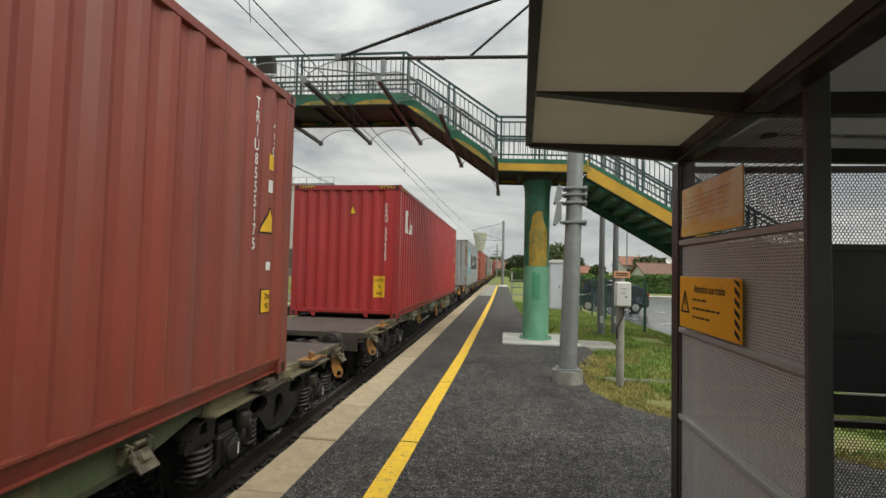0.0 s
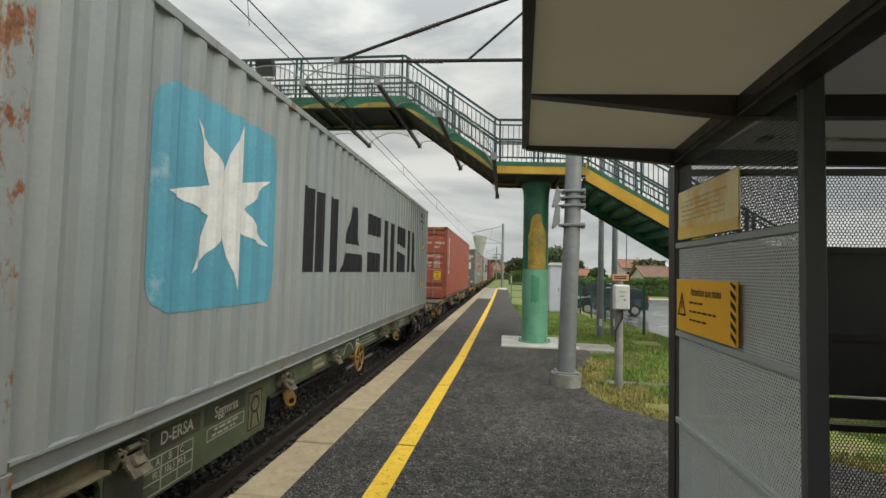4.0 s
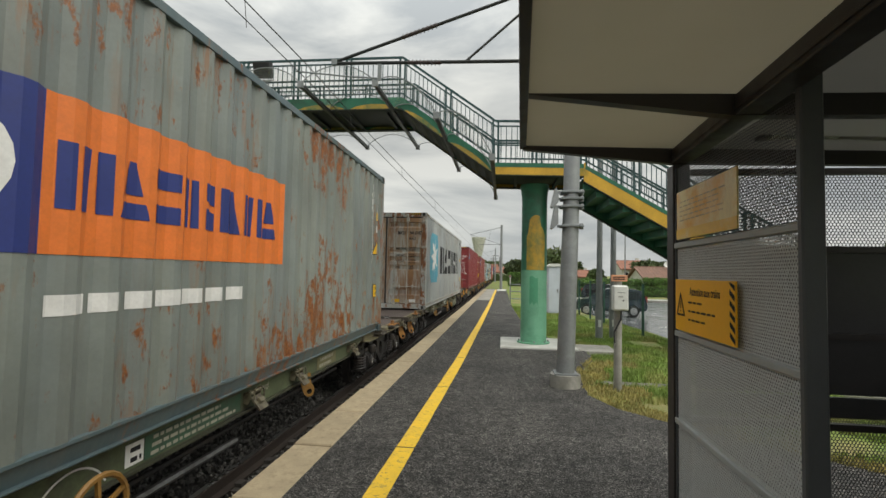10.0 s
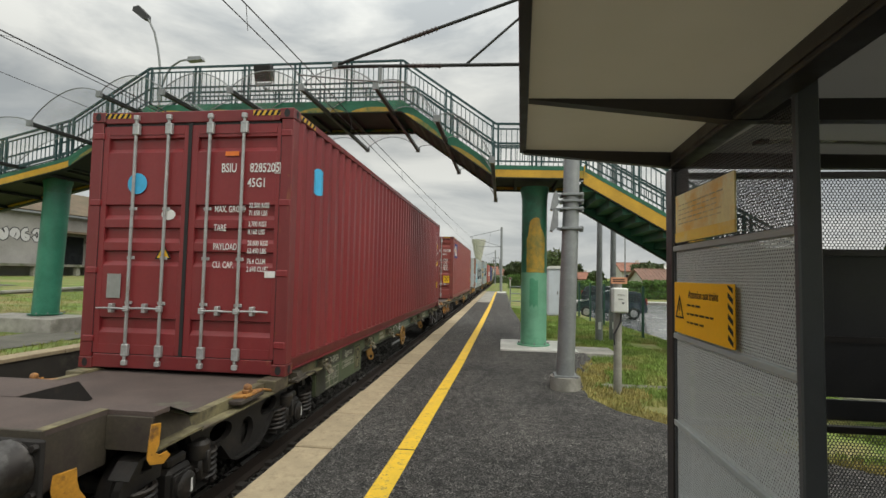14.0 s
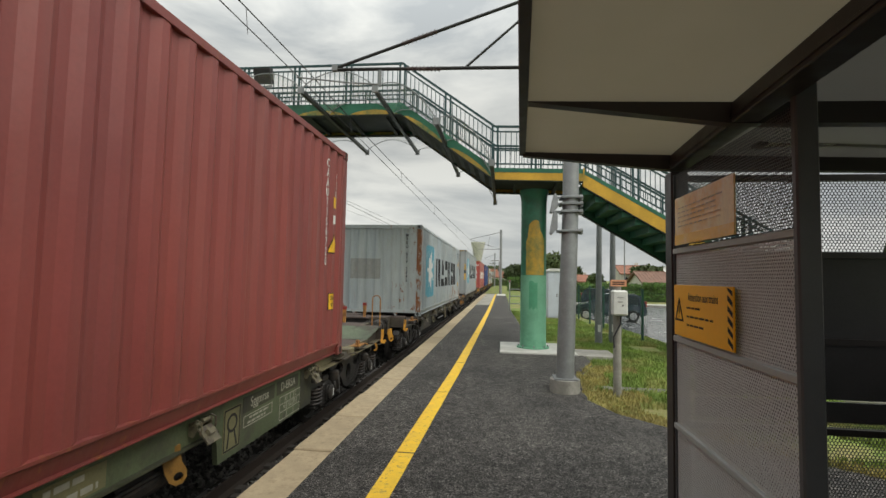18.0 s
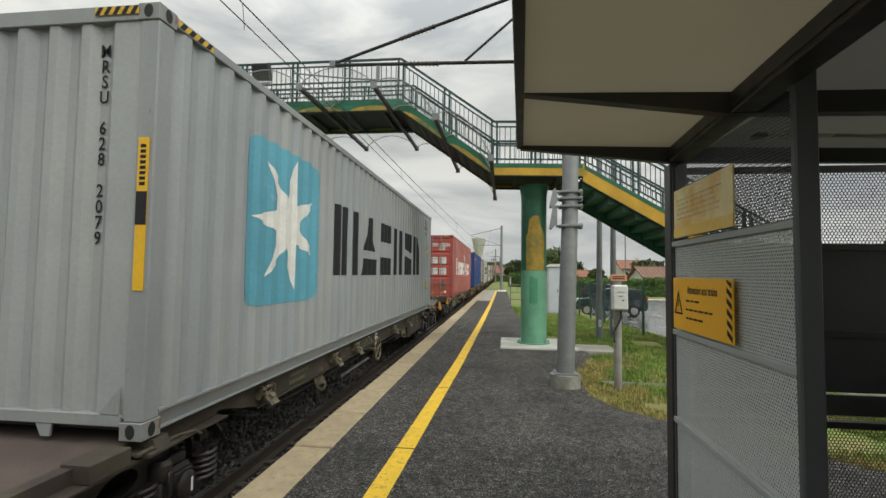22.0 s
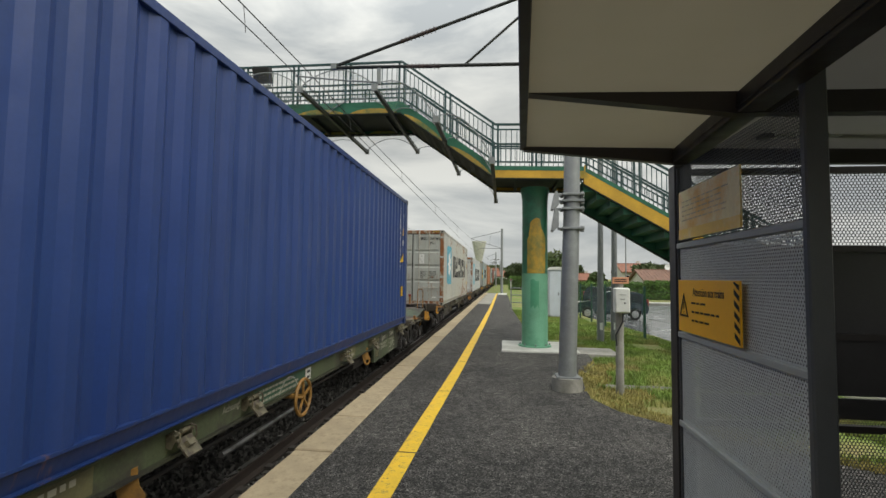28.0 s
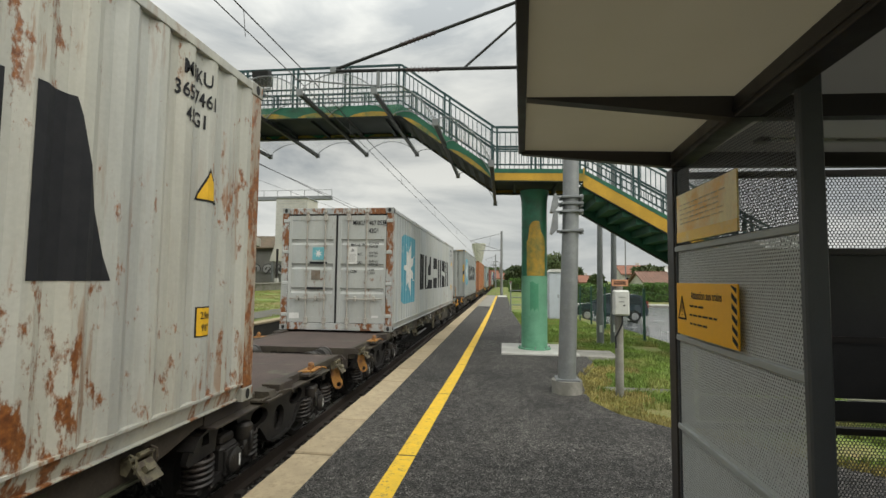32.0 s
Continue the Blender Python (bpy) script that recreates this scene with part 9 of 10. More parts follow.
def rack():
    r = thing("metal_barrier", "low weathered tubular metal barrier on the platform", "barrier", (3.92, 25.2, ZP))
    for x in (0.0, 0.75):
        part("upright", pipe(B(), [(x, 0, 0), (x, 0, 1.15)], 0.03, 8), M["galv_dark"], r)
        part("foot", box(B(), (x - 0.05, -0.3, 0), (x + 0.05, 0.3, 0.06)), M["concrete"], r)
    for z in (0.35, 0.75, 1.12):
        part("cross_tube", pipe(B(), [(0, 0, z), (0.75, 0, z)], 0.025, 8), M["galv_dark"], r)
    s = thing("stop_marker", "small white and red marker on a post", "sign", (3.98, 29.5, 0.5))
    part("post", pipe(B(), [(0, 0, 0), (0, 0, 1.55)], 0.03, 8), M["white_plastic"], s)
    part("disc", prism(B(), ring_loop(0, 1.62, 0.09, 16), "y", -0.03, -0.01), M["galv"], s)
    part("red_disc", prism(B(), ring_loop(0, 1.64, 0.05, 12), "y", -0.036, -0.0305), M["red_paint"], s)


rack()


def fence():
    f = thing("mesh_fence", "dark green welded mesh fence along the station", "fence", (0, 0, 0.48))
    pts = [(8.25, 8.8), (8.03, 10.52), (7.81, 12.25), (7.60, 13.97), (7.39, 15.70), (7.20, 17.42), (7.02, 19.15), (6.86, 20.9), (6.72, 22.6), (6.60, 24.3), (6.5, 26.0), (6.4, 28), (6.3, 30)]
    for x, y in pts:
        p = part("fence_post", box(B(), (x - 0.03, y - 0.03, -0.25), (x + 0.03, y + 0.03, 1.56), 0.004), M["fence_green"], f)
        part("post_cap", box(B(), (x - 0.034, y - 0.034, 1.56), (x + 0.034, y + 0.034, 1.585)), M["fence_green"], p)
    for (xa, ya), (xb, yb) in zip(pts, pts[1:]):
        bm = B()
        for z in [0.06 + k * 0.2 for k in range(8)]:
            bar(bm, (xa, ya, z), (xb, yb, z), 0.005, 0.005)
        n = 15
        for k in range(1, n):
            x, y = xa + (xb - xa) * k / n, ya + (yb - ya) * k / n
            bar(bm, (x, y, 0.04), (x, y, 1.52), 0.0035, 0.0035, (1, 0, 0))
        part("mesh_panel", bm, M["fence_green"], f)
    g = []
    for x, y in ((9.0, 12.2), (9.3, 13.6), (9.0, 15.0), (9.2, 16.6)):
        h = thing("hoop_barrier", "low bent grey tube hoop at the parking edge", "barrier", (x + 0.6, y, 0.10), "parking hoops")
        part("hoop_tube", hoop(B(), 0, 0, 0, 0.75, 0.42, 0.025, "y"), M["galv"], h)


fence()


def car(name, label, at, turn):
    """Dark estate car, nose along +y of its own space."""
    c = thing(name, label, "car", at, turn=turn)
    prof = [(-2.05, 0.38), (-2.10, 0.62), (-2.02, 0.95), (-1.80, 1.42), (-1.45, 1.52), (0.10, 1.52), (0.55, 1.42), (1.22, 0.98), (1.85, 0.84), (2.08, 0.66), (2.10, 0.38), (1.75, 0.30), (1.70, 0.52), (1.35, 0.68), (1.00, 0.52), (0.95, 0.28), (-0.95, 0.28), (-1.00, 0.52), (-1.33, 0.68), (-1.68, 0.52), (-1.72, 0.32)]
    bm = B()
    secs = [(-0.84, 0.0), (-0.80, 0.03), (0.80, 0.03), (0.84, 0.0)]
    rings = []
    for x, inset in secs:
        ring = []
        for y, z in prof:
            tuck = 0.13 * max(0, (z - 0.95) / 0.57)
            xx = x * (1 - tuck)
            ring.append(bm.verts.new((xx, y * (1 - inset * 0.3), z + inset * 0.2)))
        rings.append(ring)
    n = len(prof)
    for a, b in zip(rings, rings[1:]):
        for i in range(n):
            bm.faces.new((a[i], a[(i + 1) % n], b[(i + 1) % n], b[i]))
    for r in (rings[0][::-1], rings[-1]):
        f = bm.faces.new(r)
    bmesh.ops.triangulate(bm, faces=[f for f in bm.faces if len(f.verts) > 4])
    part("body", bm, M["car_paint"], c)
    side = lambda s, ps: [(s * (0.843 * (1 - 0.13 * max(0, (z - 0.95) / 0.57)) + 0.004), y, z) for y, z in ps]
    for s in (-1, 1):
        for ps in ([(-1.72, 1.00), (-0.85, 1.00), (-0.85, 1.42), (-1.62, 1.40)], [(-0.78, 1.00), (0.10, 1.00), (0.08, 1.43), (-0.78, 1.43)], [(0.17, 1.00), (1.02, 1.00), (0.50, 1.38), (0.15, 1.43)]):
            bm = B()
            quad(bm, side(s, ps))
            part("side_window", bm, M["car_glass"], c)
        part("sill_trim", box(B(), (s * 0.843, -0.9, 0.30), (s * 0.853, 0.9, 0.36)), M["tyre"], c)
        part("door_mirror", box(B(), (s * 0.80, 0.82, 1.00), (s * 0.98, 0.92, 1.12), 0.02), M["car_paint"], c)
        part("headlight", box(B(), (s * 0.5, 1.93, 0.64), (s * 0.80, 2.06, 0.78), 0.02), M["lamp_glass"], c)
        part("tail_light", box(B(), (s * 0.66, -2.09, 0.80), (s * 0.82, -1.98, 1.15), 0.02), M["red_paint"], c)
        for y in (-1.34, 1.35):
            wh = part("wheel", lathe(B(), [(0.20, -0.10), (0.30, -0.10), (0.32, -0.06), (0.32, 0.06), (0.30, 0.10), (0.20, 0.10)], 24, pose(s * 0.76, y, 0.32, 0, 90, 0)), M["tyre"], c, "", True)
            part("hubcap", lathe(B(), [(0.21, 0.0), (0.20, 0.02), (0.05, 0.035), (0.01, 0.035)], 18, pose(s * 0.84, y, 0.32, 0, 90 * s, 0)), M["hubcap"], wh)
    bm = B()
    quad(bm, [(-0.72, 1.20, 1.00), (0.72, 1.20, 1.00), (0.66, 0.60, 1.41), (-0.66, 0.60, 1.41)])
    ws = part("windscreen", bm, M["car_glass"], c)
    ws.location = (0, 0.012, 0.014)
    bm = B()
    quad(bm, [(-0.68, -2.03, 1.00), (0.68, -2.03, 1.00), (0.62, -1.84, 1.40), (-0.62, -1.84, 1.40)])
    part("rear_window", bm, M["car_glass"], c)
    part("bumper", box(B(), (-0.80, 2.06, 0.36), (0.80, 2.13, 0.52), 0.02), M["tyre"], c)
    part("number_plate", box(B(), (-0.26, 2.13, 0.40), (0.26, 2.14, 0.50)), M["white_plastic"], c)
    return c


car("parked_car", "dark blue-grey estate car with grey hubcaps, parked", (9.40, 26.75, 0.10), 80).scale = (0.92, 0.90, 0.97)
PASSING = car("passing_car", "dark estate car driving along the road behind the fence", (11.99, 38.5, 0.10), -140)


# ---- plants ----
def leaf_cloud(vs, fs, rnd, c, r, n, size):
    for _ in range(n):
        d = Vector((rnd.gauss(0, 1), rnd.gauss(0, 1), rnd.gauss(0, 1)))
        d = d.normalized() * (rnd.random() ** 0.45)
        p = Vector(c) + Vector((d.x * r[0], d.y * r[1], d.z * r[2]))
        q = Euler((rnd.uniform(0, 6.3), rnd.uniform(0, 6.3), rnd.uniform(0, 6.3))).to_matrix()
        s = size * rnd.uniform(0.6, 1.4)
        b = len(vs)
        vs += [tuple(p + q @ Vector(v)) for v in ((-s, 0, 0), (0, -s * 0.5, 0.1 * s), (s, 0, 0), (0, s * 0.5, 0.1 * s))]
        fs.append((b, b + 1, b + 2, b + 3))


def tree(x, y, z, h, w, seed, label, dark=1.0, size=0.22):
    rnd = random.Random(seed)
    t = thing("tree", label, "tree", (x, y, z), "trees beyond the station")
    trunk = part("trunk", pipe(B(), [(0, 0, -0.45), (0.05, 0.02, h * 0.2), (0.0, 0.1, h * 0.45), (0.1, 0, h * 0.75)], 0.035 * h, 8, True, 0.01 * h), M["bark"], t)
    vs, fs = [], []
    for k in range(9):
        a, hh = rnd.uniform(0, 6.28), rnd.uniform(0.3, 0.85) * h
        rr = w * 0.5 * rnd.uniform(0.25, 0.75) * (1.15 - abs(hh / h - 0.5))
        c = (rr * math.cos(a), rr * math.sin(a), hh)
        part("limb", pipe(B(), [(0, 0, hh * 0.6), (c[0] * 0.5, c[1] * 0.5, hh * 0.85), c], 0.012 * h, 5, True, 0.004 * h), M["bark"], trunk)
        leaf_cloud(vs, fs, rnd, c, (w * 0.28, w * 0.28, h * 0.15), 240, size)
    leaf_cloud(vs, fs, rnd, (0, 0, h * 0.62), (w * 0.42, w * 0.42, h * 0.34), 700, size)
    me = bpy.data.meshes.new("crown")
    me.from_pydata(vs, [], fs)
    part("crown", me, M["leaf"], t)


def hedge(name, a, b, label, seed, n):
    rnd = random.Random(seed)
    t = thing(name, label, "hedge", ((a[0] + b[0]) / 2, (a[1] + b[1]) / 2, a[2]))
    w, d, h = (b[0] - a[0]) / 2, (b[1] - a[1]) / 2, b[2] - a[2]
    part("core", box(B(), (-w + 0.25, -d + 0.2, 0), (w - 0.25, d - 0.2, h - 0.25), 0.1), M["leaf"], t)
    vs, fs = [], []
    for _ in range(n):
        f = rnd.random()
        if f < 0.5:
            c = (rnd.uniform(-w, w), -d + rnd.uniform(-0.05, 0.3), rnd.uniform(0, h))
        elif f < 0.8:
            c = (rnd.uniform(-w, w), rnd.uniform(-d, d), h + rnd.uniform(-0.25, 0.12))
        else:
            c = (rnd.choice((-1, 1)) * (w + rnd.uniform(-0.3, 0.05)), rnd.uniform(-d, d), rnd.uniform(0, h))
        leaf_cloud(vs, fs, rnd, c, (0.12, 0.1, 0.1), 2, 0.11)
    me = bpy.data.meshes.new("foliage")
    me.from_pydata(vs, [], fs)
    part("foliage", me, M["hedge"], t)


hedge("clipped_hedge", (8.2, 44.6, 0.06), (16.2, 45.9, 1.85), "clipped green hedge along the road", 3, 2600)
hedge("clipped_hedge", (18.7, 52.4, 0.06), (27.5, 53.6, 2.0), "clipped green garden hedge before the house", 4, 2600)
hedge("clipped_hedge", (4.4, 69.5, 0.06), (9.5, 70.8, 2.4), "dense green hedge beyond the platform", 5, 1600)
hedge("clipped_hedge", (-2.0, 118, 0.06), (9.0, 119.5, 2.2), "far hedge by the line", 6, 900)
tree(10.2, 60, 0.45, 5.6, 3.6, 11, "dark evergreen tree behind the mast", size=0.24)
tree(6.6, 108, 0.45, 5.4, 5.0, 12, "round leafy tree beyond the platform's end", size=0.4)
tree(25.6, 76, 0.45, 4.6, 5.2, 13, "leafy garden tree between the houses", size=0.3)
tree(29.5, 77, 0.45, 4.5, 5.0, 14, "leafy garden tree beside the house", size=0.3)
tree(18.2, 77, 0.45, 3.0, 3.2, 15, "small garden tree behind the hedge", size=0.25)
tree(15.0, 92, 0.45, 3.4, 4.2, 16, "small bushy tree far beyond the road", size=0.3)
tree(1.0, 175, 0.45, 6.6, 9.0, 17, "broad leafy tree far down the line", size=0.6)
tree(-4.0, 180, 0.45, 7.2, 10.0, 18, "broad leafy tree far down the line", size=0.6)
tree(8.5, 170, 0.45, 7.0, 9.0, 19, "broad leafy tree far down the line", size=0.6)
tree(16.0, 160, 0.45, 6.5, 9.0, 20, "broad leafy tree far behind the houses", size=0.6)
tree(24.0, 150, 0.45, 6.8, 10.0, 21, "broad leafy tree far behind the houses", size=0.6)
tree(14.8, 11.0, 0.45, 4.3, 3.0, 22, "dark leafy tree behind the shelter", size=0.13)
tree(12.9, 10.6, 0.45, 3.9, 2.4, 23, "dark bushy tree behind the shelter", size=0.13)


# ---- houses ----
def house(name, label, x, y, w, d, eave, ridge, turn, wall, roof):
    hs = thing(name, label, "house", (x, y, 0.45), turn=turn)
    wl = part("wall", box(B(), (-w / 2, -d / 2, -0.45), (w / 2, d / 2, eave)), wall, hs)
    part("gable", prism(B(), [(-d / 2, eave), (d / 2, eave), (0, ridge)], "x", -w / 2, -w / 2 + 0.2), wall, hs)
    part("gable", prism(B(), [(-d / 2, eave), (d / 2, eave), (0, ridge)], "x", w / 2 - 0.2, w / 2), wall, hs)
    for s in (-1, 1):
        rf = part("roof_slope", prism(B(), [(s * (d / 2 + 0.4), eave - 0.12), (0, ridge + 0.05), (0, ridge + 0.22), (s * (d / 2 + 0.45), eave + 0.05)], "x", -w / 2 - 0.35, w / 2 + 0.35), roof, hs)
        bm = B()
        for k in range(int(w / 0.45)):
            xx = -w / 2 - 0.3 + k * 0.45
            bar(bm, (xx, s * (d / 2 + 0.43), eave + 0.07), (xx, 0, ridge + 0.24), 0.16, 0.05)
        tagged(part("roof_tiling", bm, roof, rf), kind="stuff")
    part("ridge_tile", box(B(), (-w / 2 - 0.35, -0.12, ridge + 0.18), (w / 2 + 0.35, 0.12, ridge + 0.30), 0.03), roof, hs)
    for k, xx in enumerate((-w * 0.28, w * 0.22)):
        wi = part("window", box(B(), (xx - 0.5, -d / 2 - 0.02, eave * 0.40), (xx + 0.5, -d / 2 + 0.1, eave * 0.84)), M["white_plastic"], hs)
        for s in (-1, 1):
            part("pane", box(B(), (xx + s * 0.25 - 0.2, -d / 2 - 0.03, eave * 0.43), (xx + s * 0.25 + 0.2, -d / 2 - 0.021, eave * 0.81)), M["glass_dark"], wi)
    part("chimney", box(B(), (w * 0.2, 0.3, ridge - 0.4), (w * 0.2 + 0.5, 0.8, ridge + 0.7)), M["cream_wall"], hs)
    return hs


house("bungalow", "low white house with a red tiled roof", 26.5, 66, 10.2, 7.6, 1.55, 2.9, 0, M["cream_wall"], M["brown_tiles"])
house("house", "cream two-storey house with terracotta roof", 25.8, 86, 4.6, 7.0, 3.0, 4.3, 0, M["cream_wall"], M["red_tiles"])
house("house", "small far house with orange tiled roof", 18.6, 95, 4.2, 5.0, 1.5, 2.6, 0, M["cream_wall"], M["red_tiles"])
house("house", "far pale house with a red roof by the line", 3.0, 152, 3.8, 5.0, 2.2, 3.8, 0, M["cream_wall"], M["red_tiles"])
house("house", "far pale house with a red roof by the line", 0.3, 156, 3.0, 5.0, 2.8, 4.6, 0, M["cream_wall"], M["red_tiles"])
house("house", "house with red roof behind the shelter", 20.5, 12.5, 7.0, 9.0, 1.9, 3.3, 90, M["cream_wall"], M["red_tiles"])
d = thing("satellite_dish", "white satellite dish on a roof mast", "satellite dish", (25.0, 65.0, 3.25))
part("dish", lathe(B(), [(0.05, 0.0), (0.40, 0.12), (0.42, 0.13), (0.06, 0.03)], 16, pose(0, 0, 0.62, 70, 0, -20)), M["white_plastic"], d)
part("mast", pipe(B(), [(0, 0.1, -0.4), (0, 0.05, 0.6)], 0.03, 6), M["galv_dark"], d)
d = thing("utility_pole", "thin grey utility pole beyond the houses", "pole", (20.9, 70, 0.45))
part("pole", pipe(B(), [(0, 0, -0.4), (0, 0, 9.2)], 0.11, 8, True, 0.07), M["galv_dark"], d)
part("crossarm", box(B(), (-0.7, -0.05, 8.9), (0.7, 0.05, 9.0)), M["galv_dark"], d)
for k, (x, y) in enumerate(((0.2, 118), (-0.8, 145))):
    d = thing("utility_pole", "thin wooden pole beside the line", "pole", (x + 1.6, y, 0.45), "poles by the line")
    part("pole", pipe(B(), [(0, 0, -0.4), (0, 0, 7.0)], 0.12, 8, True, 0.08), M["bark"], d)
    part("crossarm", box(B(), (-0.9, -0.05, 6.2), (0.9, 0.05, 6.32)), M["bark"], d)


def water_tower():
    t = thing("water_tower", "pale concrete water tower shaped like a funnel", "water tower", (-11.6, 300, 2.0))
    part("stem", lathe(B(), [(2.6, 0), (1.7, 6), (1.6, 9.5)], 20), M["cream_wall"], t, "", True)
    part("funnel", lathe(B(), [(1.6, 9.5), (2.3, 13), (3.6, 19.5), (4.35, 22.0), (4.35, 22.7), (3.9, 22.8)], 24), M["white_patch"], t, "", True)
    part("rim", lathe(B(), [(4.4, 22.3), (4.5, 22.3), (4.5, 22.9), (4.4, 22.9)], 24), M["cream_wall"], t)
    for k in range(12):
        a = k * math.tau / 12
        part("rib", bar(B(), (1.66 * math.cos(a), 1.66 * math.sin(a), 9.6), (4.32 * math.cos(a), 4.32 * math.sin(a), 21.8), 0.25, 0.2), M["cream_wall"], t)


water_tower()


# ---- old goods yard ----
def graffiti(parent, a, b, z0, seed, n, size):
    """Sprayed silver shapes with dark outlines along a wall from a to b."""
    rnd = random.Random(seed)
    a, b = Vector(a), Vector(b)
    d = (b - a).normalized()
    nrm = Vector((d.y, -d.x, 0))
    if nrm.y > 0:
        nrm = -nrm
    step = (b - a).length / n
    for k in range(n):
        c = a.lerp(b, (k + 0.5) / n)
        w, h = step * 0.50, size * rnd.uniform(0.75, 1.0)
        # a fat bent stroke, doubled back on itself, over its own dark outline
        a0, turn = rnd.uniform(0, math.tau), rnd.choice((-1, 1))
        sweep = rnd.uniform(3.2, 5.6)
        path = [(0.62 * w * math.cos(a0 + turn * sweep * j / 9), 0.66 * h * math.sin(a0 + turn * sweep * j / 9)) for j in range(10)]
        path += [(rnd.uniform(-0.5, 0.5) * w, rnd.uniform(-0.6, 0.6) * h)]
        for th, off, material, nm in ((0.30, 0.012, "graffiti_black", "graffiti_outline"), (0.19, 0.022, "graffiti_white", "graffiti_stroke")):
            th *= size
            bm = B()
            edge = []
            for q, (p, z) in enumerate(path):
                (pa, za), (pb, zb) = path[max(q - 1, 0)], path[min(q + 1, len(path) - 1)]
                m = math.hypot(pb - pa, zb - za) or 1
                ex, ez = (pb - pa) / m * th, (zb - za) / m * th
                tip = -0.7 if q == 0 else 0.7 if q == len(path) - 1 else 0.0
                edge.append([bm.verts.new(c + d * (p + tip * ex + sg * -ez) + nrm * (off + 0.0008 * q) + Vector((0, 0, z0 + z + tip * ez + sg * ex))) for sg in (-1, 1)])
            for (a1, b1), (a2, b2) in zip(edge, edge[1:]):
                bm.faces.new((a1, b1, b2, a2))
            part(nm, bm, M[material], parent)


def warehouse():
    w = thing("warehouse", "long grey rendered warehouse with a brown tiled roof and graffiti", "warehouse", (0, 0, 0))
    A, Bq = Vector((-41.6, 16.0, 1.9)), Vector((-37.45, 50.0, 1.9))
    d = (Bq - A).normalized()
    back = Vector((-d.y, d.x, 0)) * 11
    H = 7.45
    bm = B()
    for p, q in ((A, Bq), (Bq, Bq + back), (Bq + back, A + back), (A + back, A)):
        quad(bm, [(p.x, p.y, 1.5), (q.x, q.y, 1.5), (q.x, q.y, H), (p.x, p.y, H)])
    wl = part("wall", bm, M["render_wall"], w)
    n = -back.normalized()
    eave = 0.45
    r0, r1 = A + n * eave - d * 0.4, Bq + n * eave + d * 0.4
    ra, rb = A + back * 0.5 - d * 0.4, Bq + back * 0.5 + d * 0.4
    for lo0, lo1 in ((r0, r1), (A + back - n * eave - d * 0.4, Bq + back - n * eave + d * 0.4)):
        bm = B()
        for t in (0.0, 0.14):
            quad(bm, [(lo0.x, lo0.y, H - 0.15 + t), (lo1.x, lo1.y, H - 0.15 + t), (rb.x, rb.y, H + 2.75 + t), (ra.x, ra.y, H + 2.75 + t)])
        part("roof_slope", bm, M["old_tiles"], w, "lichen-stained brown tiled slope")
    bm = B()
    bm.faces.new([bm.verts.new(p) for p in ((Bq.x, Bq.y, H), (Bq.x + back.x, Bq.y + back.y, H), (Bq.x + back.x / 2, Bq.y + back.y / 2, H + 2.65))])
    part("gable", bm, M["render_wall"], w)
    bm = bar(B(), (r0.x, r0.y, H - 0.2), (r1.x, r1.y, H - 0.2), 0.16, 0.18)
    part("gutter", bm, M["galv_dark"], w)
    for t in (0.18, 0.42, 0.78):
        p = A.lerp(Bq, t) + n * 0.08
        part("downpipe", pipe(B(), [(p.x, p.y, 2.4), (p.x, p.y, H - 0.2)], 0.08, 6), M["galv_dark"], w)
    # loading dock with little pillars
    dk = part("dock", bar(B(), (A.x + n.x * 0.9, A.y + n.y * 0.9, 2.45), (Bq.x + n.x * 0.9, Bq.y + n.y * 0.9, 2.45), 1.8, 0.22), M["concrete_dark"], w, "dark concrete loading dock")
    for k in range(9):
        p = A.lerp(Bq, (k + 0.5) / 9) + n * 1.4
        part("dock_pier", box(B(), (p.x - 0.2, p.y - 0.2, 1.3), (p.x + 0.2, p.y + 0.2, 2.34)), M["concrete"], dk)
    # canopy over a dark doorway
    p = A.lerp(Bq, 0.68) + n * 0.9
    q = A.lerp(Bq, 0.82) + n * 0.9
    part("door_canopy", bar(B(), (p.x, p.y, 5.6), (q.x, q.y, 5.6), 1.8, 0.2), M["old_tiles"], w)
    p2, q2 = A.lerp(Bq, 0.69) + n * 0.03, A.lerp(Bq, 0.77) + n * 0.03
    bm = B()
    quad(bm, [(p2.x, p2.y, 2.6), (q2.x, q2.y, 2.6), (q2.x, q2.y, 5.3), (p2.x, p2.y, 5.3)])
    part("doorway", bm, M["glass_dark"], w, "dark sliding door")
    graffiti(w, A.lerp(Bq, 0.05), A.lerp(Bq, 0.68), 3.28, 4, 24, 0.78)
    graffiti(w, A.lerp(Bq, 0.775), A.lerp(Bq, 0.90), 3.28, 8, 5, 0.78)
    return w


warehouse()


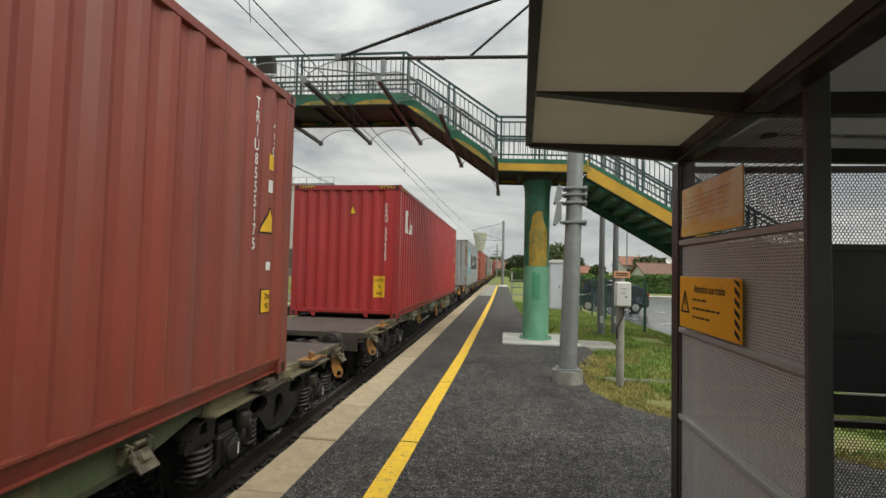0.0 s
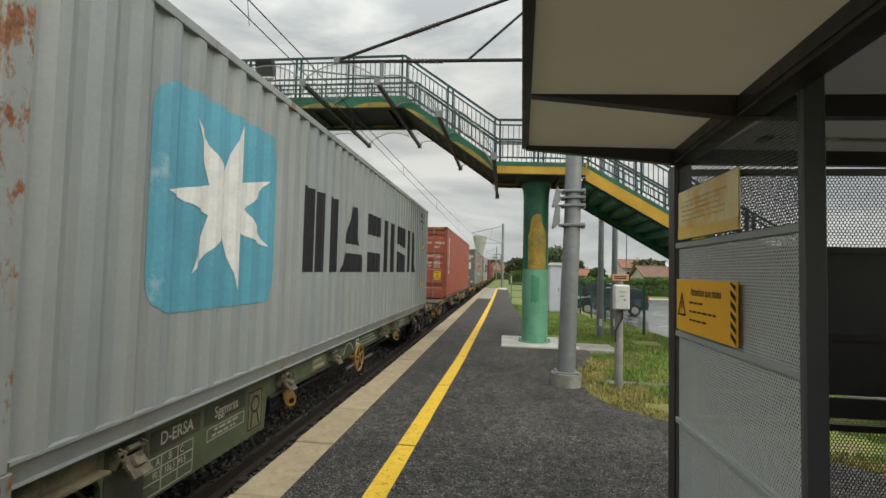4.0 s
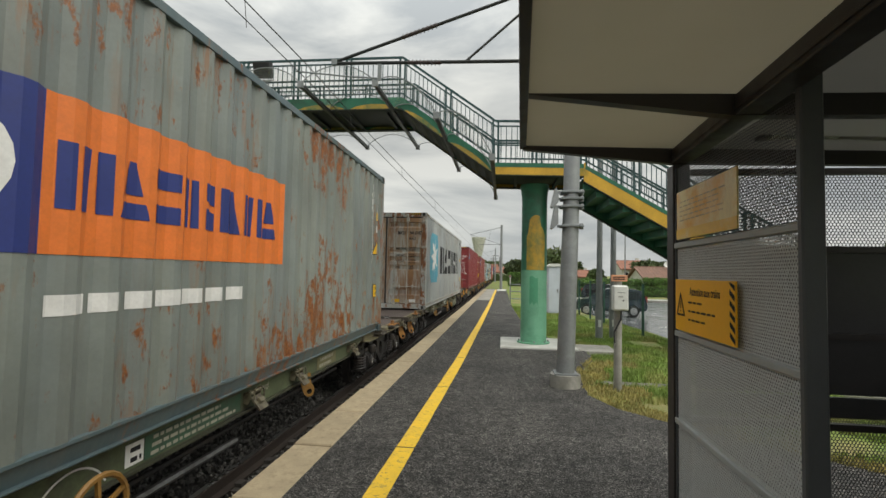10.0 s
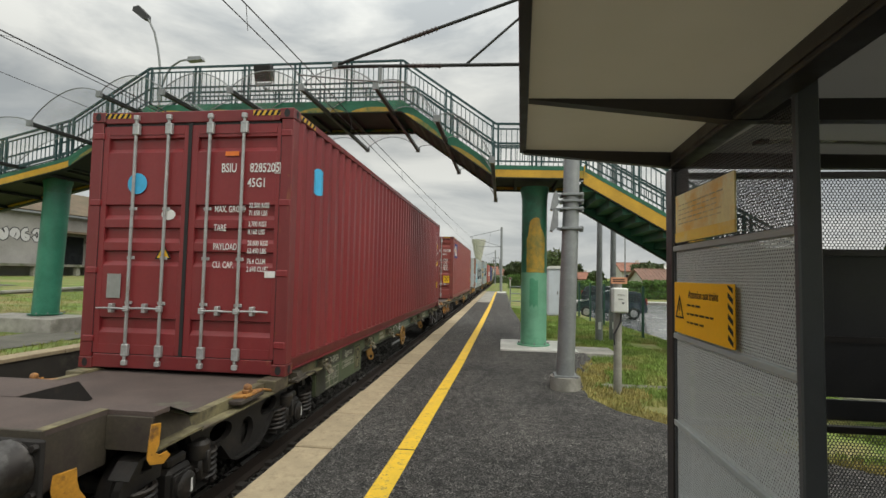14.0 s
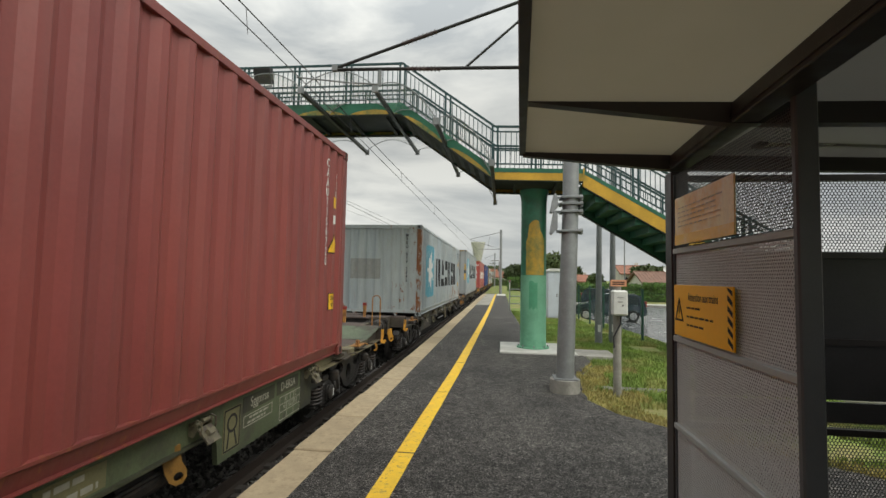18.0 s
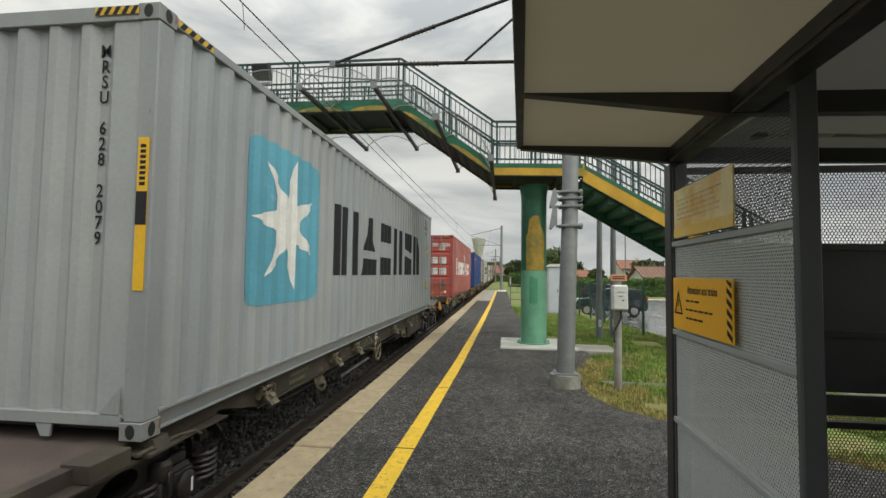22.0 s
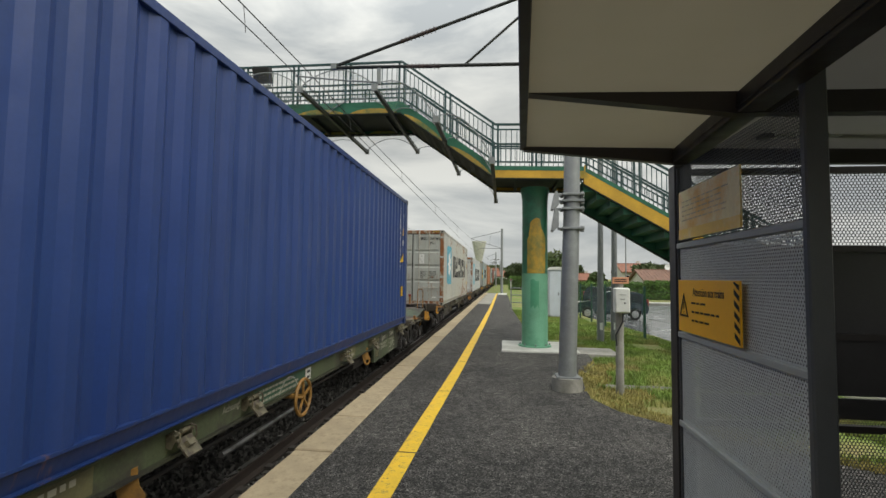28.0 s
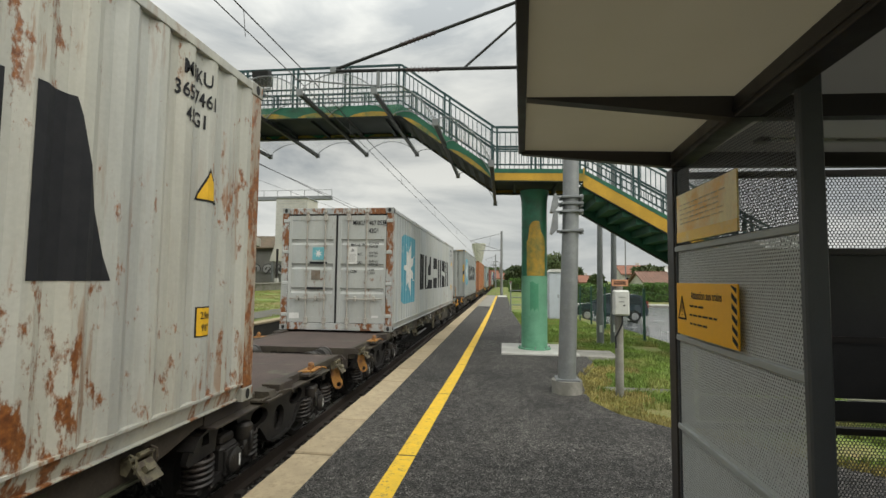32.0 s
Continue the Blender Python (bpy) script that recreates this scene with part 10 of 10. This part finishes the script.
def canopy_hall():
    """Cream fascia hall on thin columns, with a recess coloured darker for its shade."""
    c = thing("loading_hall", "cream-fronted open loading hall on thin columns", "loading hall", (0, 0, 0))
    P = [Vector(v) for v in ((-37.5, 44.9, 0), (-24.3, 39.0, 0), (-22.4, 44.0, 0), (-27.5, 57.0, 0), (-37.2, 60.0, 0))]
    tops = (7.25, 6.95, 7.0, 7.2, 7.2)
    bots = ((5.6, 5.3), (6.2, 6.2), (6.2, 6.2), (6.2, 6.2))
    for k in range(4):
        a, b = P[k], P[k + 1]
        d = (b - a).normalized()
        bm = B()
        nrm = Vector((d.y, -d.x, 0)) * 0.12
        z0, z1 = bots[k]
        v = [bm.verts.new(q) for q in ((a.x, a.y, z0), (b.x, b.y, z1), (b.x, b.y, tops[k + 1]), (a.x, a.y, tops[k]), (a.x - nrm.x, a.y - nrm.y, z0), (b.x - nrm.x, b.y - nrm.y, z1), (b.x - nrm.x, b.y - nrm.y, tops[k + 1]), (a.x - nrm.x, a.y - nrm.y, tops[k]))]
        for f in ((0, 1, 2, 3), (7, 6, 5, 4), (0, 4, 5, 1), (3, 2, 6, 7), (1, 5, 6, 2), (0, 3, 7, 4)):
            bm.faces.new([v[i] for i in f])
        part("fascia", bm, M["cream_wall"], c, "cream fascia panel")
    bm = B()
    bm.faces.new([bm.verts.new((p.x, p.y, t + 0.02)) for p, t in zip(P, tops)])
    part("roof", bm, M["render_wall"], c)
    # soffit near black: the gloom under the roof is put into its colour
    bm = B()
    bm.faces.new([bm.verts.new((p.x, p.y, 6.32)) for p in P])
    part("soffit", bm, M["wagon_dark"], c)
    # second back wall takes darker concrete to stand for the shaded interior
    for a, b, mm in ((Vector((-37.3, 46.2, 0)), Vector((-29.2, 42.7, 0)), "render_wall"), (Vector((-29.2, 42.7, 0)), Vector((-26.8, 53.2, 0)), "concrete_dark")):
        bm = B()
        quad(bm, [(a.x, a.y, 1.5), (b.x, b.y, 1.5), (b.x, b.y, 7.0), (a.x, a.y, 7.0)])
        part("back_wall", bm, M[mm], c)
    for x, y in ((-36.9, 45.0), (-32.5, 43.0), (-28.4, 41.2), (-24.6, 39.5), (-22.8, 44.0), (-21.0, 48.6), (-26.2, 46.2), (-25.3, 50.0), (-23.4, 47.0)):
        p = part("column", box(B(), (x - 0.09, y - 0.09, 2.2), (x + 0.09, y + 0.09, 5.4)), M["wagon_dark"], c)
        part("column_foot", box(B(), (x - 0.17, y - 0.17, 1.3), (x + 0.17, y + 0.17, 2.2)), M["white_patch"], p)
    part("dock", bar(B(), (-37.2, 45.4, 2.2), (-27.4, 41.2, 2.2), 1.6, 0.25), M["concrete_dark"], c)
    graffiti(c, (-37.1, 46.05, 0), (-29.4, 42.72, 0), 3.2, 21, 7, 0.9)
    return c


canopy_hall()


def silo():
    s = thing("silo_building", "tall pale windowless silo building with graffiti", "silo", (0, 0, 0))
    pts = [Vector((-50.9, 57.0, 0)), Vector((-44.9, 57.0, 0)), Vector((-42.6, 61.5, 0)), Vector((-50.0, 66.0, 0))]
    zs = (18.9, 18.4, 15.6, 16.4)
    for k in range(4):
        a, b = pts[k], pts[(k + 1) % 4]
        bm = B()
        quad(bm, [(a.x, a.y, 2), (b.x, b.y, 2), (b.x, b.y, zs[(k + 1) % 4]), (a.x, a.y, zs[k])])
        part("wall", bm, M["cream_wall"] if k == 0 else M["render_wall"], s)
    bm = B()
    bm.faces.new([bm.verts.new((p.x, p.y, z)) for p, z in zip(pts, zs)])
    part("roof", bm, M["concrete_dark"], s)
    for x in (0.16, 0.27):
        p = pts[0].lerp(pts[1], x)
        part("blind_window", box(B(), (p.x, p.y - 0.12, 13.2), (p.x + 0.6, p.y + 0.3, 14.8)), M["old_tiles"], s)
    graffiti(s, pts[1].lerp(pts[2], 0.05), pts[2], 10.2, 31, 5, 0.75)
    part("roof_box", box(B(), (-47, 60, 16.5), (-45.4, 62, 18.9)), M["galv_dark"], s)
    g = thing("conveyor_gantry", "long covered conveyor gantry on a trestle", "conveyor", (0, 0, 0))
    part("gantry_beam", bar(B(), (-45.0, 60.5, 12.95), (-20.0, 62.0, 13.35), 0.8, 0.5), M["galv_dark"], g)
    part("gantry_rail", bar(B(), (-45.0, 60.5, 14.1), (-20.0, 62.0, 14.5), 0.05, 0.05), M["galv_dark"], g)
    for k in range(14):
        t = k / 13
        x, y = -45 + 25 * t, 60.5 + 1.5 * t
        part("rail_post", box(B(), (x - 0.03, y - 0.03, 13.2 + 0.4 * t), (x + 0.03, y + 0.03, 14.1 + 0.4 * t)), M["galv_dark"], g)
    for dx in (-0.9, 0.9):
        part("trestle_leg", bar(B(), (-34.0 + dx, 61.2, 2.0), (-34.0 + dx * 0.15, 61.2, 12.9), 0.25, 0.25), M["galv_dark"], g)
    for z in (6, 9.5):
        part("trestle_brace", bar(B(), (-34.7, 61.2, z), (-33.3, 61.2, z), 0.12, 0.12), M["galv_dark"], g)
    sh = thing("goods_shed", "low old shed with a brown tiled roof and graffiti", "shed", (0, 0, 0))
    part("wall", box(B(), (-33.0, 60.5, 1.0), (-19.0, 67.0, 6.2)), M["render_wall"], sh)
    part("roof_slope", prism(B(), [(60.0, 6.1), (63.8, 8.0), (63.8, 8.2), (59.9, 6.3)], "x", -33.3, -18.7), M["old_tiles"], sh)
    part("roof_slope", prism(B(), [(67.5, 6.1), (63.8, 8.0), (63.8, 8.2), (67.6, 6.3)], "x", -33.3, -18.7), M["old_tiles"], sh)
    graffiti(sh, (-31.0, 60.4, 0), (-19.5, 60.4, 0), 3.4, 51, 6, 0.9)
    b = thing("silo_tower", "cream ribbed silo tower on open legs", "silo", (-22.2, 56.0, 1.5))
    part("body", box(B(), (-2.0, -1.6, 4.9), (2.0, 1.6, 10.5)), M["cream_wall"], b)
    for k in range(17):
        z = 4.95 + k * 0.32
        part("rib", box(B(), (-2.04, -1.64, z), (2.04, -1.6, z + 0.2)), M["white_patch"], b)
    part("hopper", prism(B(), [(-2.0, 4.9), (2.0, 4.9), (2.7, 2.75), (-2.7, 2.75)], "y", -1.6, 1.6), M["cream_wall"], b)
    for x in (-2.4, -0.8, 0.8, 2.4):
        part("leg", box(B(), (x - 0.12, -1.5, 0.3), (x + 0.12, -1.25, 2.75)), M["galv_dark"], b)
    part("roof", prism(B(), [(-2.1, 10.5), (2.1, 10.5), (1.8, 10.7), (-1.8, 10.7)], "y", -1.75, 1.75), M["galv_dark"], b)


silo()
# bushes closing the yard's far side
tree(-60, 75, 2.0, 8, 9, 41, "dark trees behind the goods yard", size=0.5)
tree(-20, 110, 1.0, 7, 9, 42, "dark trees behind the goods yard", size=0.5)
tree(-34, 120, 1.0, 8, 10, 43, "dark trees behind the goods yard", size=0.5)


# ---- movement of the train ----
def run(t):
    """Metres that the train has gone at t."""
    return 6.88 * t - float(np.interp(t, (0, 23.2, 25.5, 28.0, 28.7, 30.0, 32.0), (0, 0, 0.25, 1.60, 1.82, 2.30, 2.95)))


def motions():
    times = [0, 4, 8, 12, 16, 20, 22, 23.2, 24.4, 25.5, 26.8, 28.0, 29.0, 30.0, 31.0, 32.0]
    for y, ob in FLEET:
        walk(ob, [(t, pose(0, y - run(t), ZC)) for t in times])
    for y, ob in WAGONS:
        walk(ob, [(t, pose(0, y - run(t), 0)) for t in times])
    # a car sets off behind the parked one and drives away along the road
    drive = ((0, 11.99, 38.5), (27.8, 11.99, 38.5), (28.4, 12.60, 37.8), (28.8, 13.56, 37.0), (29.0, 13.94, 36.6), (29.2, 14.48, 36.1), (29.4, 14.99, 35.6), (29.7, 15.65, 34.8), (30.2, 16.87, 33.4), (32.0, 22.0, 28.6))
    walk(PASSING, [(t, pose(x, y, 0.10, 0, 0, -131)) for t, x, y in drive])
    turns = [k * 0.0666667 for k in range(481)]
    kinds = {}
    for o in WHEELS:
        key = round(o.matrix_basis.translation.y, 2)
        if key not in kinds:
            kinds[key] = o
            walk(o, [(t, pose(0, key, 0.385 + ZR, math.degrees(run(t) / 0.385), 0, 0)) for t in turns])
        else:
            lead = kinds[key]
            o.rotation_mode = "QUATERNION"
            o.animation_data_create()
            o.animation_data.action = lead.animation_data.action
            o.animation_data.action_slot = lead.animation_data.action_slot


motions()
